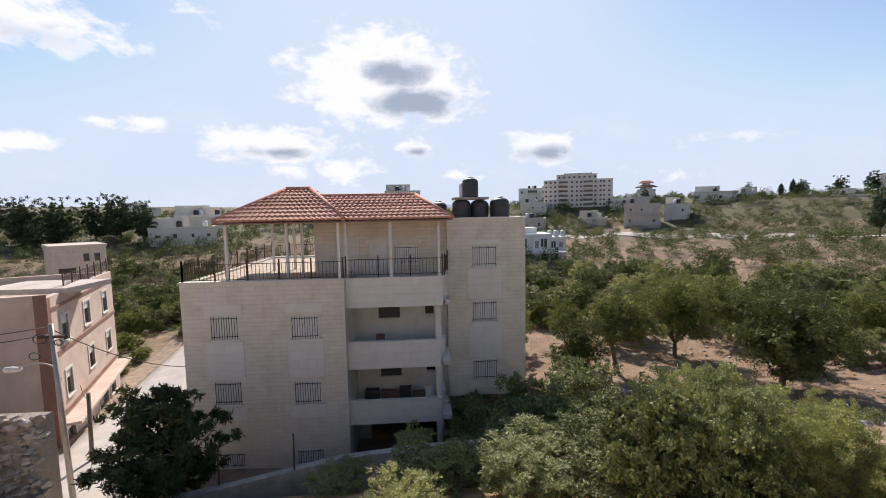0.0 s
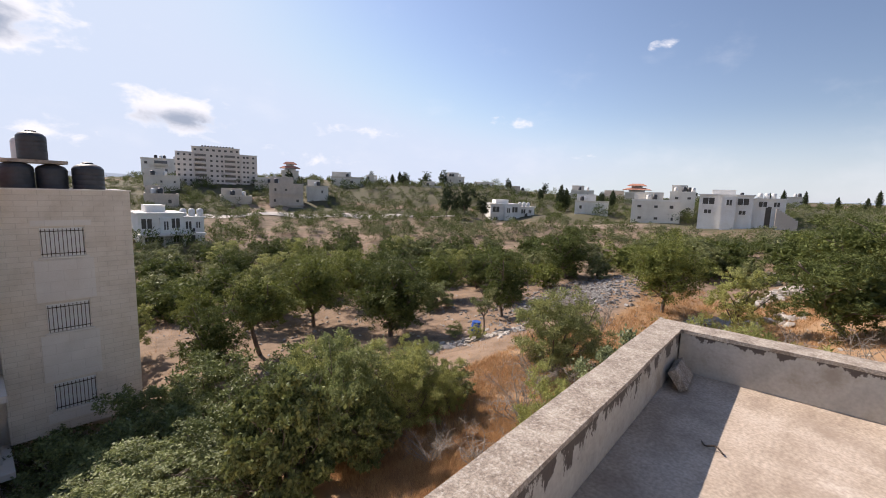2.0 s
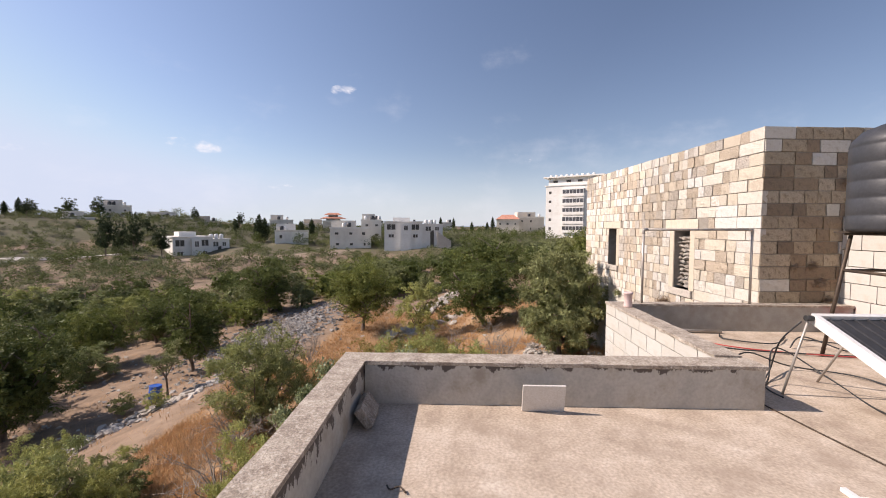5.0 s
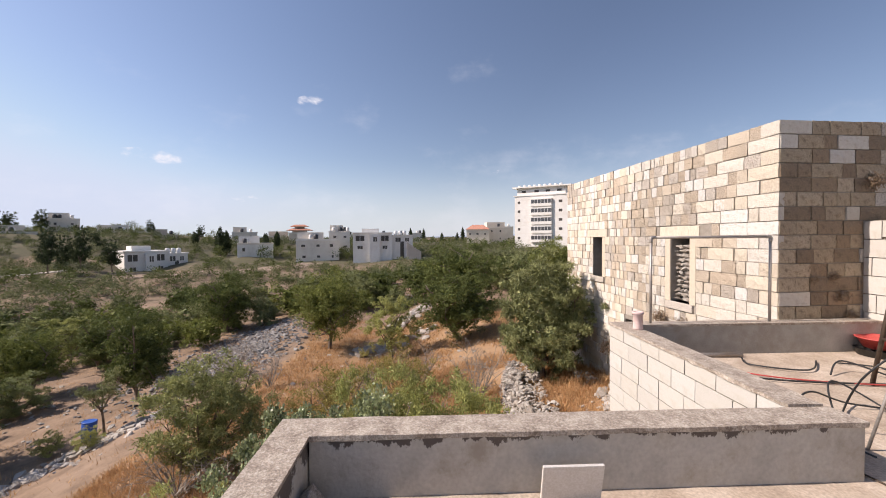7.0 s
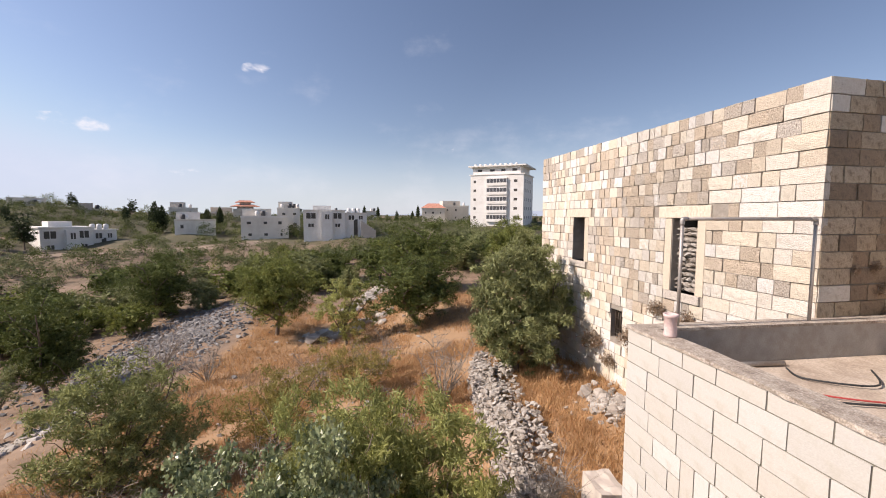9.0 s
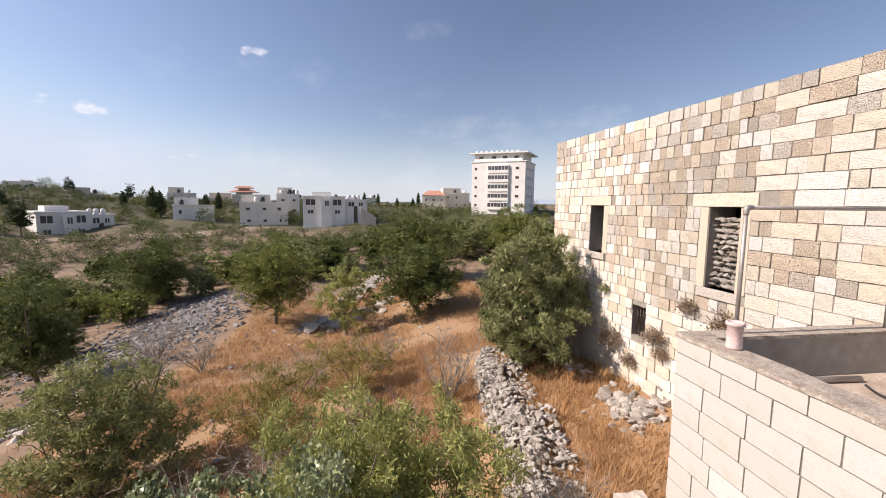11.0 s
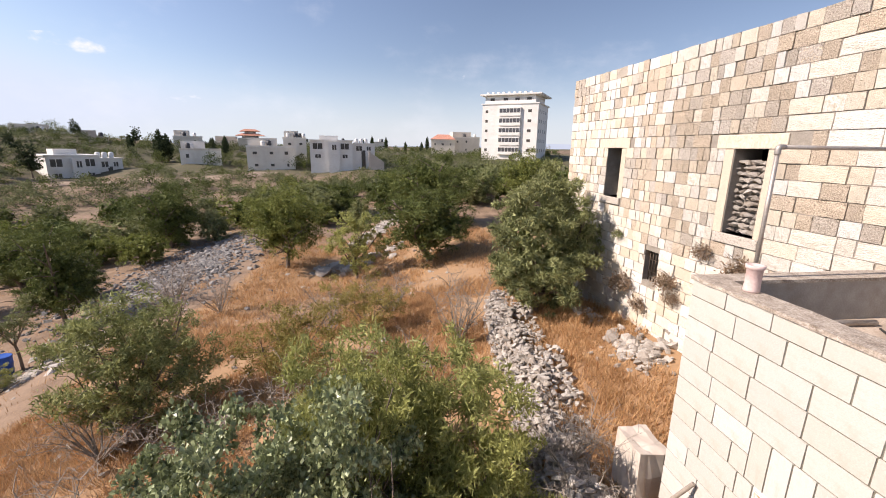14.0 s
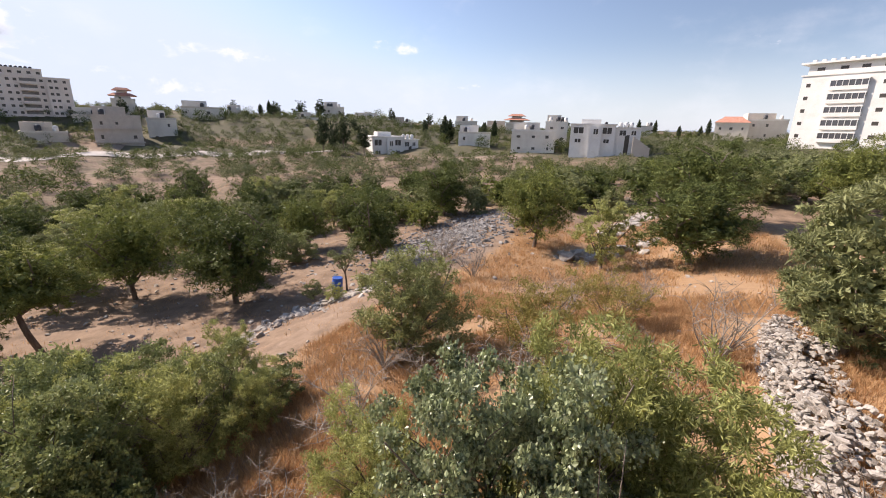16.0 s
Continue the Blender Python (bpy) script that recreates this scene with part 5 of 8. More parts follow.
def water_tank(name, label, group="", r=0.5, h=1.15, mat=None):
    ob = thing(name, label, "water tank", group)
    prof = [(r * 0.97, 0.0), (r, 0.04)]
    for k in range(1, 6):
        z = h * 0.76 * k / 5
        prof += [(r, z - 0.03), (r * 0.988, z - 0.015), (r, z)]
    prof += [(r * 0.97, h * 0.81), (r * 0.8, h * 0.89), (r * 0.45, h * 0.95), (r * 0.36, h * 0.955)]
    part("body", lathe(bmesh.new(), prof, sides=28), mat or M_PLASTIC_BLACK, ob)
    part("lid", lathe(bmesh.new(), [(r * 0.36, h * 0.95), (r * 0.36, h * 0.985), (r * 0.3, h), (r * 0.1, h * 1.01)], sides=20), mat or M_PLASTIC_BLACK, ob)
    return ob


tank = water_tank("water_tank", "black plastic water tank on an iron stand", r=0.58, h=1.42)
tank.matrix_basis = pose(7.5, -4.74, 1.72, 0, 0, 20)
part("outlet", tube(bmesh.new(), [(-0.5, 0.2, 0.12), (-0.6, 0.24, 0.12)], 0.03, 10), M_PIPE, tank)
stand_ob = thing("tank_stand", "rusty angle-iron stand under the water tank", "stand")
for sx in (-1, 1):
    for sy in (-1, 1):
        part("leg", tube(bmesh.new(), [(7.5 + sx * 0.52, -4.74 + sy * 0.52, 0.0), (7.5 + sx * 0.36, -4.74 + sy * 0.36, 1.68)], 0.024, 6), M_IRON, stand_ob)
for z, w in ((1.69, 0.40), (1.2, 0.405), (0.55, 0.467)):
    for a, b in (((-1, -1), (1, -1)), ((1, -1), (1, 1)), ((1, 1), (-1, 1)), ((-1, 1), (-1, -1))):
        part("rung", tube(bmesh.new(), [(7.5 + a[0] * w, -4.74 + a[1] * w, z), (7.5 + b[0] * w, -4.74 + b[1] * w, z)], 0.02, 6), M_IRON, stand_ob)
part("brace", tube(bmesh.new(), [(7.08, -4.34, 1.42), (7.3, -4.34, 1.68)], 0.014, 5), M_IRON, stand_ob)
part("deck", boxes((7.02, 7.98, -5.22, -4.26, 1.70, 1.72)), M_IRON, stand_ob)

solar = thing("solar_collector", "tilted solar water collector with white frame and black plate", "solar collector", at=Matrix.Translation((6.5, -2.78, 0.88)) @ Matrix.Rotation(radians(-21), 4, "Y"))
part("frame", boxes((-1.9, 0, -0.05, 0.0, -0.09, 0.01), (-1.9, 0, -1.15, -1.1, -0.09, 0.01), (-0.05, 0, -1.1, -0.05, -0.09, 0.01), (-1.9, -1.85, -1.1, -0.05, -0.09, 0.01), (-0.96, -0.93, -1.1, -0.05, -0.03, 0.012)), M_WHITE, solar, "white painted sheet-metal frame")
part("plate", boxes((-1.85, -0.05, -1.1, -0.05, -0.07, -0.03)), M_PLASTIC_BLACK, solar, "black absorber plate")
for k in range(8):
    part("riser", tube(bmesh.new(), [(-1.84, -0.14 - 0.125 * k, -0.025), (-0.06, -0.14 - 0.125 * k, -0.025)], 0.012, 6), M_PLASTIC_BLACK, solar)
part("union", tube(bmesh.new(), [(-0.03, 0.0, -0.03), (-0.03, 0.07, -0.03)], 0.03, 10), M_HOSE, solar)
legs = thing("collector_stand", "grey pipe legs that carry the solar collector", "stand")
for a, b in (((6.62, -2.62, 0.0), (6.5, -2.76, 0.84)), ((7.0, -3.3, 0.0), (6.5, -3.3, 0.84)), ((6.7, -3.85, 0.0), (6.5, -3.88, 0.84)), ((4.85, -2.85, 0.0), (4.85, -2.85, 0.2)), ((4.85, -3.85, 0.0), (4.85, -3.85, 0.2))):
    part("leg", tube(bmesh.new(), [a, b], 0.012, 8), M_PIPE, legs)


def hose(points, r, mat, name, label, category="hose"):
    return solid(name, tube(bmesh.new(), curve_points(points, 8), r * 0.75, 7), mat, label, category)


hose([(6.52, -2.70, 0.80), (6.68, -2.62, 0.55), (6.9, -2.7, 0.2), (6.78, -2.55, 0.03), (6.45, -2.5, 0.03)], 0.011, M_HOSE, "black_hose", "thick black hose hanging from the solar collector")
hose([(6.5, -2.25, 0.02), (7.0, -2.75, 0.02), (7.5, -3.2, 0.25), (7.1, -3.5, 0.02), (6.2, -3.2, 0.02), (5.4, -2.9, 0.2), (5.2, -2.9, 0.45)], 0.012, M_HOSE, "black_hose", "thin black hose looped over the annex roof")
hose([(6.75, -2.4, 0.02), (6.9, -2.3, 0.25), (7.1, -2.6, 0.3), (7.4, -3.3, 0.05), (7.1, -3.9, 0.02), (6.3, -3.9, 0.02)], 0.012, M_HOSE, "black_hose", "black hose coiled on the annex roof")
hose([(9.2, -2.7, 0.03), (8.6, -2.75, 0.02), (8.2, -3.2, 0.025), (8.0, -4.2, 0.02), (7.9, -5.2, 0.02)], 0.015, M_HOSE, "black_hose", "black water hose lying across the roof")
hose([(8.9, -2.95, 0.03), (8.45, -3.1, 0.02), (8.12, -3.7, 0.02), (7.9, -4.6, 0.02), (7.85, -5.4, 0.02)], 0.012, M_RED, "red_hose", "red plastic hose lying beside the black one")
hose([(9.1, -3.5, 0.02), (8.8, -3.4, 0.02), (8.5, -3.9, 0.03), (8.9, -4.4, 0.02)], 0.014, M_HOSE, "black_hose", "short curl of black hose")
hose([(8.35, -4.05, 0.02), (8.5, -4.35, 0.14), (8.2, -4.7, 0.02), (8.55, -4.95, 0.02), (8.8, -4.6, 0.02)], 0.014, M_HOSE, "black_hose", "curled black hose on the annex floor")
solid("pipe_length", tube(bmesh.new(), [(9.28, -2.35, 0.035), (9.22, -3.6, 0.03)], 0.03, 10), M_PIPE, "grey plastic pipe lying along the parapet", "pipe")
hose([(6.33, -2.2, 0.012), (5.67, -2.27, 0.012), (5.1, -2.34, 0.012), (3.4, -2.5, 0.012)], 0.009, M_IRON, "cable", "grey cable lying straight across the roof", "cable")
basin = thing("red_basin", "red plastic basin standing on the annex roof", "basin")
part("bowl", lathe(bmesh.new(), [(0.16, 0.0), (0.2, 0.02), (0.27, 0.15), (0.29, 0.15), (0.29, 0.165), (0.255, 0.16), (0.19, 0.03), (0.01, 0.025)], sides=24), M_RED, basin)
basin.matrix_basis = pose(9.15, -5.62, 0.1)
rubber = thing("rubber_tub", "black rubber tub under the red basin", "tub")
part("bowl", lathe(bmesh.new(), [(0.26, 0.0), (0.3, 0.1), (0.31, 0.1), (0.25, 0.095), (0.24, 0.02)], sides=24), M_HOSE, rubber)
rubber.matrix_basis = pose(9.15, -5.62, 0.0)
barrel = thing("blue_barrel", "blue plastic barrel beside a thin olive tree", "barrel")
part("body", lathe(bmesh.new(), [(0.25, 0), (0.28, 0.03), (0.285, 0.28), (0.30, 0.30), (0.285, 0.32), (0.285, 0.56), (0.30, 0.58), (0.285, 0.60), (0.28, 0.84), (0.25, 0.88), (0.24, 0.86)], sides=24), M_BLUE, barrel)
part("rim", lathe(bmesh.new(), [(0.27, 0.85), (0.285, 0.86), (0.285, 0.89), (0.26, 0.90), (0.2, 0.87)], sides=24), M_BLUE, barrel)
barrel.matrix_basis = pose(22.6, 16.2, float(ground_z(22.6, 16.2)) - 0.02, 3, 2, 0)

# ---- neighbouring apartment house ----
def window_model():
    """A window with a white shutter, dark grille and stone sill; its centre of the sill line at the origin, looking to -y."""
    w, h = 1.2, 1.05
    ob = part("window", boxes((-w / 2, w / 2, 0.0, 0.07, 0.0, h)), M_SHUTTER, None, "closed white roller shutter behind a dark grille")
    part("frame", boxes((-w / 2 - 0.05, -w / 2, -0.01, 0.08, 0, h), (w / 2, w / 2 + 0.05, -0.01, 0.08, 0, h), (-w / 2 - 0.05, w / 2 + 0.05, -0.01, 0.08, h, h + 0.05)), M_PANEL, ob)
    part("sill", boxes((-w / 2 - 0.1, w / 2 + 0.1, -0.1, 0.08, -0.07, 0.0)), M_PANEL, ob)
    bm = bmesh.new()
    for k in range(11):
        x = -0.57 + 1.14 * k / 10
        box(bm, x - 0.01, x + 0.01, -0.06, -0.045, 0.02, h - 0.03)
    for z in (0.12, h - 0.12):
        box(bm, -0.6, 0.6, -0.062, -0.038, z - 0.012, z + 0.012)
    part("grille", bm, M_IRON, ob)
    for k in range(6):
        part("slat", boxes((-w / 2 + 0.02, w / 2 - 0.02, -0.008, 0.0, 0.02 + 0.17 * k, 0.18 + 0.17 * k)), M_SHUTTER, ob)
    return ob


def hang(model, owner, x, y, z, sx=1.0, sz=1.0, turn=0.0):
    made = copy_thing_scaled(model, Matrix.Translation((x, y, z)) @ Matrix.Rotation(radians(turn), 4, "Z") @ Matrix.Diagonal((sx, 1, sz, 1)))
    made.parent = owner
    return made


flats = thing("apartment_house", "four-storey cream stone apartment house with red tiled roof terrace", "house")
W = window_model()
W.parent = flats
right_holes = [(3.28, 4.52, -1.08, 0.0), (3.28, 4.52, -3.95, -2.85), (3.28, 4.52, -7.05, -5.95)]
part("wall", pierced(bmesh.new(), 2.0, 6.04, -7.9, 1.38, 21.8, 22.1, right_holes), M_FACADE, flats, "cream stone facade with pale panels")
for d in ((5.74, 6.04, 22.1, 31, -11.5, 1.38), (2.0, 2.3, 22.1, 31, -11.5, 1.38), (2.3, 5.74, 30.7, 31, -11.5, 1.38), (2.0, 6.04, 22.9, 23.2, -11.5, -7.9)):
    part("wall", boxes(d), M_FACADE, flats)
part("roof", boxes((2.3, 5.74, 22.1, 30.7, 1.0, 1.2)), M_CAP, flats, "flat concrete roof")
part("coping", boxes((1.98, 6.08, 21.76, 22.1, 1.38, 1.43), (5.74, 6.08, 22.1, 31, 1.38, 1.43)), M_PANEL, flats)
for z0, z1 in ((-2.75, -1.17), (-5.85, -4.05), (-7.5, -7.12), (0.07, 0.28)):
    part("panel", boxes((3.05, 4.75, 21.765, 21.8, z0, z1)), M_PANEL, flats, "smooth pale stone panel")
W.matrix_basis = Matrix.Translation((3.90, 21.83, -1.08)) @ Matrix.Diagonal((1.03, 1, 1.03, 1))
for z in (-3.95, -7.05):
    hang(W, flats, 3.90, 21.83, z, 1.03, 1.03)
left_holes = [(-8.72, -7.56, -3.76, -2.68), (-5.2, -4.03, -3.84, -2.78), (-8.72, -7.56, -6.76, -5.66), (-5.2, -4.03, -6.88, -5.8), (-5.2, -4.03, -9.75, -9.06), (-8.7, -7.6, -9.75, -9.06)]
part("wall", pierced(bmesh.new(), -9.95, -2.82, -11.5, -1.2, 19.4, 19.7, left_holes), M_FACADE, flats, "cream split-stone facade with pale window panels")
for d in ((-9.95, -9.65, 19.7, 31, -11.5, -1.2), (-9.65, -2.82, 30.7, 31, -11.5, -1.2), (-3.12, -2.82, 19.7, 22.3, -11.5, -1.2)):
    part("wall", boxes(d), M_FACADE, flats)
part("terrace_floor", boxes((-9.65, -2.82, 19.7, 30.7, -1.5, -1.3)), M_ROOF, flats, "pinkish tiled roof terrace")
part("coping", boxes((-10.0, -2.8, 19.36, 19.72, -1.2, -1.14)), M_PANEL, flats)
for x0, x1 in ((-8.95, -7.34), (-5.42, -3.82)):
    for z0, z1 in ((-5.6, -3.86), (-7.5, -6.9), (-2.62, -2.2)):
        part("panel", boxes((x0, x1, 19.365, 19.4, z0, z1)), M_PANEL, flats, "smooth pale stone panel")
for x, z in ((-8.14, -3.75), (-4.62, -3.84), (-8.14, -6.76), (-4.62, -6.88)):
    hang(W, flats, x, 19.44, z, 0.97, 1.02)
hang(W, flats, -4.62, 19.44, -9.74, 0.97, 0.64)
hang(W, flats, -8.15, 19.44, -9.74, 0.92, 0.64)
# balconies
part("wall", pierced(bmesh.new(), -2.82, 2.0, -11.5, -1.3, 22.3, 22.55, [(-1.62, -0.5, -3.75, -3.1), (0.83, 1.28, -3.6, -3.15), (-1.6, -0.5, -6.9, -6.2), (0.83, 1.28, -6.7, -6.25), (-2.2, 1.3, -11.4, -8.9)]), M_PLASTER, flats, "pale balcony back wall")
# added dark sheet: painted shade behind the balcony openings
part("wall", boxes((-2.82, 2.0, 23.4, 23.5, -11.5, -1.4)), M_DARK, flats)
part("pane", boxes((-1.62, -0.5, 22.42, 22.45, -3.75, -3.1)), M_GLASS, flats, "dark balcony window")
part("pane", boxes((0.83, 1.28, 22.42, 22.45, -3.6, -3.15)), M_GLASS, flats, "small dark window")
part("pane", boxes((-1.6, -0.5, 22.42, 22.45, -6.9, -6.2)), M_GLASS, flats, "dark balcony window")
for z1, z0, xr in ((-1.28, -2.62, 1.66), (-4.3, -5.55, 1.5), (-7.15, -8.25, 1.45)):
    bm = boxes((-2.82, xr, 19.88, 20.03, z0, z1), (-2.82, 2.0, 20.03, 22.3, z0, z0 + 0.22))
    for x0, x1, y0, y1 in ((xr - 0.15, xr + 0.1, 20.03, 20.8), (xr + 0.1, xr + 0.28, 20.8, 21.8)):
        box(bm, x0, x1, y0, y1, z0, z1)
    part("balcony", bm, M_PANEL, flats, "smooth white stone balcony front")
    part("handrail", boxes((-2.82, xr + 0.03, 19.85, 20.06, z1, z1 + 0.06)), M_PANEL, flats)
part("column", lathe(bmesh.new(), [(0.17, -11.5), (0.17, -8.6), (0.21, -8.5), (0.15, -8.3), (0.15, -5.8), (0.2, -5.7), (0.15, -5.6), (0.15, -2.9), (0.2, -2.8), (0.2, -2.6)], (1.42, 20.15, 0), 14), M_PANEL, flats, "round stone column")
chair = thing("wooden_chair", "dark wooden chair standing on a balcony", "chair", at=pose(-1.5, 21.6, -5.33))
for x in (-0.2, 0.2):
    for y in (-0.2, 0.2):
        part("leg", boxes((x - 0.02, x + 0.02, y - 0.02, y + 0.02, 0, 0.45 if y < 0 else 0.9)), M_BROWN, chair)
part("seat", boxes((-0.23, 0.23, -0.23, 0.23, 0.44, 0.48), bevel=0.01), M_BROWN, chair)
part("backrest", boxes((-0.22, 0.22, 0.18, 0.22, 0.6, 0.9), bevel=0.01), M_BROWN, chair)
for k, (x, y, w, h) in enumerate(((-2.0, 21.7, 0.7, 0.7), (-1.1, 21.8, 0.9, 0.55), (-0.3, 21.6, 0.6, 0.8), (0.4, 21.8, 0.7, 0.45))):
    solid("storage_box", boxes((x - w / 2, x + w / 2, y - 0.25, y + 0.25, -8.03, -8.03 + h), bevel=0.03), (M_DARK, M_BROWN)[k % 2], "dark stored furniture under a cloth on the balcony", "furniture", "stored things on the balcony")
pchair = thing("plastic_chair", "white plastic chair on the lower balcony", "chair", at=pose(0.95, 21.3, -8.03))
for x in (-0.2, 0.2):
    for y in (-0.2, 0.2):
        part("leg", boxes((x - 0.02, x + 0.02, y - 0.02, y + 0.02, 0, 0.42)), M_WHITE, pchair)
part("seat", boxes((-0.23, 0.23, -0.23, 0.23, 0.42, 0.45), bevel=0.01), M_WHITE, pchair)
part("backrest", boxes((-0.22, 0.22, 0.18, 0.22, 0.45, 0.85), bevel=0.012), M_WHITE, pchair)
# roof storey
part("wall", pierced(bmesh.new(), -4.75, 2.0, -1.3, 1.45, 22.3, 22.55, [(-2.0, -1.08, -1.3, 0.15), (-0.68, 0.53, -0.95, 0.05)]), M_FACADE, flats, "cream wall of the roof storey")
part("wall", boxes((-4.75, -4.5, 22.55, 28, -1.3, 1.45)), M_FACADE, flats)
part("door", boxes((-2.0, -1.08, 22.4, 22.46, -1.3, 0.15)), M_WHITE, flats, "white door on the roof storey")
part("door", boxes((-3.3, -2.5, 22.27, 22.3, -1.3, 0.5)), M_PANEL, flats, "pale closed door")
hang(W, flats, -0.07, 22.33, -0.92, 1.0, 0.93)
for x0, x1 in ((-2.15, -0.95), (-0.85, 0.7)):
    part("panel", boxes((x0, x1, 22.27, 22.298, 0.17, 0.45)), M_PANEL, flats)
for x, y in ((-7.9, 19.55), (-5.5, 20.3), (-5.45, 22.6), (-3.0, 19.55), (-2.75, 20.0), (-0.72, 20.0), (1.5, 20.0), (-7.4, 24.0), (-6.4, 24.5)):
    part("post", boxes((x - 0.06, x + 0.06, y - 0.06, y + 0.06, -1.3, 1.42)), M_WHITE, flats, "white roof post")


def tiled_slope(eave_a, eave_b, top_a, top_b, rows):
    """Rolled clay tiles in overlapping rows between an eave line and a ridge line: arrays of verts and faces."""
    ea, eb, ta, tb = (np.array(p, float) for p in (eave_a, eave_b, top_a, top_b))
    up = np.cross(eb - ea, (ta + tb) / 2 - (ea + eb) / 2)
    up /= np.linalg.norm(up)
    up = up if up[2] > 0 else -up
    vs, fs, n = [], [], 0
    for i in range(rows):
        t0, t1 = i / rows, min(1.0, (i + 1.12) / rows)
        a0, b0, a1, b1 = ea + (ta - ea) * t0, eb + (tb - eb) * t0, ea + (ta - ea) * t1, eb + (tb - eb) * t1
        m = max(4, int(np.linalg.norm(b0 - a0) / 0.06))
        s = np.linspace(0, 1, m + 1)[:, None]
        p0, p1 = a0 + (b0 - a0) * s, a1 + (b1 - a1) * s
        wave = 0.055 * np.abs(np.sin(np.linalg.norm(p0 - ea - (ta - ea) * t0, axis=1) * math.pi / 0.24))[:, None]
        q = np.stack([p0 + up * (0.075 + wave), p1 + up * (0.004 + wave), p0 + up * (wave - 0.02)], 1).reshape(-1, 3)
        vs.append(q)
        k = np.arange(m) * 3 + n
        fs.append(np.stack([k, k + 3, k + 4, k + 1], 1))
        fs.append(np.stack([k + 2, k + 5, k + 3, k], 1))
        n += len(q)
    return np.concatenate(vs), np.concatenate(fs)


SLOPES = [
    ((-8.2, 19.1, 1.46), (-2.65, 19.1, 1.46), (-6.1, 22.6, 3.0), (-4.9, 22.6, 3.0), 9),
    ((-8.2, 26.2, 1.46), (-8.2, 19.1, 1.46), (-6.1, 22.6, 3.0), (-6.1, 22.6, 3.0), 9),
    ((-2.65, 19.1, 1.46), (-2.65, 26.2, 1.46), (-4.9, 22.6, 3.0), (-4.9, 22.6, 3.0), 9),
    ((-2.65, 26.2, 1.46), (-8.2, 26.2, 1.46), (-4.9, 22.6, 3.0), (-6.1, 22.6, 3.0), 12),
    ((-2.65, 19.25, 1.45), (2.1, 19.25, 1.45), (-4.2, 22.5, 2.6), (0.45, 22.5, 2.6), 8),
    ((2.1, 19.25, 1.45), (2.1, 25.7, 1.45), (0.45, 22.5, 2.6), (0.45, 22.5, 2.6), 9),
    ((2.1, 25.7, 1.45), (-2.65, 25.7, 1.45), (0.45, 22.5, 2.6), (-4.2, 22.5, 2.6), 11),
]
for s in SLOPES:
    tagged(part("roof_tiles", mesh_of("roof_tiles", *tiled_slope(*s), M_TILES), None, flats, "rows of rolled red clay tiles"), kind="stuff")
for a, b in (((-8.2, 19.1, 1.5), (-6.1, 22.6, 3.06)), ((-2.65, 19.1, 1.5), (-4.9, 22.6, 3.06)), ((-6.1, 22.6, 3.06), (-4.9, 22.6, 3.06)), ((-4.4, 22.5, 2.65), (0.45, 22.5, 2.65)), ((0.45, 22.5, 2.65), (2.1, 19.25, 1.5)), ((-8.2, 26.2, 1.5), (-6.1, 22.6, 3.06)), ((0.45, 22.5, 2.65), (2.1, 25.7, 1.5))):
    part("ridge", tube(bmesh.new(), [a, b], 0.11, 8), M_CLAY, flats, "rounded ridge tiles")
part("eave", boxes((-8.25, -2.6, 19.05, 26.25, 1.36, 1.42), (-2.6, 2.1, 19.2, 25.7, 1.36, 1.42)), M_BROWN, flats, "brown wooden eaves board")


def railing(owner, a, b, z, bars):
    a, b = Vector(a), Vector(b)
    d = b - a
    n = max(1, round(d.length / 1.35))
    for k in range(n + 1):
        p = a + d * k / n
        part("post", boxes((p.x - 0.03, p.x + 0.03, p.y - 0.03, p.y + 0.03, z, z + 1.0)), M_IRON, owner)
    bm = bmesh.new()
    for h in (0.12, 0.82):
        tube(bm, [(a.x, a.y, z + h), (b.x, b.y, z + h)], 0.017, 5)
    m = int(d.length / 0.16)
    for k in range(m):
        p = a + d * (k + 0.5) / m
        box(bm, p.x - 0.009, p.x + 0.009, p.y - 0.009, p.y + 0.009, z + 0.12, z + 0.82)
    tagged(part("infill", bm, M_IRON, owner), kind="stuff")


rail = thing("terrace_railing", "black iron railing round the roof terrace", "railing")
for a, b in (((-9.85, 19.5, 0), (-2.85, 19.5, 0)), ((-9.85, 19.5, 0), (-9.85, 30.8, 0)), ((-2.8, 19.95, 0), (1.65, 19.95, 0)), ((1.75, 20.0, 0), (2.0, 21.7, 0)), ((-9.8, 30.8, 0), (-5.0, 30.8, 0))):
    railing(rail, a, b, -1.2, True)
for k, (x, y, z, s) in enumerate(((1.75, 24.4, 1.2, 0.92), (2.95, 23.5, 1.2, 1.0), (3.95, 23.6, 1.2, 0.97), (5.05, 23.5, 1.2, 1.05), (3.45, 23.6, 2.5, 0.88))):
    tk = water_tank("water_tank", "black ribbed plastic water tank on the flat roof", "tanks on the neighbouring roof", 0.5, 1.25)
    tk.matrix_basis = pose(x, y, z) @ Matrix.Diagonal((s, s, s, 1))
wtank = water_tank("water_tank", "white slim hot-water tank beside the black ones", "tanks on the neighbouring roof", 0.25, 1.0, M_WHITE)
wtank.matrix_basis = pose(3.15, 24.2, 2.4)
solid("tank_platform", boxes((2.5, 4.4, 23.1, 24.6, 2.38, 2.5)), M_CAP, "concrete slab that carries the upper tanks", "slab")
garden = bmesh.new()
pts = [(-9.5, 14.5), (-6.0, 14.7), (-2.4, 15.0), (0.6, 15.1), (6.5, 15.3)]
tops = [-8.05, -7.55, -6.95, -6.75, -6.7]
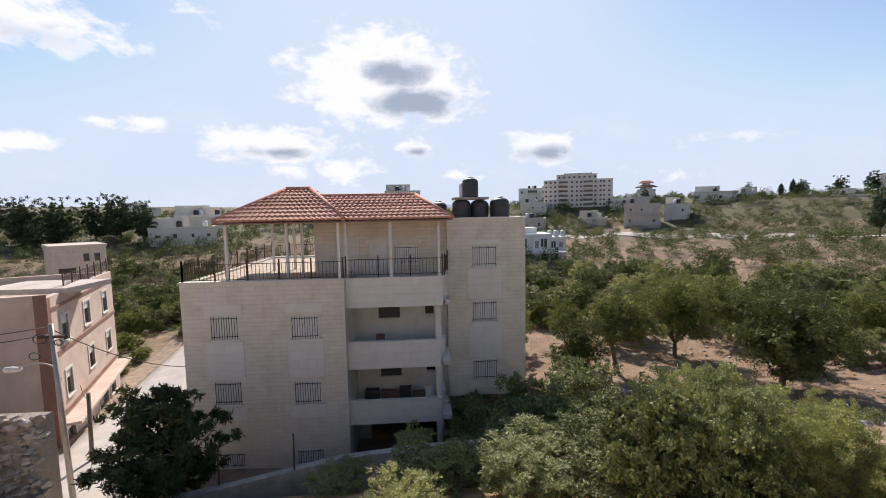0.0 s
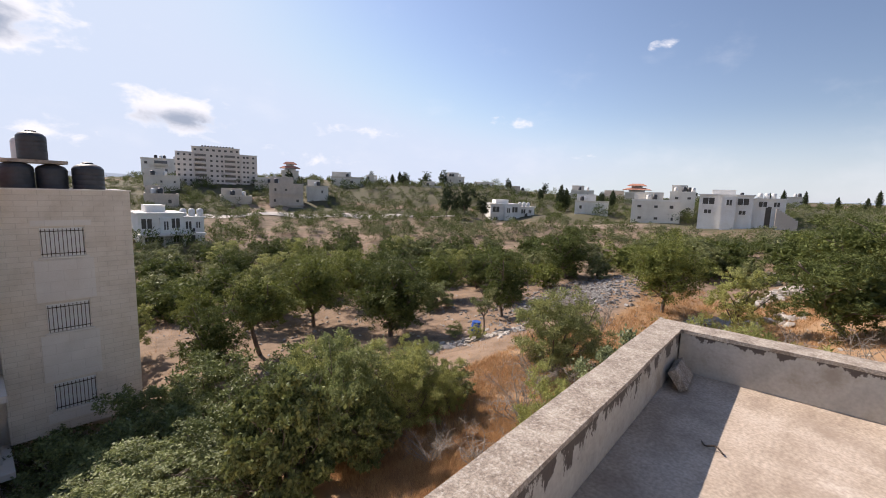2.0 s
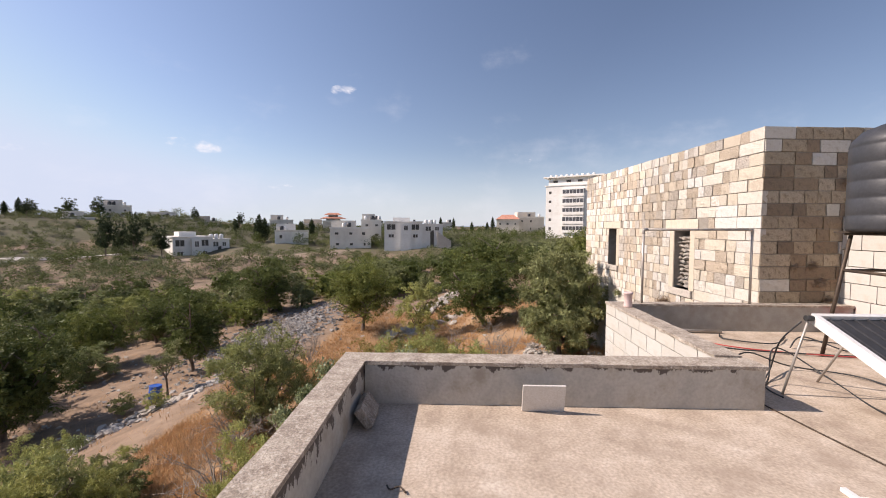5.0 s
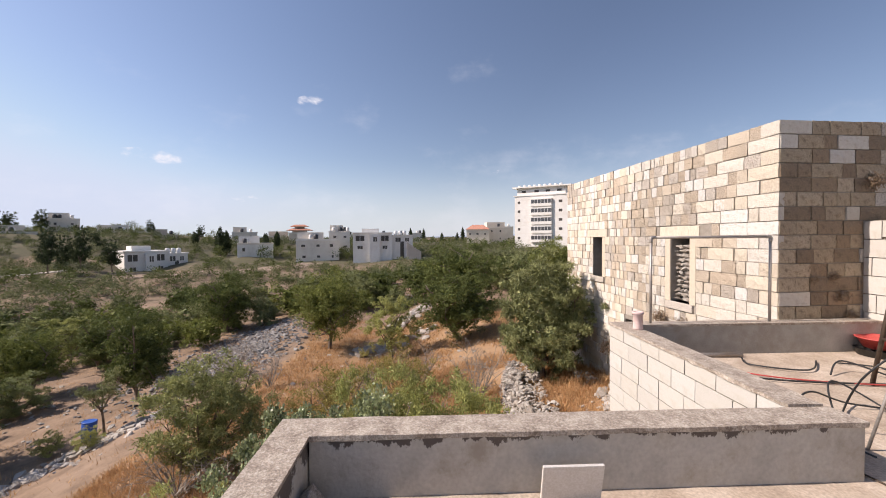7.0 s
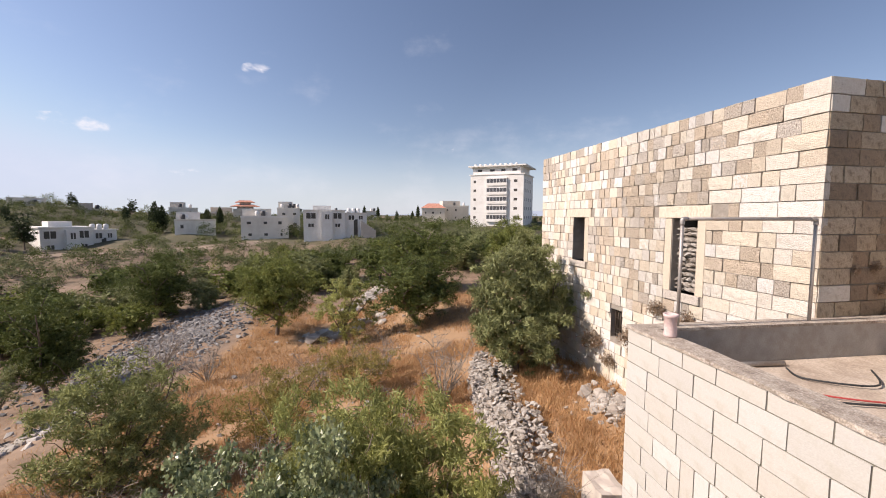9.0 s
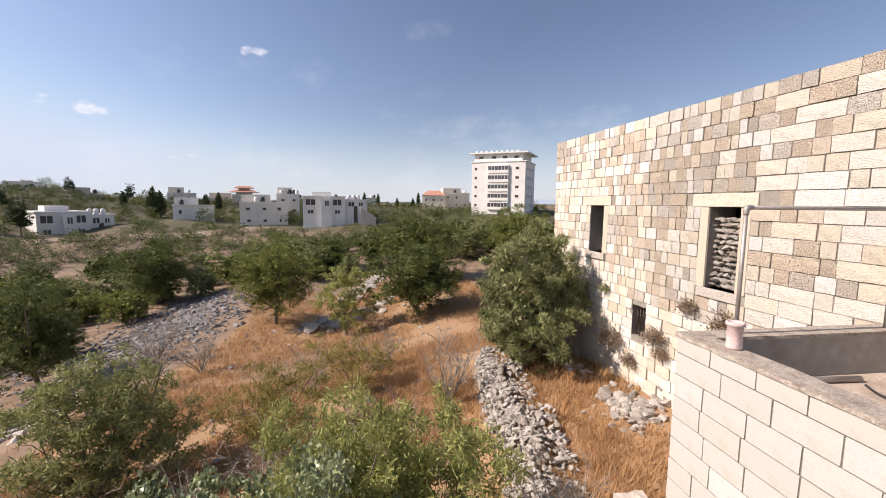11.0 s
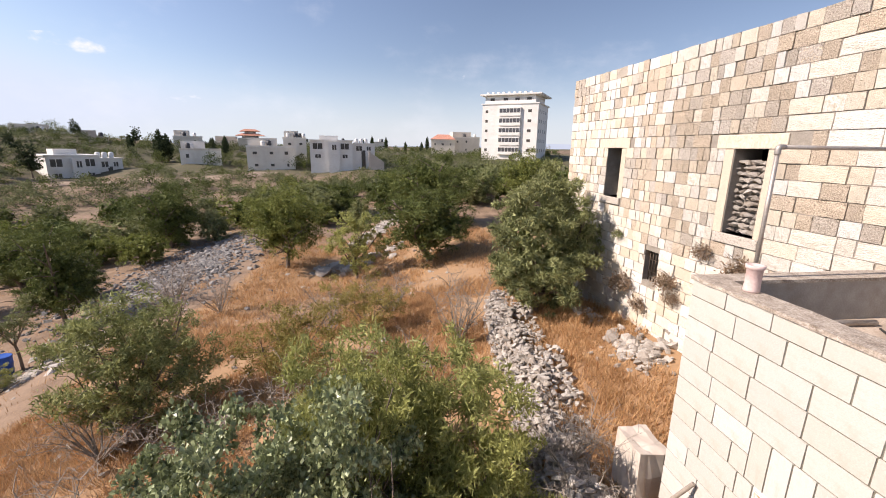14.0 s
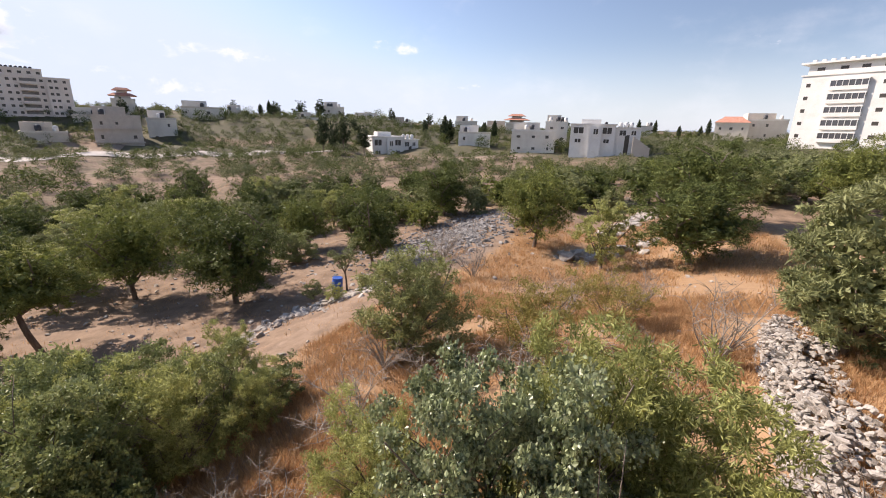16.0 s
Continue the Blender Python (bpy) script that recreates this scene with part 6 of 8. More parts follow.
for (ax, ay), (bx, by), ta, tb in zip(pts, pts[1:], tops, tops[1:]):
    vs = [garden.verts.new(p) for p in ((ax, ay, -11), (bx, by, -11), (bx, by, tb), (ax, ay, ta), (ax, ay + 0.3, -11), (bx, by + 0.3, -11), (bx, by + 0.3, tb), (ax, ay + 0.3, ta))]
    for q in ((0, 1, 2, 3), (7, 6, 5, 4), (3, 2, 6, 7), (0, 3, 7, 4), (1, 5, 6, 2)):
        garden.faces.new([vs[i] for i in q])
solid("garden_wall", garden, M_RENDER, "long grey garden wall in front of the apartment house", "wall", kind="structure")
for x, h in ((-4.0, 1.3), (-6.6, 0.9), (-9.0, 0.9)):
    solid("fence_stake", tube(bmesh.new(), [(x, 14.9, -9), (x + 0.05, 14.95, -7.2 + h)], 0.035, 6), M_IRON, "dark iron fence stake on the garden wall", "stake", "stakes on the garden wall")

# ---- pink house, street and lamp ----
PINK = Matrix.Translation((-18.1, 22.3, 0)) @ Matrix.Rotation(math.atan2(10.6, -4.4), 4, "Z")     # local x runs back along the street front, y to the building's inside
pink = thing("street_house", "three-storey dusty pink house with brown trim", "house", at=PINK)
holes = [(1.6, 2.6, -4.9, -3.5), (5.2, 6.3, -4.8, -3.4), (9.0, 10.0, -4.8, -3.4), (1.6, 2.5, -7.9, -6.5), (5.4, 6.4, -7.6, -6.3), (9.2, 10.2, -7.6, -6.3), (1.0, 2.2, -10.5, -9.2), (6.5, 8.5, -11.2, -9.4), (9.2, 10.4, -10.8, -9.6)]
part("wall", pierced(bmesh.new(), 0, 11.6, -12.5, -2.2, 0.0, 0.3, holes), M_PINKISH, pink, "pink plaster street front")
for d in ((0, 0.3, 0.3, 12, -12.5, -2.0), (11.3, 11.6, 0.3, 12, -12.5, -2.2), (0.3, 11.3, 11.7, 12, -12.5, -2.2)):
    part("wall", boxes(d), M_PINKISH, pink)
part("roof", boxes((0.3, 11.3, 0.3, 11.7, -3.0, -2.8)), M_ROOF, pink)
# added wall behind the windows, room shade put into its colour
part("inner_wall", boxes((0.3, 11.3, 1.2, 1.3, -12.5, -3.1)), M_DARK, pink)
for z in (-5.35, -8.65):
    part("band", boxes((-0.05, 11.65, -0.06, 0.0, z, z + 0.2)), M_BROWN, pink, "brown string course")
part("band", boxes((-0.06, 11.66, -0.07, 0.0, -2.9, -2.75)), M_BROWN, pink)
part("corner_strip", boxes((-0.06, 0.0, -0.06, 0.45, -12.5, -2.0), (0.0, 0.35, -0.06, 0.0, -12.5, -2.2)), M_BROWN, pink, "brown painted corner strip")
for u0, u1, z0, z1 in holes:
    win = part("window", boxes((u0, u1, 0.12, 0.16, z0, z1)), M_GLASS, pink, "dark window with pale surround")
    part("frame", boxes((u0 - 0.12, u0, -0.04, 0.14, z0, z1), (u1, u1 + 0.12, -0.04, 0.14, z0, z1), (u0 - 0.12, u1 + 0.12, -0.04, 0.14, z1, z1 + 0.14), (u0 - 0.15, u1 + 0.15, -0.1, 0.14, z0 - 0.1, z0)), M_PLASTER, win)
    part("shutter", boxes((u0, u1, 0.05, 0.1, z1 - 0.45, z1)), M_WHITE, win, "half-lowered white shutter")
side = part("window", boxes((-0.02, 0.02, 3.0, 3.9, -5.0, -3.6)), M_GLASS, pink)
part("canopy", boxes((0.2, 11.3, -0.9, 0.0, -9.0, -8.85)), M_PINKISH, pink, "projecting first-floor slab")
prail = thing("roof_railing", "brown iron railing along the pink house roof", "railing", at=PINK)
railing(prail, (3.0, 0.15, 0), (11.4, 0.15, 0), -2.2, True)
solid("roof_shed", boxes((-23.5, -18.6, 24.2, 27.5, -2.3, -2.0)), M_TOWN_GREY, "grey sheet roof on the pink house", "shed roof")
road_pts = [(-9.5, 11.5), (-12.6, 16.5), (-15.4, 21.5), (-18.3, 29.0), (-20.5, 37.0), (-23.0, 47.0), (-28.0, 60.0)]
line = curve_points([(x, y, 0) for x, y in road_pts], 8)


def strip(name, mat, label, left, right, lift, kind="structure"):
    vs, fs = [], []
    for i, p in enumerate(line):
        d = (line[min(i + 1, len(line) - 1)] - line[max(i - 1, 0)]).normalized()
        nrm = Vector((d.y, -d.x, 0))
        for o in np.linspace(left, right, 7):
            q = p + nrm * float(o)
            vs.append((q.x, q.y, float(ground_z(q.x, q.y)) + lift))
    for i in range(len(line) - 1):
        for k in range(6):
            fs.append((i * 7 + k, i * 7 + k + 1, i * 7 + k + 8, i * 7 + k + 7))
    ob = new(name, mesh_of(name, vs, fs, mat, True))
    md = ob.modifiers.new("depth", "SOLIDIFY")
    md.thickness, md.offset = 0.3, -1
    return tagged(ob, label, name, kind=kind)


strip("road", M_ASPHALT, "dusty grey village road", -1.9, 1.9, 0.10)
strip("pavement", M_EARTH, "pale dirt verge beside the road", -3.6, -1.95, 0.18)
lowwall = bmesh.new()
for i in range(14, 30):
    p, q = line[i], line[i + 1]
    d = (q - p).normalized()
    nrm = Vector((d.y, -d.x, 0))
    a, b = p - nrm * 3.4, q - nrm * 3.4
    za, zb = float(ground_z(a.x, a.y)), float(ground_z(b.x, b.y))
    vs = [lowwall.verts.new(v) for v in ((a.x, a.y, za - 0.5), (b.x, b.y, zb - 0.5), (b.x, b.y, zb + 1.15), (a.x, a.y, za + 1.15), (a.x - 0.2, a.y, za - 0.5), (b.x - 0.2, b.y, zb - 0.5), (b.x - 0.2, b.y, zb + 1.15), (a.x - 0.2, a.y, za + 1.15))]
    for f in ((0, 1, 2, 3), (7, 6, 5, 4), (3, 2, 6, 7), (0, 3, 7, 4), (1, 5, 6, 2)):
        lowwall.faces.new([vs[k] for k in f])
solid("street_wall", lowwall, M_PLASTER, "low cream wall along the street", "wall", kind="structure")
lamp = thing("street_lamp", "grey street lamp with a long arm and black cables", "street lamp")
part("pole", tube(bmesh.new(), [(-13.2, 17.0, -10.6), (-13.4, 17.0, -2.2)], 0.11, 10, 0.08), M_PIPE, lamp)
part("arm", tube(bmesh.new(), curve_points([(-13.36, 17.0, -3.9), (-13.9, 17.0, -3.72), (-14.7, 17.0, -3.85)], 5), 0.03, 7), M_PIPE, lamp)
part("lamp_head", lathe(bmesh.new(), [(0.02, -0.35), (0.10, -0.25), (0.12, 0.0), (0.08, 0.3), (0.02, 0.36)], sides=12), M_WHITE, lamp).matrix_basis = pose(-14.95, 17.0, -3.92, 0, 90, 0)
part("crossarm", boxes((-13.9, -12.9, 16.95, 17.05, -2.75, -2.65)), M_IRON, lamp)
for k, (x, z, r) in enumerate(((-13.75, -2.75, 0.25), (-14.0, -3.4, 0.2), (-13.1, -2.9, 0.15))):
    part("cable_coil", tube(bmesh.new(), [(x + r * math.cos(a), 16.9, z + r * 0.7 * math.sin(a)) for a in np.linspace(0, 6.28, 18)], 0.02, 5, None, False), M_HOSE, lamp)
solid("utility_pole", tube(bmesh.new(), [(-15.2, 20.5, -10.8), (-15.05, 20.5, -6.4)], 0.10, 9, 0.08), M_BARK, "short dark wooden utility pole beside the road", "pole")
for a, b, sag in (((-13.4, 17, -2.5), (-18.4, 23.5, -4.5), 0.5), ((-13.4, 17, -2.6), (-24, 12, -2.0), 0.4), ((-13.4, 17, -2.4), (-9.9, 22, -5.8), 0.6), ((-13.4, 17, -3.2), (-18.3, 23.0, -6.5), 0.7), ((-15.05, 20.5, -6.6), (-18.6, 24.5, -7.6), 0.3), ((-13.4, 17, -2.3), (-24, 13, -1.8), 0.4)):
    a, b = Vector(a), Vector(b)
    solid("power_cable", tube(bmesh.new(), [a.lerp(b, t) - Vector((0, 0, sag * 4 * t * (1 - t))) for t in np.linspace(0, 1, 12)], 0.018, 5), M_HOSE, "thin black overhead cable", "cable", "street cables")

# ---- town on the far side of the valley ----
WIN = mesh_from("window", boxes((-0.42, 0.42, -0.03, 0.0, -0.52, 0.52)), M_SHUT)
SILL = mesh_from("sill", boxes((-0.5, 0.5, -0.12, 0.0, -0.64, -0.53)), M_TOWN)
TANKS = mesh_from("roof_tank", lathe(bmesh.new(), [(0.55, 0), (0.58, 0.1), (0.58, 1.1), (0.3, 1.3)], sides=10), M_PLASTIC_BLACK)
TANKW = mesh_from("roof_tank", lathe(bmesh.new(), [(0.5, 0), (0.52, 0.1), (0.52, 1.0), (0.25, 1.2)], sides=10), M_WHITE)


def town_house(x, y, top, w, floors, label, depth=10.0, turn=0.0, mat=None, gaps=0.35, roof="flat", tanks=2, bands=False, seed=1, storey=3.1, frames=False):
    """A far house: walls down to the ground, storeys with windows, parapet or tiled roof. It looks at the hillside that the camera stands on."""
    mat = mat or M_TOWN
    rnd = random.Random(seed)
    ob = thing("town_house", label, "house", "houses of the town", at=Matrix.Translation((x, y, top)) @ Matrix.Rotation(-math.atan2(x - 3, y - 1) + radians(turn), 4, "Z"))
    base = float(ground_z(x, y)) - 1.5 - top
    step_w = rnd.uniform(0.55, 0.8)
    bm = boxes((-w / 2, w / 2, 0, depth, base, -0.5))
    if floors > 1 and not bands and roof == "flat":
        box(bm, -w / 2 + 0.3, -w / 2 + w * step_w, 2.5, depth - 0.3, -0.5, 1.9)
    part("wall", bm, mat, ob)
    part("parapet", boxes((-w / 2 - 0.1, w / 2 + 0.1, -0.1, 0.2, -0.5, 0.0), (-w / 2 - 0.1, -w / 2 + 0.2, 0.2, depth, -0.5, 0.0), (w / 2 - 0.2, w / 2 + 0.1, 0.2, depth, -0.5, 0.0)), mat, ob)
    n = max(2, int(w / 3.0))
    for f in range(floors):
        z = -1.9 - f * storey
        if z - 1 < base:
            break
        for k in range(n):
            if rnd.random() < 0.3:
                continue
            u = -w / 2 + w * (k + 0.5) / n + rnd.uniform(-0.2, 0.2)
            o = part("window", WIN, None, ob)
            o.matrix_basis = pose(u, 0, z) @ Matrix.Diagonal((rnd.choice((0.6, 0.8, 1.0, 1.2)), 1, rnd.choice((0.6, 0.75, 0.9)), 1))
            s = part("sill", SILL, None, o)
        for k in range(max(1, int(depth / 4.5))):
            for side in (-1, 1):
                o = part("window", WIN, None, ob)
                o.matrix_basis = pose(side * w / 2, depth * (k + 0.5) / max(1, int(depth / 4.5)), z, 0, 0, 90 * side)
        if bands:
            part("balcony", boxes((-w * 0.18, w * 0.18, -1.0, -0.02, z - 1.15, z - 0.25)), mat, ob, "balcony front")
            part("loggia", boxes((-w * 0.17, w * 0.17, -0.08, -0.01, z - 0.2, z + 0.9)), M_GLASS, ob)
        if frames:
            part("slab", boxes((-w / 2 - 0.3, w / 2 + 0.3, -0.5, 0.0, z - 1.35, z - 1.1)), M_TOWN_GREY, ob)
    if roof == "hip":
        bm = bmesh.new()
        b = [bm.verts.new(p) for p in ((-w / 2 - 0.4, -0.4, 0), (w / 2 + 0.4, -0.4, 0), (w / 2 + 0.4, depth + 0.4, 0), (-w / 2 - 0.4, depth + 0.4, 0))]
        c = [bm.verts.new(p) for p in ((-w / 4, depth / 2, 2.0), (w / 4, depth / 2, 2.0))]
        for q in ((b[0], b[1], c[1], c[0]), (b[1], b[2], c[1]), (b[2], b[3], c[0], c[1]), (b[3], b[0], c[0]), tuple(b[::-1])):
            bm.faces.new(q)
        part("roof", bm, M_CLAY, ob, "red tiled hipped roof")
    if roof == "pagoda":
        for s, z in ((0.62, 0.0), (0.42, 1.6)):
            bm = bmesh.new()
            b = [bm.verts.new((sx * w * s, depth / 2 + sy * w * s, z + 0.9)) for sx, sy in ((-1, -1), (1, -1), (1, 1), (-1, 1))]
            c = [bm.verts.new((sx * w * s * 0.55, depth / 2 + sy * w * s * 0.55, z + 1.7)) for sx, sy in ((-1, -1), (1, -1), (1, 1), (-1, 1))]
            for k in range(4):
                bm.faces.new((b[k], b[(k + 1) % 4], c[(k + 1) % 4], c[k]))
            bm.faces.new(b[::-1])
            bm.faces.new(c)
            part("roof", bm, M_CLAY, ob, "red tiled skirt roof")
            part("turret", boxes((-w * s * 0.55, w * s * 0.55, depth / 2 - w * s * 0.55, depth / 2 + w * s * 0.55, z - 0.6, z + 0.9)), mat, ob)
    for k in range(tanks):
        t = part("roof_tank", (TANKS, TANKW)[(k + seed) % 2], None, ob)
        t.matrix_basis = pose(rnd.uniform(-w * 0.4, w * 0.4), rnd.uniform(1.0, 2.2), 0.0)
    return ob


LIME, GREY = "pale limestone house with flat roof across the valley", "grey concrete house across the valley"
for k, (x, y, top, w, floors, kw) in enumerate((
    (55.0, 198.6, 12.2, 13, 4, dict(bands=True, tanks=4)), (40.7, 145.5, 4.5, 9, 2, {}), (63.3, 115.0, 3.2, 9.2, 3, dict(frames=True, mat=M_TOWN_GREY)),
    (83.6, 149.5, 8.6, 6.0, 2, dict(roof="pagoda", tanks=0)), (76.0, 119.1, 2.9, 6.6, 2, {}), (101.4, 138.1, 7.0, 12.5, 2, {}), (113.0, 136.0, 6.4, 7.0, 2, {}), (147.7, 121.8, 9.4, 8.3, 3, dict(tanks=3)),
    (148.8, 103.9, 5.2, 13.6, 2, {}), (158.0, 96.0, 4.0, 9.0, 2, dict(mat=M_TOWN_GREY)), (124.0, 49.4, 0.9, 9.4, 2, {}), (167.1, 70.7, 4.8, 8.8, 2, {}), (174.5, 52.0, 4.6, 8.5, 2, dict(roof="pagoda", tanks=0)),
    (122.4, 31.5, 1.9, 11.7, 2, {}), (138.4, 28.7, 4.4, 6.5, 3, dict(tanks=4)), (173.0, -20.2, 5.4, 9.2, 2, dict(roof="hip", tanks=0)), (176.5, -30.1, 6.6, 10.9, 2, dict(turn=12)),
    (184.0, 62.8, 3.4, 10.5, 2, {}), (-49.8, 93.0, -0.4, 12.5, 2, dict(tanks=2)), (-56.0, 112.0, 2.2, 11.0, 2, dict(tanks=3)), (-60.8, 120.9, 3.0, 11.4, 2, dict(tanks=4)), (-3.9, 120.6, 8.0, 10.0, 3, {}),
    (90.0, 160.0, 6.6, 9.0, 2, {}), (70.0, 140.0, 3.4, 8.0, 2, {}), (52.0, 122.0, -0.6, 8.0, 2, {}), (33.0, 118.0, -0.4, 7.0, 2, dict(mat=M_TOWN_GREY)), (128.0, 118.0, 4.6, 8.0, 2, {}), (182.0, 20.0, 4.0, 8.0, 1, {}), (205.0, 34.0, 4.0, 9.0, 1, {}), (198.0, 5.0, 4.4, 7.0, 1, {}),
    (-28.0, 133.0, 3.0, 9.0, 2, {}), (-95.0, 150.0, 5.0, 12.0, 2, {}), (183.0, -44.0, 8.0, 9.0, 3, {}), (200.0, -62.0, 9.0, 12.0, 3, {}),
)):
    town_house(x, y, top, w, floors, GREY if kw.get("mat") else ("pale house with red tiled roof across the valley" if kw.get("roof") else LIME), seed=k + 3, **kw)


def big_block():
    """The long apartment block on the hill: stepped top, rows of windows and deep balconies."""
    ob = thing("apartment_block", "eight-storey grey-white apartment block on the hill", "house", at=Matrix.Translation((58.2, 150.0, 0)) @ Matrix.Rotation(-math.atan2(55.2, 149.0), 4, "Z"))
    part("wall", boxes((-11.9, 11.9, 0, 12, -2, 12.4)), M_BLOCKY, ob)
    part("attic", boxes((-7.4, 6.6, 0.4, 11, 12.4, 14.3)), M_BLOCKY, ob)
    part("wing", boxes((-11.9, -6.8, -1.0, 0, -2, 11.8)), M_BLOCKY, ob)
    part("wing", boxes((7.0, 9.6, -0.8, 0, -2, 11.8)), M_BLOCKY, ob)
    for f in range(7):
        z = 1.6 + 1.62 * f
        for u in (-5.0, 3.6):
            part("balcony", boxes((u - 1.7, u + 1.7, -1.0, 0, z - 0.75, z - 0.1)), M_BLOCKY, ob, "balcony front")
            # thin panel on the wall, the recess's shade painted in its colour
            part("loggia", boxes((u - 1.6, u + 1.6, -0.06, -0.01, z - 0.1, z + 0.7)), M_LOGGIA, ob, "shaded loggia")
        for u in (-11.0, -9.4, -7.8, -1.9, -0.2, 1.2, 6.1, 7.8, 8.9, 10.7):
            o = part("window", WIN, None, ob)
            o.matrix_basis = pose(u, -1.0 if u < -6.8 else (-0.8 if 7.0 < u < 9.6 else 0), z + 0.25) @ Matrix.Diagonal((0.8, 1, 0.6, 1))
    for k in range(8):
        o = part("window", WIN, None, ob)
        o.matrix_basis = pose(-6.4 + 1.75 * k, 0.4, 13.4) @ Matrix.Diagonal((0.9, 1, 0.6, 1))
    part("coping", boxes((-12.0, 12.0, -0.15, 0, 12.3, 12.55), (-7.5, 6.7, 0.2, 0.4, 14.2, 14.45)), M_BLOCKY, ob)
    for k in range(11):
        t = part("roof_tank", TANKS, None, ob)
        t.matrix_basis = pose(-4.4 + 0.9 * k, 3, 14.3) @ Matrix.Diagonal((0.6, 0.6, 0.6, 1))


big_block()


def tower():
    """The white tower on the right: glazed bays in the middle of its front, an overhanging flat roof."""
    ob = thing("apartment_tower", "white six-storey apartment tower with glazed bays", "house", at=Matrix.Translation((152.8, -31.1, 0)) @ Matrix.Rotation(radians(-122), 4, "Z") @ Matrix.Diagonal((1.32, 0.78, 1.07, 1)))
    part("wall", boxes((0, 14.5, 0, 20, -3, 15.6)), M_VILLA, ob)
    part("attic", boxes((0.6, 13.6, 0.6, 19, 15.6, 18.2)), M_VILLA, ob)
    part("roof", boxes((-0.6, 15.2, -0.8, 20.5, 18.2, 18.6)), M_VILLA, ob, "overhanging flat roof slab")
    part("cornice", boxes((-0.3, 14.8, -0.3, 20.3, 15.5, 15.8)), M_VILLA, ob)
    for f in range(5):
        z = 1.6 + 2.95 * f
        part("bay", boxes((4.6, 10.2, -0.9, 0, z - 1.4, z - 0.5), (4.6, 10.2, -0.9, 0, z + 0.75, z + 1.1)), M_VILLA, ob, "projecting bay")
        part("bay_glass", boxes((4.7, 10.1, -0.8, -0.02, z - 0.5, z + 0.75)), M_GLASS, ob, "dark bay glazing")
        for k in range(7):
            part("mullion", boxes((4.65 + 0.9 * k, 4.75 + 0.9 * k, -0.92, -0.78, z - 0.5, z + 0.75)), M_WHITE, ob)
        for u, s in ((1.2, 0.8), (12.4, 1.1)):
            o = part("window", WIN, None, ob)
            o.matrix_basis = pose(u, 0, z) @ Matrix.Diagonal((s, 1, 0.8, 1))
        for v in (3, 7, 11, 15):
            o = part("window", WIN, None, ob)
            o.matrix_basis = pose(14.5, v, z, 0, 0, 90)
    for u in (2.5, 6, 9, 12):
        o = part("window", WIN, None, ob)
        o.matrix_basis = pose(u, 0.6, 17.0) @ Matrix.Diagonal((1.4, 1, 0.7, 1))
    for k in range(9):
        t = part("roof_tank", TANKW, None, ob)
        t.matrix_basis = pose(1 + 1.4 * k, 2.0, 18.6) @ Matrix.Diagonal((0.8, 0.8, 0.6, 1))


tower()


def framed_window(owner, u, y, z, w, h):
    """A dark two-light window with a pale frame and a sill."""
    win = part("window", boxes((u - w / 2, u + w / 2, y - 0.03, y, z - h / 2, z + h / 2)), M_SHUT, owner)
    rim = boxes((u - w / 2 - 0.12, u - w / 2, y - 0.08, y, z - h / 2, z + h / 2), (u + w / 2, u + w / 2 + 0.12, y - 0.08, y, z - h / 2, z + h / 2), (u - w / 2 - 0.12, u + w / 2 + 0.12, y - 0.08, y, z + h / 2, z + h / 2 + 0.15), (u - 0.06, u + 0.06, y - 0.06, y - 0.03, z - h / 2, z + h / 2))
    part("frame", rim, M_VILLA, win)
    part("sill", boxes((u - w / 2 - 0.2, u + w / 2 + 0.2, y - 0.18, y, z - h / 2 - 0.12, z - h / 2)), M_VILLA, win)


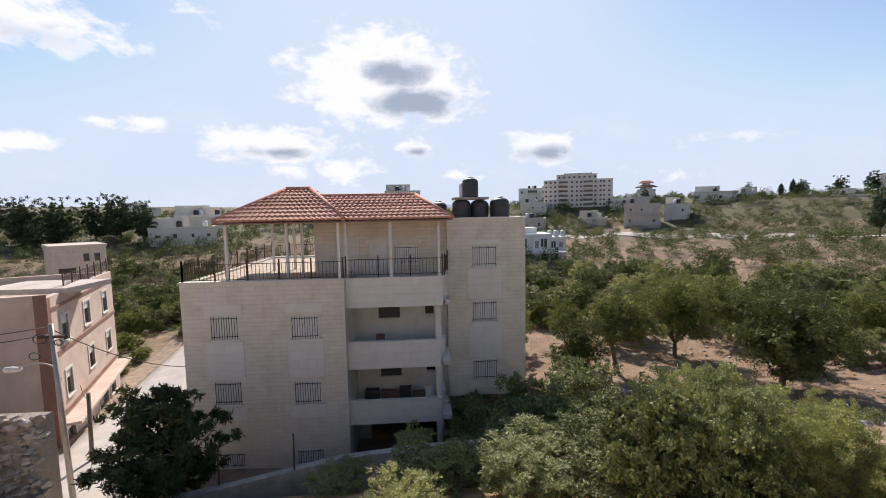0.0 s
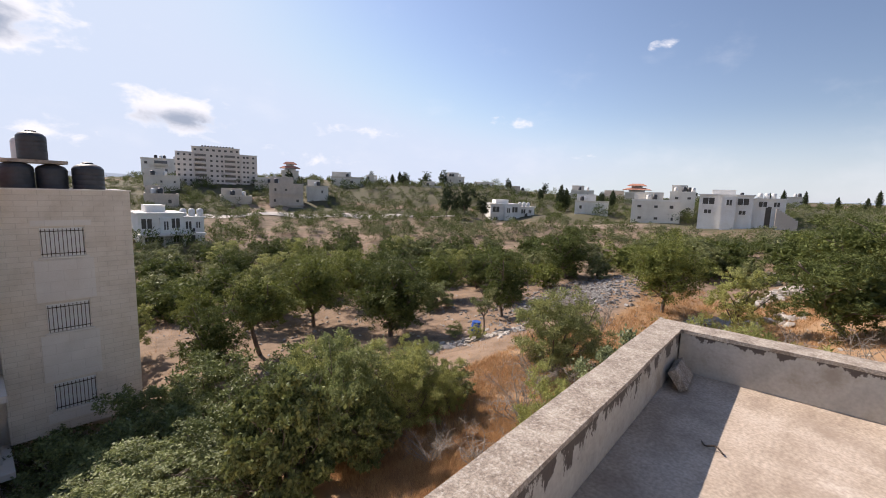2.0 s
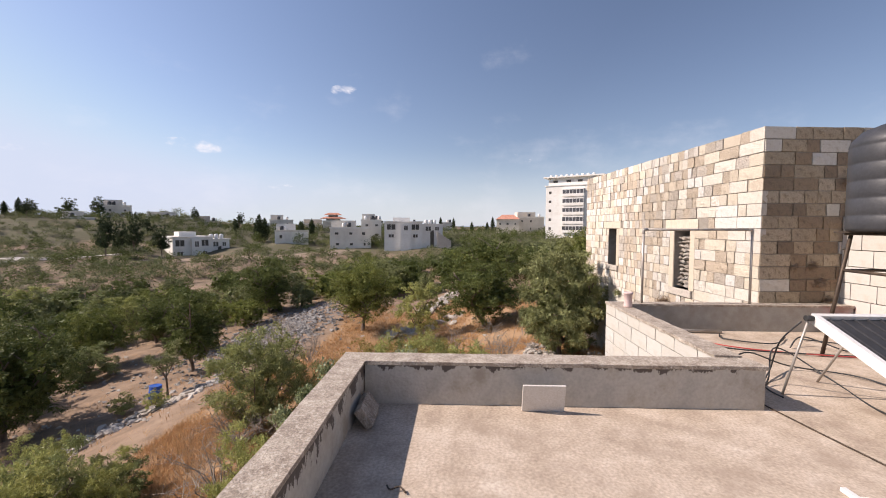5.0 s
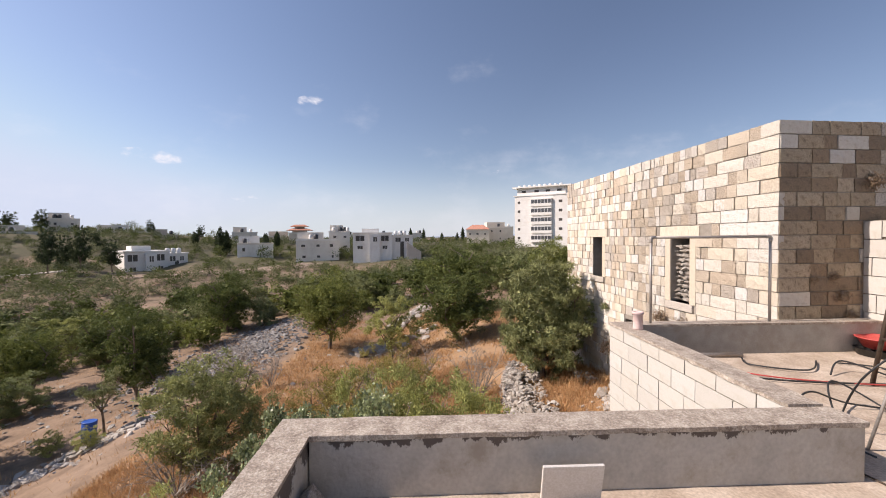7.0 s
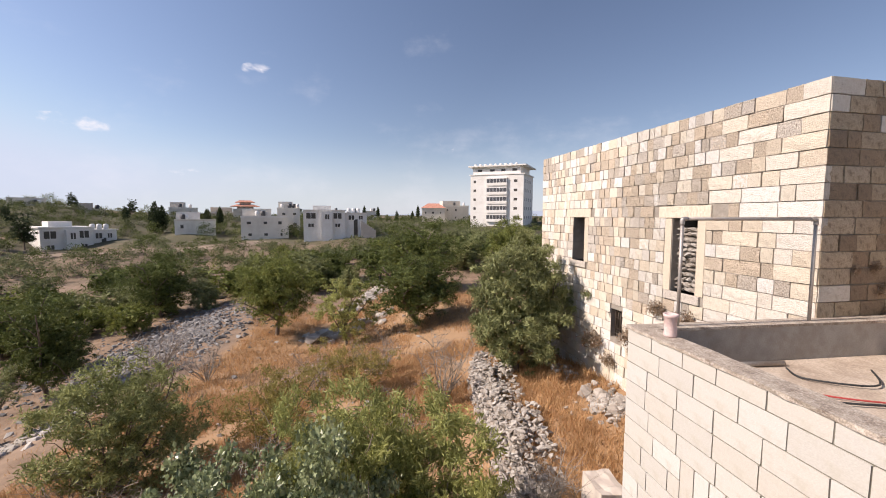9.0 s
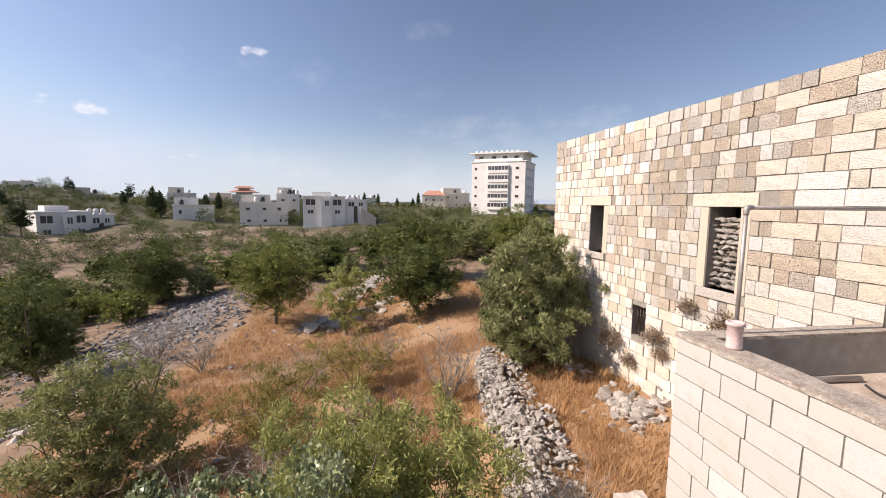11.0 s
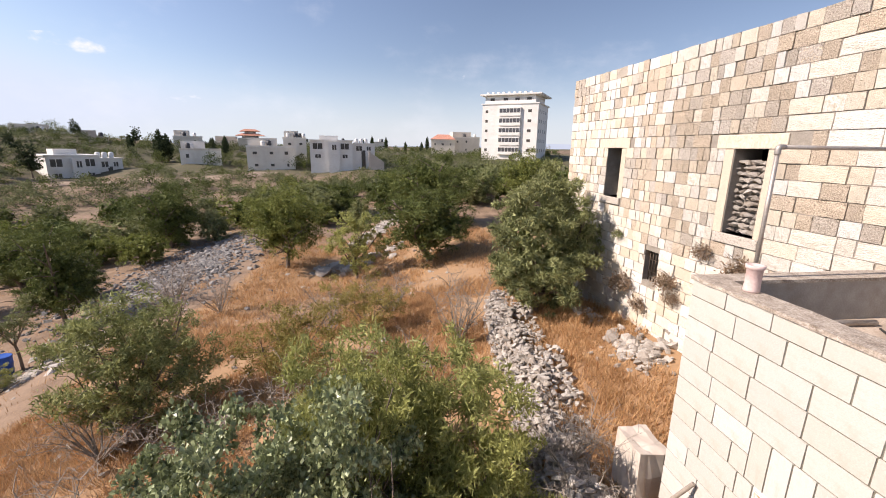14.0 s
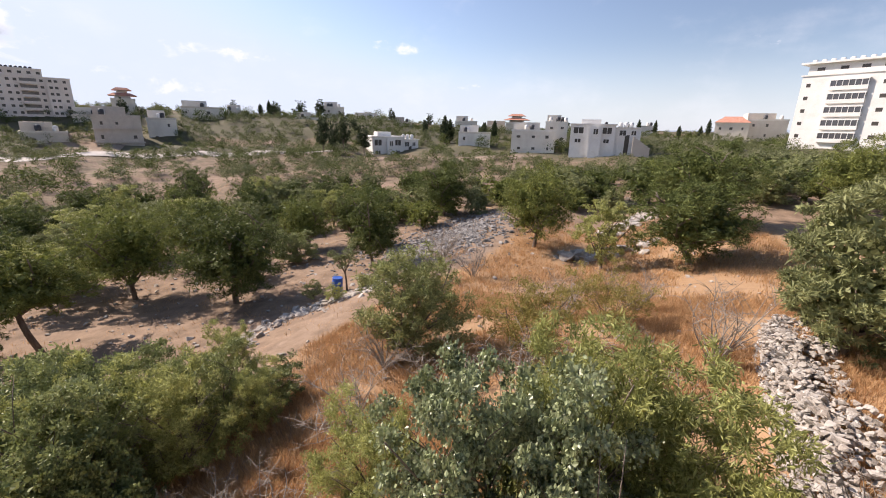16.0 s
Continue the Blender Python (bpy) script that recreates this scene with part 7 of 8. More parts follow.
def villa(x, y, top, w, d, label, turn, seed):
    """A white flat-roofed villa: a long body on a basement, a projecting stair block, a set-back roof room and a low side wing."""
    ob = thing("villa", label, "house", "houses of the town", at=Matrix.Translation((x, y, top)) @ Matrix.Rotation(-math.atan2(x - 3, y - 1) + radians(turn), 4, "Z"))
    base = float(ground_z(x, y)) - 1.5 - top
    part("wall", boxes((-w / 2, w * 0.22, 0, d, base, -0.25)), M_VILLA, ob)
    part("wing", boxes((w * 0.22, w * 0.62, 1.2, d - 0.5, base, -0.9)), M_VILLA, ob, "lower side wing")
    part("stair_block", boxes((-w * 0.18, 0.0, -1.1, 0, base, -0.7)), M_VILLA, ob, "projecting entrance block")
    part("roof_room", boxes((-w * 0.34, -w * 0.02, 2.0, 5.5, -0.25, 1.1)), M_VILLA, ob, "set-back roof room")
    part("roof", boxes((-w / 2 - 0.3, w * 0.22 + 0.3, -0.3, d + 0.3, -0.25, 0.0)), M_VILLA, ob, "flat overhanging roof slab")
    part("roof", boxes((w * 0.22 + 0.3, w * 0.62 + 0.25, 0.95, d - 0.2, -0.9, -0.7)), M_VILLA, ob)
    part("string_course", boxes((-w / 2 - 0.06, w * 0.22, -0.06, 0, -3.1, -2.9)), M_VILLA, ob)
    for u, s in ((-w * 0.37, w * 0.16), (w * 0.09, w * 0.14)):
        framed_window(ob, u, 0.0, -1.65, s, 1.5)
        framed_window(ob, u, 0.0, -4.2, s * 0.6, 0.9)
    framed_window(ob, -w * 0.09, -1.1, -1.9, w * 0.07, 1.3)
    framed_window(ob, w * 0.34, 1.2, -2.1, w * 0.1, 1.2)
    framed_window(ob, w * 0.51, 1.2, -2.1, w * 0.07, 1.0)
    part("door", boxes((w * 0.38, w * 0.45, 1.14, 1.2, base, -2.6)), M_SHUT, ob)
    for k in range(3):
        t = part("roof_tank", TANKW, None, ob)
        t.matrix_basis = pose(w * 0.30 + k * 1.25, 3.0, -0.7)
    return ob


villa(104.0, 64.6, -0.6, 12.0, 9.0, "white flat-roofed villa with porch among shrubs", 18, 1)
v2 = villa(121.6, 13.9, 3.6, 15.0, 10.0, "large white villa with outside stairs", 0, 2)
for k in range(8):
    part("step", boxes((7.5 + 0.5 * k, 8.0 + 0.5 * k, -1.5, 0, -9, -3.0 - 0.35 * k)), M_TOWN_GREY, v2, "grey outside step")
pil = villa(22.6, 75.8, -2.6, 8.2, 7.0, "white two-storey house with columned porch", 10, 3)
for k in range(4):
    part("column", boxes((-4 + 2.6 * k, -3.7 + 2.6 * k, -2.2, -1.9, -6.5, -3.4)), M_TOWN, pil)
part("porch_roof", boxes((-4.4, 4.4, -2.4, 0, -3.4, -3.1)), M_TOWN, pil)
old = thing("old_house", "small old stone house with an arched porch", "house", at=Matrix.Translation((-30.9, 41.0, -0.55)) @ Matrix.Rotation(radians(46), 4, "Z"))
part("wall", boxes((-1.9, 2.0, 0, 5.0, -12, -0.3)), M_TOWN_GREY, old)
part("coping", boxes((-2.0, 2.1, -0.1, 5.1, -0.3, -0.1)), M_TOWN_GREY, old)
# no real opening: the arch's shade is a dark panel on the wall
part("arch", boxes((-1.5, -0.3, -0.06, 0.0, -4.5, -2.2)), M_DARK, old, "flat dark panel painted as the shade of an arch")
for u in (0.5, 1.3):
    o = part("window", WIN, None, old)
    o.matrix_basis = pose(u, 0, -1.3) @ Matrix.Diagonal((0.5, 1, 0.7, 1))

# white car far off on the slope
car = thing("parked_car", "white car parked beyond the trees", "car", at=pose(92.0, -14.0, float(ground_z(92, -14)), 0, 0, 100))
part("body", boxes((-2.1, 2.1, -0.85, 0.85, 0.3, 0.95), bevel=0.15), M_WHITE, car)
part("cabin", boxes((-1.2, 1.0, -0.75, 0.75, 0.9, 1.45), bevel=0.2), M_GLASS, car)
for x in (-1.3, 1.3):
    for y in (-0.8, 0.8):
        part("wheel", tube(bmesh.new(), [(x, y - 0.1, 0.32), (x, y + 0.1, 0.32)], 0.32, 14), M_HOSE, car)

# ---- far trees and scrub ----
CYP = spire_model("cypress_tree", "tall dark cypress tree", 51, 8.0, 2.2, L_PINE, 2600, 0.34)
PINE = tree_model("pine_tree", "tall dark pine tree with dense crown", 53, 10.0, 6.0, 1.6, L_PINE, 3600, 0.5, 9, 0.55, 0.13, 0.22, low=0.0, fill=26, skirt=0.9, split=3, hollow=0.15, far=True)
for x, y, s, w in ((129.4, 61.8, 1.05, 1.6), (131.5, 61.0, 0.9, 1.5), (130.7, 139.8, 0.7, 1.0), (128.4, 142, 0.55, 1.0), (151, 81, 0.5, 0.8), (151, 57, 0.6, 0.8), (152.3, 53.5, 0.72, 0.9), (164.2, 6.9, 0.8, 0.8), (145.7, 50.9, 0.75, 1.0), (144.6, 54, 0.65, 0.8), (193.5, -15.8, 0.8, 0.9), (136.1, 72.5, 0.65, 0.9),
                   (196, 12, 0.7, 0.8), (188, 2, 0.7, 0.8), (186, -6, 0.6, 0.8), (180, 38, 0.6, 0.8), (138, 131, 0.6, 1.0), (88, 152, 0.5, 0.8), (160, 66, 0.5, 0.9), (176, -12, 0.6, 0.8)):
    stand(CYP, x, y, s, x, w)
for x, y, s, w in ((86.3, 73.6, 0.95, 0.75), (90.9, 71.1, 0.95, 0.7), (95.5, 68.3, 0.72, 0.8), (92.5, 75.5, 0.8, 0.7), (135.3, 128.3, 0.75, 1.0), (140, 122, 0.7, 0.9), (128, 133, 0.55, 0.8), (80.9, 145.2, 0.6, 0.6),
                   (-76, 86, 1.0, 1.1), (-73, 90, 1.05, 1.2), (-70, 87, 0.95, 1.1), (-67, 92, 1.05, 1.1), (-63, 92, 1.1, 1.2), (-60, 96, 0.95, 1.0), (-80, 90, 1.0, 1.2), (-84, 84, 0.95, 1.2), (-66, 98, 1.0, 1.2), (122, 128, 0.6, 0.6), (116, 142, 0.6, 0.6), (150, 95, 0.55, 0.6), (160, 84, 0.6, 0.7), (120, 90, 0.55, 0.7), (112, 96, 0.5, 0.6), (-57, 92, 0.8, 0.9), (-88, 92, 1.0, 1.3), (-71, 82, 0.6, 0.8)):
    stand(PINE, x, y, s, x, w)
FARSCRUB = [
    tree_model("olive_tree", "small olive tree on the far slope", 91, 3.2, 3.8, 0.5, L_FAR, 1500, 0.26, 5, 0.6, 0.17, 0.1, "tree", fill=11, skirt=0.1, split=0, far=True),
    tree_model("carob_tree", "small dark bush on the far slope", 93, 3.2, 4.0, 0.4, L_DARK, 480, 0.46, 5, 0.65, 0.17, 0.1, "tree", fill=11, skirt=0.1, split=0, far=True),
    tree_model("almond_tree", "small green tree on the far slope", 95, 3.2, 3.8, 0.4, L_FAR, 1500, 0.26, 5, 0.6, 0.17, 0.1, "tree", fill=11, skirt=0.1, split=0, far=True),
]
SCRUB = [
    tree_model("olive_tree", "rounded olive tree in the valley", 61, 3.4, 3.8, 0.6, L_OLIVE, 4600, 0.18, 7, 0.5, 0.15, 0.1, "tree", fill=18, skirt=0.1, split=3, far=True),
    tree_model("olive_tree", "broad green olive tree in the valley", 63, 2.9, 4.2, 0.4, L_MID, 4600, 0.18, 7, 0.5, 0.15, 0.1, "tree", fill=18, skirt=0.1, split=3, far=True),
    tree_model("carob_tree", "dark green bushy tree in the valley", 67, 3.6, 3.9, 0.5, L_DARK, 4600, 0.18, 7, 0.5, 0.15, 0.1, "tree", fill=18, skirt=0.1, split=3, far=True),
]
rnd = random.Random(77)
grid, spots, distant = {}, 0, []


def free_spot(x, y, gap):
    """True, and the spot taken, if no plant stands nearer than gap."""
    i, j = int(x // 4), int(y // 4)
    for a in (-1, 0, 1):
        for b in (-1, 0, 1):
            if any((x - p) ** 2 + (y - q) ** 2 < gap * gap for p, q in grid.get((i + a, j + b), ())):
                return False
    grid.setdefault((i, j), []).append((x, y))
    return True


SIGHT = [(104.0, 64.6, 9.5), (121.6, 13.9, 10.5), (122.4, 31.5, 8.5), (124.0, 49.4, 6.5), (63.3, 115.0, 7.0), (76.0, 119.1, 5.0)]


def open_slope(x, y):
    """True on the bare strips below the houses, where nothing tall grows."""
    for cx, cy, w in SIGHT:
        d = Vector((cx - 3, cy - 1)).normalized()
        ahead, side = (cx - x) * d.x + (cy - y) * d.y, abs((x - cx) * d.y - (y - cy) * d.x)
        if -3 < ahead < 17 and side < w + 1:
            return True
    return False


for _ in range(60000):
    if spots > 2900:
        break
    a, r = radians(rnd.uniform(-48, 112)), 30 + 175 * rnd.random() ** 0.75
    x, y = 3 + r * math.sin(a), 1 + r * math.cos(a)
    if x < 8 and y < 40 and x > -26:
        continue
    if abs(x + 16) < 14 and y < 62 and abs((y - 11.5) * 0.33 + x + 9.5) < 6:
        continue
    patch = math.sin(x * 0.09 + 1.1) + math.sin(y * 0.11 + x * 0.03) + 0.8 * math.sin((x + y) * 0.05)
    if patch < -0.35 and rnd.random() < 0.7:
        continue
    if r < 42 and a > 0.3:
        continue
    if r < 46 and (line_distance(np.array([x]), np.array([y]), TRACK)[0] < 5 or y < 14):
        continue
    if y < 12 and r < 70 and rnd.random() < 0.55:
        continue
    if open_slope(x, y) or (95 < r < 112 and rnd.random() < 0.6):
        continue
    if not free_spot(x, y, 1.9 + 0.005 * r):
        continue
    spots += 1
    s = rnd.uniform(0.6, 1.2) if r < 58 else rnd.uniform(0.45, 0.95)
    wide = s * rnd.uniform(0.95, 1.5)
    turn, k = rnd.uniform(0, 6.28), rnd.choice((0, 0, 1, 1, 2))
    if r < 72:
        stand((SCRUB if r < 58 else FARSCRUB)[k], x, y, s, turn, wide, 0.15)
    else:
        distant.append((k, Matrix.Translation((x, y, float(ground_z(x, y)) - 0.2)) @ Matrix.Rotation(turn, 4, "Z") @ Matrix.Diagonal((wide, wide, s, 1))))
# the scrubby slope behind the street
for _ in range(420):
    t, u = rnd.random(), rnd.uniform(-1, 1)
    x, y = -27.5 - 18 * t + u * (5 + 5 * t), 43 + 33 * t + u * 4
    if free_spot(x, y, 1.7) and math.hypot(x + 31, y - 43.5) > 6.5:
        s = rnd.uniform(0.45, 0.95)
        stand((SCRUB if t < 0.5 else FARSCRUB)[rnd.choice((0, 1, 1, 2))], x, y, s, rnd.uniform(0, 6.28), s * rnd.uniform(0.9, 1.3), 0.1)
for _ in range(160):
    x, y = rnd.uniform(-33, -24.5), rnd.uniform(35, 48)
    if x < -24.2 - (y - 35) * 0.25 and free_spot(x, y, 1.3) and math.hypot(x + 31, y - 43.5) > 5:
        s = rnd.uniform(0.3, 0.6)
        stand(SCRUB[rnd.choice((0, 1, 2))], x, y, s, rnd.uniform(0, 6.28), s * rnd.uniform(1.0, 1.4), 0.1)
# groves on the upper slope
for _ in range(420):
    a, r = radians(rnd.uniform(8, 80)), rnd.uniform(98, 175)
    x, y = 3 + r * math.sin(a), 1 + r * math.cos(a)
    if not open_slope(x, y) and math.hypot(x - 58, y - 118) > 9 and free_spot(x, y, 2.6):
        s = rnd.uniform(0.6, 1.2)
        distant.append((rnd.choice((0, 1, 1, 2)), Matrix.Translation((x, y, float(ground_z(x, y)) - 0.2)) @ Matrix.Rotation(rnd.uniform(0, 6), 4, "Z") @ Matrix.Diagonal((s * rnd.uniform(0.9, 1.4), s, s, 1))))
# dark garden trees round the far houses
for ob in [o for o in scene.objects if o.name.split(".")[0] in ("town_house", "villa", "apartment_block", "apartment_tower")]:
    c = ob.matrix_basis.translation
    d = Vector((c.x - 3, c.y - 1, 0)).normalized()
    for k in range(14):
        side, near = rnd.uniform(-12, 12), rnd.uniform(2, 9)
        if rnd.random() < 0.3:
            side, near = rnd.choice((-1, 1)) * rnd.uniform(8, 15), -rnd.uniform(0, 9)
        x, y = c.x - d.x * near - d.y * side, c.y - d.y * near + d.x * side
        if free_spot(x, y, 2.0) and not (near > 0 and open_slope(x, y)):
            s = rnd.uniform(0.7, 1.35)
            distant.append((1 if rnd.random() < 0.7 else 0, Matrix.Translation((x, y, float(ground_z(x, y)) - 0.2)) @ Matrix.Rotation(rnd.uniform(0, 6), 4, "Z") @ Matrix.Diagonal((s * rnd.uniform(0.8, 1.3), s, s * rnd.uniform(0.9, 1.3), 1))))
for k, (name, label, mat) in enumerate((("far_olive_grove", "olive grove covering the far slope", L_FAR), ("far_dark_woods", "dark bushes and garden trees on the far slope", L_DARK), ("far_green_scrub", "green scrub on the far slope", L_FAR))):
    shapes = []
    for j in range(4):
        cs, rs, g = [], [], random.Random(700 + 10 * k + j)
        for i in range(14):
            z, a = g.uniform(-0.7, 1), g.uniform(0, 6.28)
            h = math.sqrt(max(0.05, 1 - z * z)) * g.uniform(0.6, 1.0)
            cs.append((math.cos(a) * h * 1.5, math.sin(a) * h * 1.5, 1.35 + z * 1.25))
            rs.append((0.75, 0.75, 0.6))
        shapes.append(leaves(np.random.default_rng(70 + 4 * k + j), cs, rs, 430, 0.40, 0.7, 0.3, three=True))
    ms = [m for kind, m in distant if kind == k]
    tagged(new(name, joined(name, shapes, ms, mat)), label, "trees", kind="stuff")

# ---- dirt roads on the far side ----
def ribbon(name, label, mat, pts, width, lift=0.12):
    path = curve_points([(x, y, 0) for x, y in pts], 8)
    vs, fs = [], []
    for i, p in enumerate(path):
        d = (path[min(i + 1, len(path) - 1)] - path[max(i - 1, 0)]).normalized()
        for o in (-0.5, -0.2, 0.2, 0.5):
            q = p + Vector((d.y, -d.x, 0)) * o * width
            vs.append((q.x, q.y, float(ground_z(q.x, q.y)) + (lift if abs(o) < 0.4 else lift * 0.3)))
    for i in range(len(path) - 1):
        for k in range(3):
            fs.append((i * 4 + k, i * 4 + k + 1, i * 4 + k + 5, i * 4 + k + 4))
    return tagged(new(name, mesh_of(name, vs, fs, mat, True)), label, "road", kind="structure")


ribbon("road_far", "pale road along the far valley side", M_PALE, [(10, 118), (25, 113), (37.7, 108.3), (44, 102.7), (50, 98.8), (59.2, 97.8), (66, 94), (78, 87), (92, 74)], 5.0, 0.4)
ribbon("road_dirt", "dirt road climbing to the houses", M_EARTH, [(49.5, 100), (53, 108), (54, 116), (55, 124), (62, 128)], 6.0, 0.35)
ribbon("road_branch", "dirt branch road beside the framed house", M_EARTH, [(50, 100.5), (56.5, 108), (63, 117), (64, 124)], 4.0, 0.35)
ribbon("road_terrace", "pale dirt strip before the white villas", M_EARTH, [(112, 26), (101, 40), (93, 51), (86, 62), (78, 72)], 5.0, 0.3)

# ---- dry grass, brush and stones ----
def tufts(name, label, mat, xs, ys, height, blades, spread, seed, width=0.008):
    """Dry grass: many fine leaning blades at every spot, one joined mesh."""
    npr = np.random.default_rng(seed)
    n = len(xs) * blades
    x = np.repeat(xs, blades) + npr.normal(size=n) * spread
    y = np.repeat(ys, blades) + npr.normal(size=n) * spread
    h = np.repeat(height * (0.4 + 0.9 * npr.random(len(xs))), blades) * (0.5 + 0.7 * npr.random(n))
    a = npr.random(n) * 2 * math.pi
    lean = h * (0.2 + 0.9 * npr.random(n))
    w = width * (0.5 + npr.random(n))
    dx, dy = np.cos(a), np.sin(a)
    base = np.stack([x, y, ground_z(x, y) - 0.02], -1)
    side = np.stack([-dy * w, dx * w, np.zeros(n)], -1)
    tip = base + np.stack([dx * lean, dy * lean, h], -1)
    verts = np.stack([base - side, base + side, tip], 1).reshape(-1, 3)
    return tagged(new(name, mesh_of(name, verts, np.arange(n * 3).reshape(n, 3), mat)), label, "grass", kind="stuff")


npr = np.random.default_rng(9)
x, y = npr.uniform(8.0, 23, 15000), npr.uniform(-4.2, 12.0, 15000)
keep = (y + 0.06 * (x - 12) < 11.6) & (np.sin(x * 1.3 + np.sin(y * 1.1)) + np.sin(y * 1.6 + x * 0.4) > -1.5 + 1.3 * npr.random(15000)) & (line_distance(x, y, TRACK) > 0.8)
tufts("dry_grass", "dry orange-brown grass covering the slope", L_GRASS, x[keep], y[keep], 0.2, 24, 0.12, 3)
x, y = npr.uniform(7.0, 13, 5000), npr.uniform(3.0, 11.5, 5000)
tufts("dry_grass", "matted reddish dry grass below the parapet", L_GRASS, x, y, 0.17, 24, 0.14, 13)
x, y = npr.uniform(21, 44, 7000), npr.uniform(-6.0, 12.5, 7000)
keep = (np.sin(x * 0.7 + np.sin(y)) + np.sin(y * 0.9) > -1.3 + 1.2 * npr.random(7000)) & (line_distance(x, y, TRACK) > 0.9)
tufts("dry_grass", "dry orange grass on the lower slope", L_GRASS, x[keep], y[keep], 0.26, 12, 0.2, 4, 0.014)
x, y = npr.uniform(8, 34, 2600), npr.uniform(-0.5, 12, 2600)
keep = (np.sin(x * 0.45 + 2) + np.sin(y * 0.6 + x * 0.2) > 0.5) & (line_distance(x, y, TRACK) > 1.2)
tufts("dry_brush", "tangle of brown dead weeds and stalks", L_SEDGE, x[keep], y[keep], 0.42, 14, 0.14, 5, 0.006)
x, y = npr.uniform(8, 60, 4000), npr.uniform(12, 60, 4000)
tufts("dry_grass", "thin dry grass between the trees", L_GRASS, x, y, 0.2, 8, 0.25, 7, 0.012)

ROCK_ARR = [arrays_of(rock(300 + k, 0.7)) for k in range(7)]


def strewn(name, label, mat, spots, low, high, seed, bury=0.3):
    r = random.Random(seed)
    ms = []
    for x, y in spots:
        s = r.uniform(low, high) * (1 if r.random() < 0.85 else 1.7)
        ms.append(pose(x, y, float(ground_z(x, y)) + s * (0.35 - bury), r.uniform(-25, 25), r.uniform(-25, 25), r.uniform(0, 360)) @ Matrix.Diagonal((s * r.uniform(0.8, 1.4), s, s, 1)))
    return tagged(new(name, joined(name, ROCK_ARR, ms, mat)), label, "stones", kind="stuff")


def along(line2, n, width, r):
    out = []
    for _ in range(n):
        k = r.randrange(len(line2) - 1)
        t = r.random()
        (ax, ay), (bx, by) = line2[k], line2[k + 1]
        out.append((ax + (bx - ax) * t + r.gauss(0, width), ay + (by - ay) * t + r.gauss(0, width)))
    return out


rnd = random.Random(31)
strewn("field_stones", "white field stones along the terrace edge", M_ROCKS, along([(13.5, 15.6), (15.6, 16.2), (18.1, 16.5), (20.2, 15.4), (21.8, 14.0), (23.5, 13.6)], 520, 0.42, rnd), 0.12, 0.36, 1)
strewn("field_stones", "stones scattered under the trees", M_ROCKS, [(rnd.uniform(9, 34), rnd.uniform(13, 34)) for _ in range(500)], 0.06, 0.26, 2)
strewn("field_stones", "stones scattered in the dry grass", M_ROCKS, [(rnd.uniform(11, 36), rnd.uniform(-3, 12)) for _ in range(220)], 0.06, 0.22, 3)
strewn("field_stones", "broken stones at the foot of the annex wall", M_ROCKS, [(rnd.uniform(7.0, 10.4), -1.78 + 0.6 * rnd.random() ** 1.6) for _ in range(150)], 0.05, 0.17, 8)
strewn("grey_rubble", "heap of grey rubble beyond the track", M_GREYROCKS, [(rnd.gauss(36, 4.0), rnd.gauss(15.6, 2.2)) for _ in range(3600)], 0.09, 0.30, 4)
strewn("field_stones", "tumbled stone terrace walls on the far slope", M_ROCKS, along([(52, 2), (60, 8), (72, 10), (84, 14)], 500, 0.7, rnd) + along([(40, 4), (48, 1), (56, -6)], 300, 0.5, rnd) + along([(33.5, 5.5), (35.5, 3.0), (37, 1)], 80, 0.6, rnd), 0.25, 0.7, 5)
strewn("field_stones", "small heap of white stones below the stone house", M_ROCKS, [(rnd.gauss(12.9, 0.35), rnd.gauss(-3.55, 0.25)) for _ in range(190)] + along([(16.2, -3.4), (15.2, -3.55), (14.3, -3.5)], 40, 0.12, rnd), 0.06, 0.17, 6, 0.1)

# dry-stone wall that runs down from the annex
stone_wall = thing("dry_stone_wall", "tumbledown dry-stone wall of pale limestone", "wall")
SHAPES = [mesh_from("stone", rock(400 + k, 0.75), M_ROCK) for k in range(7)]
rnd = random.Random(41)


def wall_stone(low, high):
    """A place on the wall's leaning face, or on its broken top."""
    x = 8.9 + 9.3 * rnd.random() ** 1.15
    y = float(terrace_y(x))
    bottom, top = float(ground_z(x, y + 0.7)) - 0.1, float(ground_z(x, y - 0.6)) + 0.2 + 0.1 * math.sin(x * 2.1) + 0.06 * math.sin(x * 5.3)
    h = rnd.random()
    if rnd.random() < 0.28:
        y, z = y - rnd.random() ** 1.5 * (0.7 if x > 11 else 0.3), top - rnd.random() * 0.22
    else:
        y, z = y + 0.42 * (1 - h) + rnd.uniform(-0.1, 0.08), bottom + h * (top - bottom)
    s = rnd.uniform(low, high)
    return pose(x, y, z, rnd.uniform(-30, 30), rnd.uniform(-30, 30), rnd.uniform(0, 360)) @ Matrix.Diagonal((s * 1.3, s, s * 0.85, 1))


for k in range(290):
    part("stone", SHAPES[k % 7], None, stone_wall).matrix_basis = wall_stone(0.10, 0.20)
tagged(part("rubble_core", joined("rubble_core", ROCK_ARR, [wall_stone(0.06, 0.15) for _ in range(3600)], M_ROCKS), None, stone_wall, "small packing stones"), kind="stuff")
# rubble retaining wall beside the street
retain = thing("retaining_wall", "rubble stone retaining wall beside the street", "wall")
part("core", boxes((-22, -13.35, 16.1, 16.7, -11, -5.5)), M_MORTAR, retain)
ms = []
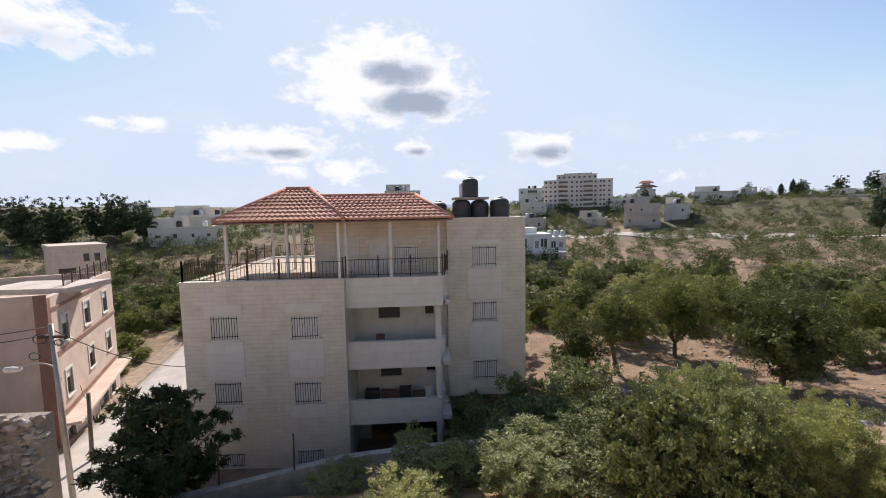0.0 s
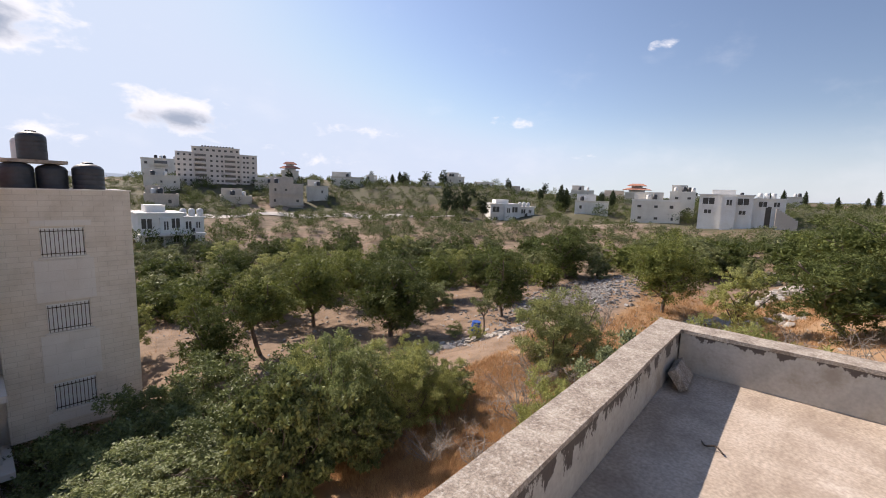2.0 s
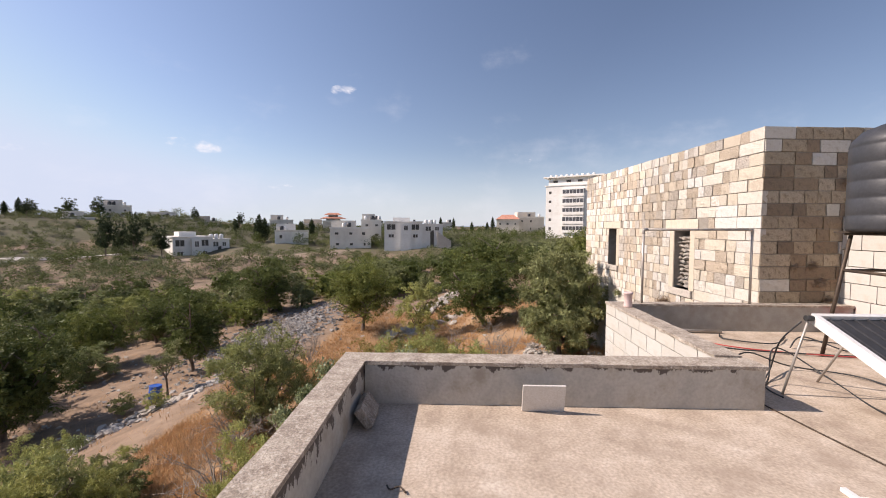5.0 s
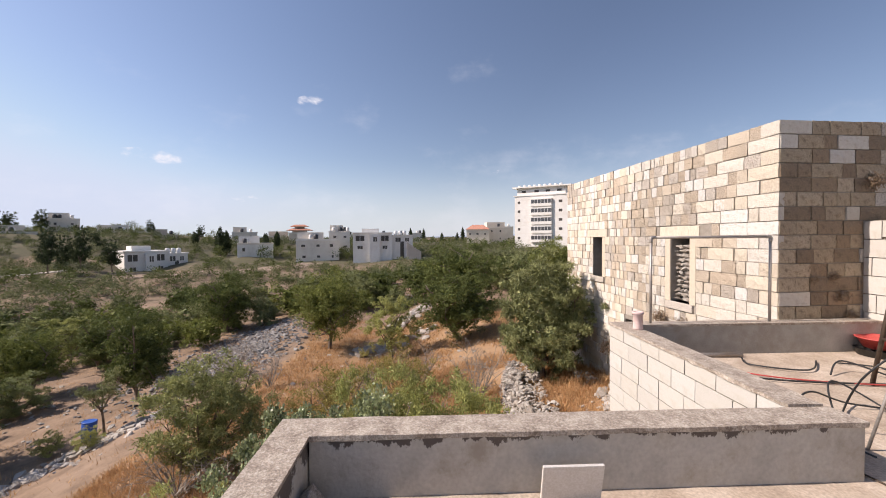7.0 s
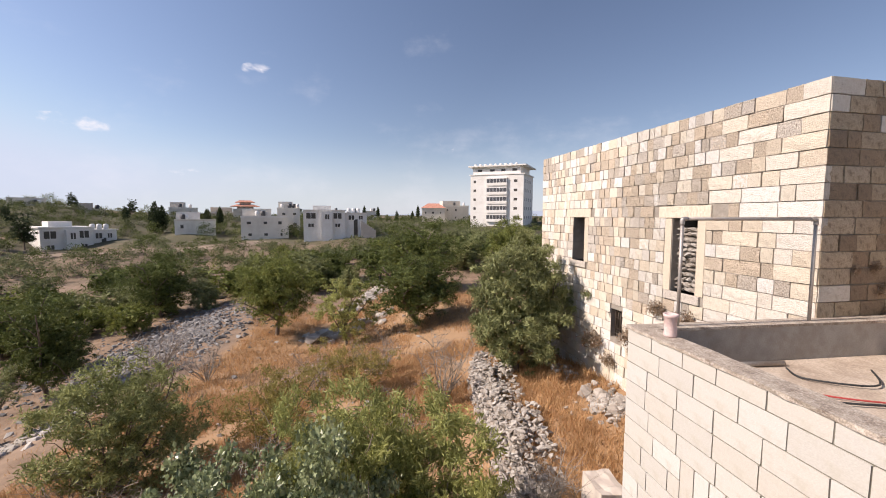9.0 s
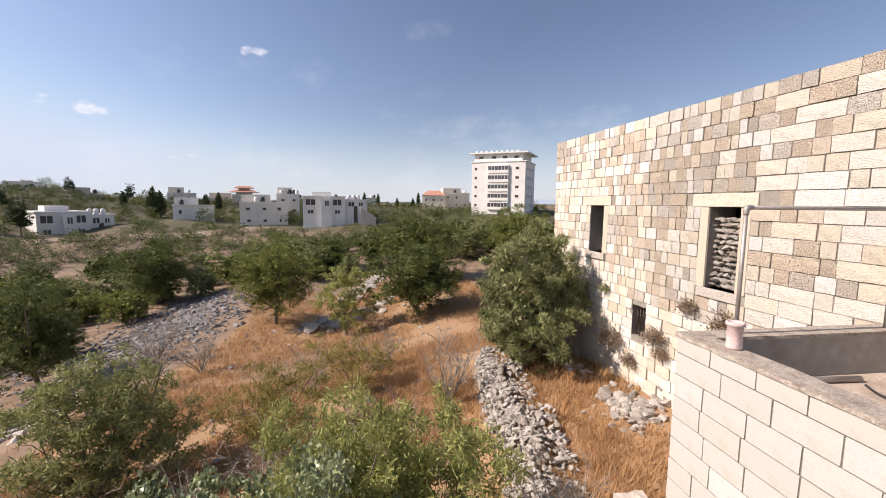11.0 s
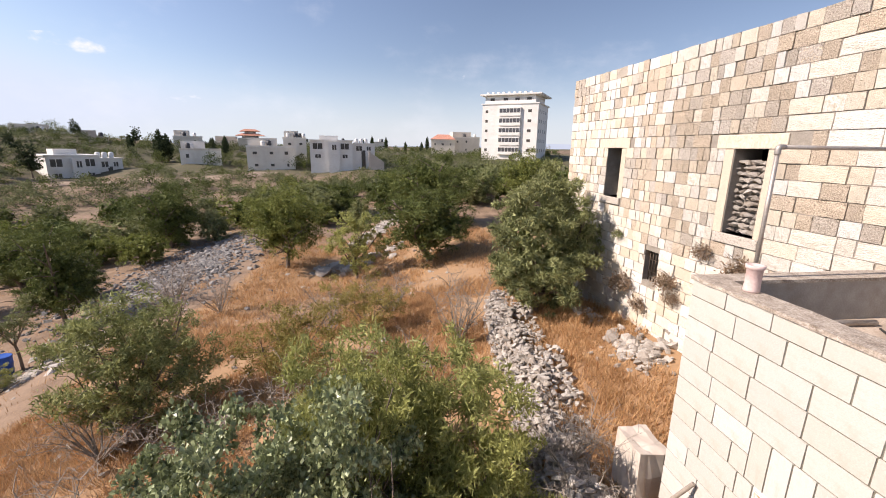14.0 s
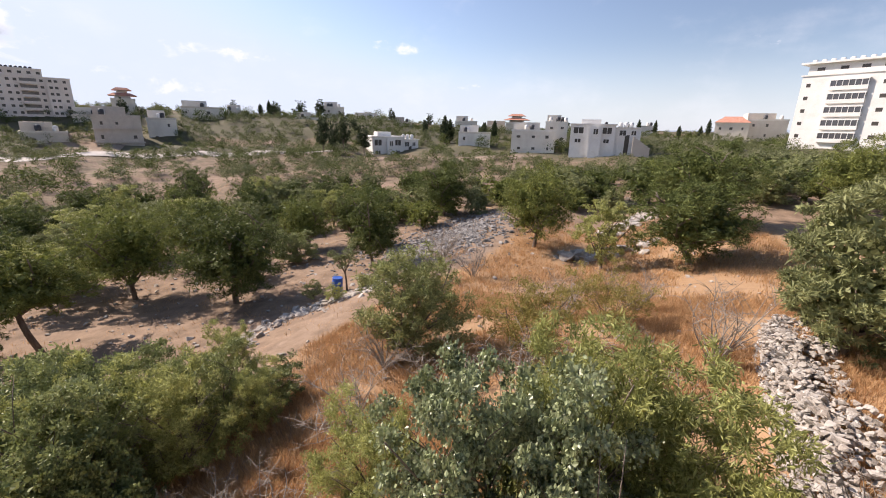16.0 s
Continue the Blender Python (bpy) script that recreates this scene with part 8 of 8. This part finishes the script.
for k in range(700):
    s = rnd.uniform(0.25, 0.5)
    ms.append(pose(rnd.uniform(-18.5, -13.3), 16.08 + rnd.uniform(-0.08, 0.08), rnd.uniform(-10.8, -5.4), rnd.uniform(-30, 30), 0, rnd.uniform(0, 360)) @ Matrix.Diagonal((s, s * 0.7, s * 0.8, 1)))
tagged(part("rubble_face", joined("rubble_face", ROCK_ARR, ms, M_ROCKS), None, retain), kind="stuff")
# evergreen and shrubs by the neighbouring house
CONIFER = tree_model("evergreen_tree", "dark evergreen tree with pointed sprays beside the road", 83, 5.6, 5.0, 0.4, L_PINE, 30000, 0.26, 8, 0.5, 0.10, 0.12, low=0.0, fill=46, skirt=0.0, split=4, hollow=0.15, three=True)
for model, xx, yy, s, turn, wide in ((CONIFER, -8.9, 15.6, 0.95, 0.3, 0.9), (S_BUSH, -2.0, 12.6, 0.26, 0.4, 0.6), (S_BUSH, 0.9, 12.2, 0.45, 1.9, 0.8), (S_SPRIG, 0.0, 10.2, 0.42, 0.0, 0.8), (T_LIME, 0.3, 17.3, 0.62, 0.8, 0.5), (S_BUSH, 3.4, 17.5, 0.85, 4.1, 1.1), (S_BUSH, 5.6, 19.4, 0.9, 5.3, 1.0), (S_SPRIG, 2.6, 8.2, 0.4, 0.0, 0.7), (S_BUSH, 9.2, 14.2, 0.9, 0.8, 0.9), (S_BUSH, 5.5, 16.0, 0.95, 2.8, 1.1), (S_BUSH, 3.2, 21.0, 0.8, 0.8, 1.0), (S_SPRIG, 9.6, 9.4, 0.55, 4.0, 0.6), (S_BUSH, 8.3, 12.4, 0.75, 1.0, 0.85), (S_BUSH, 6.2, 13.0, 0.7, 3.0, 0.9), (S_BUSH, 4.6, 12.4, 0.55, 2.0, 0.9), (S_BUSH, 5.4, 10.4, 0.5, 1.0, 0.8), (S_BUSH, 2.6, 13.2, 0.5, 3.0, 0.9), (S_BUSH, 12.3, 9.6, 0.4, 2.0, 0.5)):
    stand(model, xx, yy, s, turn, wide)

# ridges on the horizon, their haze painted in as a pale blue glow
npr = np.random.default_rng(4)
vs, fs = [], []
for k in range(241):
    a = radians(-100 + 260 * k / 240)
    h = 22 + 14 * math.sin(a * 3.1 + 0.5) + 8 * math.sin(a * 7.7) + 4 * math.sin(a * 17)
    vs += [(2200 * math.sin(a), 2200 * math.cos(a), -60), (2200 * math.sin(a), 2200 * math.cos(a), max(2, h))]
    if k:
        fs.append((2 * k - 2, 2 * k, 2 * k + 1, 2 * k - 1))
tagged(new("backdrop", mesh_of("backdrop", vs, fs, M_HAZE)), "ridge on the horizon, blue haze painted in as a glow", "hills", kind="structure")

# ---- masonry piece by piece ----
BLOCKS = [mesh_from("block", chamfered(100 + k, 0.014, 0.006), M_BLOCK) for k in range(5)]
STONE_MESH = [mesh_from("stone", hewn(200 + k, 0.09), M_STONE) for k in range(8)]
PITTED_MESH = [mesh_from("stone", hewn(240 + k, 0.11), M_PITTED) for k in range(8)]
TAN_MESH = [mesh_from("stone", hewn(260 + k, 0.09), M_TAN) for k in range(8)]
STONE_ARR = [arrays_of(hewn(200 + k, 0.09)) for k in range(8)]
rnd = random.Random(12)


def lay(owner, name, meshes, m):
    ob = new(name, meshes)
    ob.parent = owner
    ob.matrix_basis = m
    return ob


def placed(u0, u1, z0, z1, face_y, depth, joint):
    return Matrix.Translation(((u0 + u1) / 2, face_y, (z0 + z1) / 2)) @ Matrix.Diagonal((u1 - u0 - joint, depth, z1 - z0 - joint, 1))


# cream blocks of the annex wall, with upright blocks over the hatch
COURSE = 0.2275
FIRST = (9.16, 9.02, 9.21, 9.23, 9.16)             # where the first joint of the upper courses falls
for row in range(17):
    z1 = 0.25 - (row - 1) * COURSE if row else 0.417
    z0 = 0.25 - row * COURSE
    end = 9.6
    while end > 6.49:
        u = (FIRST[row] if row < 5 else rnd.uniform(9.0, 9.3)) if end == 9.6 else end - rnd.uniform(0.42, 0.53)
        if u < 6.62:
            u = 6.48
        pieces = [(u, end, z0, z1)]
        if row in (5, 6):                         # uprights two courses high over the hatch
            pieces = [(a, b, z0, z1) for a, b in ((u, min(end, 7.16)), (max(u, 8.64), end)) if b - a > 0.03]
        for a, b, low, high in pieces:
            low = max(low, -1.108) if high > -1.1 and low < -1.1 and b > 7.36 and a < 8.54 else low
            if high < -1.1 and low > -2.13 and b > 7.355 and a < 8.545:
                for p, q in ((a, min(b, 7.355)), (max(a, 8.545), b)):
                    if q - p > 0.04:
                        lay(wall_annex, "block", BLOCKS[rnd.randrange(5)], placed(p, q, low, high, -1.823, 0.05, 0.013))
                continue
            lay(wall_annex, "block", BLOCKS[rnd.randrange(5)], placed(a, b, low, high, -1.823 + rnd.uniform(-0.002, 0.003), 0.05, 0.013))
        end = u
for k in range(8):
    lay(wall_annex, "block", BLOCKS[k % 5], placed(7.16 + 0.185 * k, 7.345 + 0.185 * k, -1.108, 0.25 - 4 * COURSE, -1.822, 0.05, 0.013))
# the same blocks on the end wall of the annex roof, which faces the light
for row in range(7):
    z1 = 1.965 - row * 0.284
    u = 5.6 + (row % 2) * 0.25
    while u < 9.7:
        end = min(9.7, u + rnd.uniform(0.42, 0.55))
        if not (u < 8.52 and end > 7.58 and z1 < 1.9):
            lay(wall_lit, "block", BLOCKS[rnd.randrange(5)], placed(u, end, max(0.0, z1 - 0.284), z1, -5.925, 0.05, 0.014))
        u = end

# hewn stones of the old house: the nearest as pieces, the others joined
course = 0.2207
rest, rest_pitted = [], []


def pitted(u, z):
    """Grey weathered stones come in patches away from the corner."""
    if u < 0.3:
        return False
    return 0.8 * math.sin(u * 1.7 + 0.6) + 0.8 * math.sin(z * 2.3 + u) + rnd.gauss(0, 1.1) - (0.9 if u > 6.6 else 0) > -0.1


made = 0


def front_blocked(a, b, z0, z1):
    for i, (u0, u1, h0, h1) in enumerate(OPENINGS):
        if i < 2:
            u0, u1, h0, h1 = u0 - (0.18 if i == 0 else 0.18), u1 + (0.18 if i == 0 else 0.0), h0 - 0.16, h1
            if h1 - 0.02 < (z0 + z1) / 2 < h1 + 0.215 and b > u0 - 0.1 and a < OPENINGS[i][1] + 0.35:
                return True
        if a < u1 - 0.01 and b > u0 + 0.01 and z0 < h1 - 0.02 and z1 > h0 + 0.02:
            return True
    return False


for row in range(30):
    z1 = 3.52 - row * course
    z0 = z1 - course
    if z1 < -2.6:
        break
    u = 0.0
    first = True
    while u < 7.9:
        rough = z0 < -0.4
        w = rnd.choice((0.14, 0.16, 0.18, 0.19, 0.21, 0.23, 0.3)) if not rough else rnd.uniform(0.16, 0.42)
        if u < 1.75 and not rough:
            w = rnd.choice((0.19, 0.21, 0.22, 0.26, 0.32, 0.45, 0.6))
        if first:
            w = 0.58 if row % 2 else 0.34
            first = False
        end = u + w
        for o in OPENINGS:
            lo, hi = o[0], o[1]
            if o is OPENINGS[0]:
                lo, hi = lo - 0.18, hi + 0.18
            if o is OPENINGS[1]:
                lo -= 0.18
            for edge in (lo, hi):
                if z0 < o[3] and z1 > o[2] - 0.16 and u < edge - 0.08 < end:
                    end = edge
        if 7.9 - end < 0.15:
            end = 7.9
        if not front_blocked(u, end, z0, z1):
            proud = rnd.uniform(-0.008, 0.014) + (rnd.uniform(-0.01, 0.02) if rough else 0)
            m = Matrix.Translation(((u + end) / 2, proud, (z0 + z1) / 2)) @ Matrix.Rotation(rnd.uniform(-0.02, 0.02) * (2 if rough else 0.5), 4, "Y") @ Matrix.Diagonal((end - u - rnd.choice((0.003, 0.005, 0.008, 0.015)), 0.10, z1 - z0 - rnd.choice((0.003, 0.005, 0.008, 0.013)), 1))
            grey = pitted(u, z0) and end - u < 0.38 and not rough
            if u < 3.9 and z1 > -0.3 and made < 215:
                lay(house, "stone", (PITTED_MESH if grey else STONE_MESH)[rnd.randrange(8)], m)
                made += 1
            else:
                (rest_pitted if grey else rest).append(m)
        u = end
for row in range(15):
    z1 = 3.52 - row * course
    z0 = z1 - course
    v = -0.012
    first = True
    while v > -2.4:
        w = rnd.choice((0.24, 0.3, 0.36, 0.45, 0.55))
        if first:
            w, first = (0.30 if row % 2 else 0.55), False
        end = v - w
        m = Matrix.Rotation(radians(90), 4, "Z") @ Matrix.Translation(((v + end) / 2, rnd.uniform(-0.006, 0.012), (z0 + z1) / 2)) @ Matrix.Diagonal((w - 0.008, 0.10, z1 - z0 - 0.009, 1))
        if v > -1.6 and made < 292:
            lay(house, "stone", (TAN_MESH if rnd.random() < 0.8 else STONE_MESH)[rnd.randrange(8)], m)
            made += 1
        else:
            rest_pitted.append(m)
        v = end
tagged(part("stonework", joined("stonework", STONE_ARR, rest, M_STONES), None, house, "coursed hewn limestone"), kind="stuff")
tagged(part("stonework", joined("stonework", STONE_ARR, rest_pitted, M_PITTEDS), None, house, "pitted grey hewn limestone"), kind="stuff")
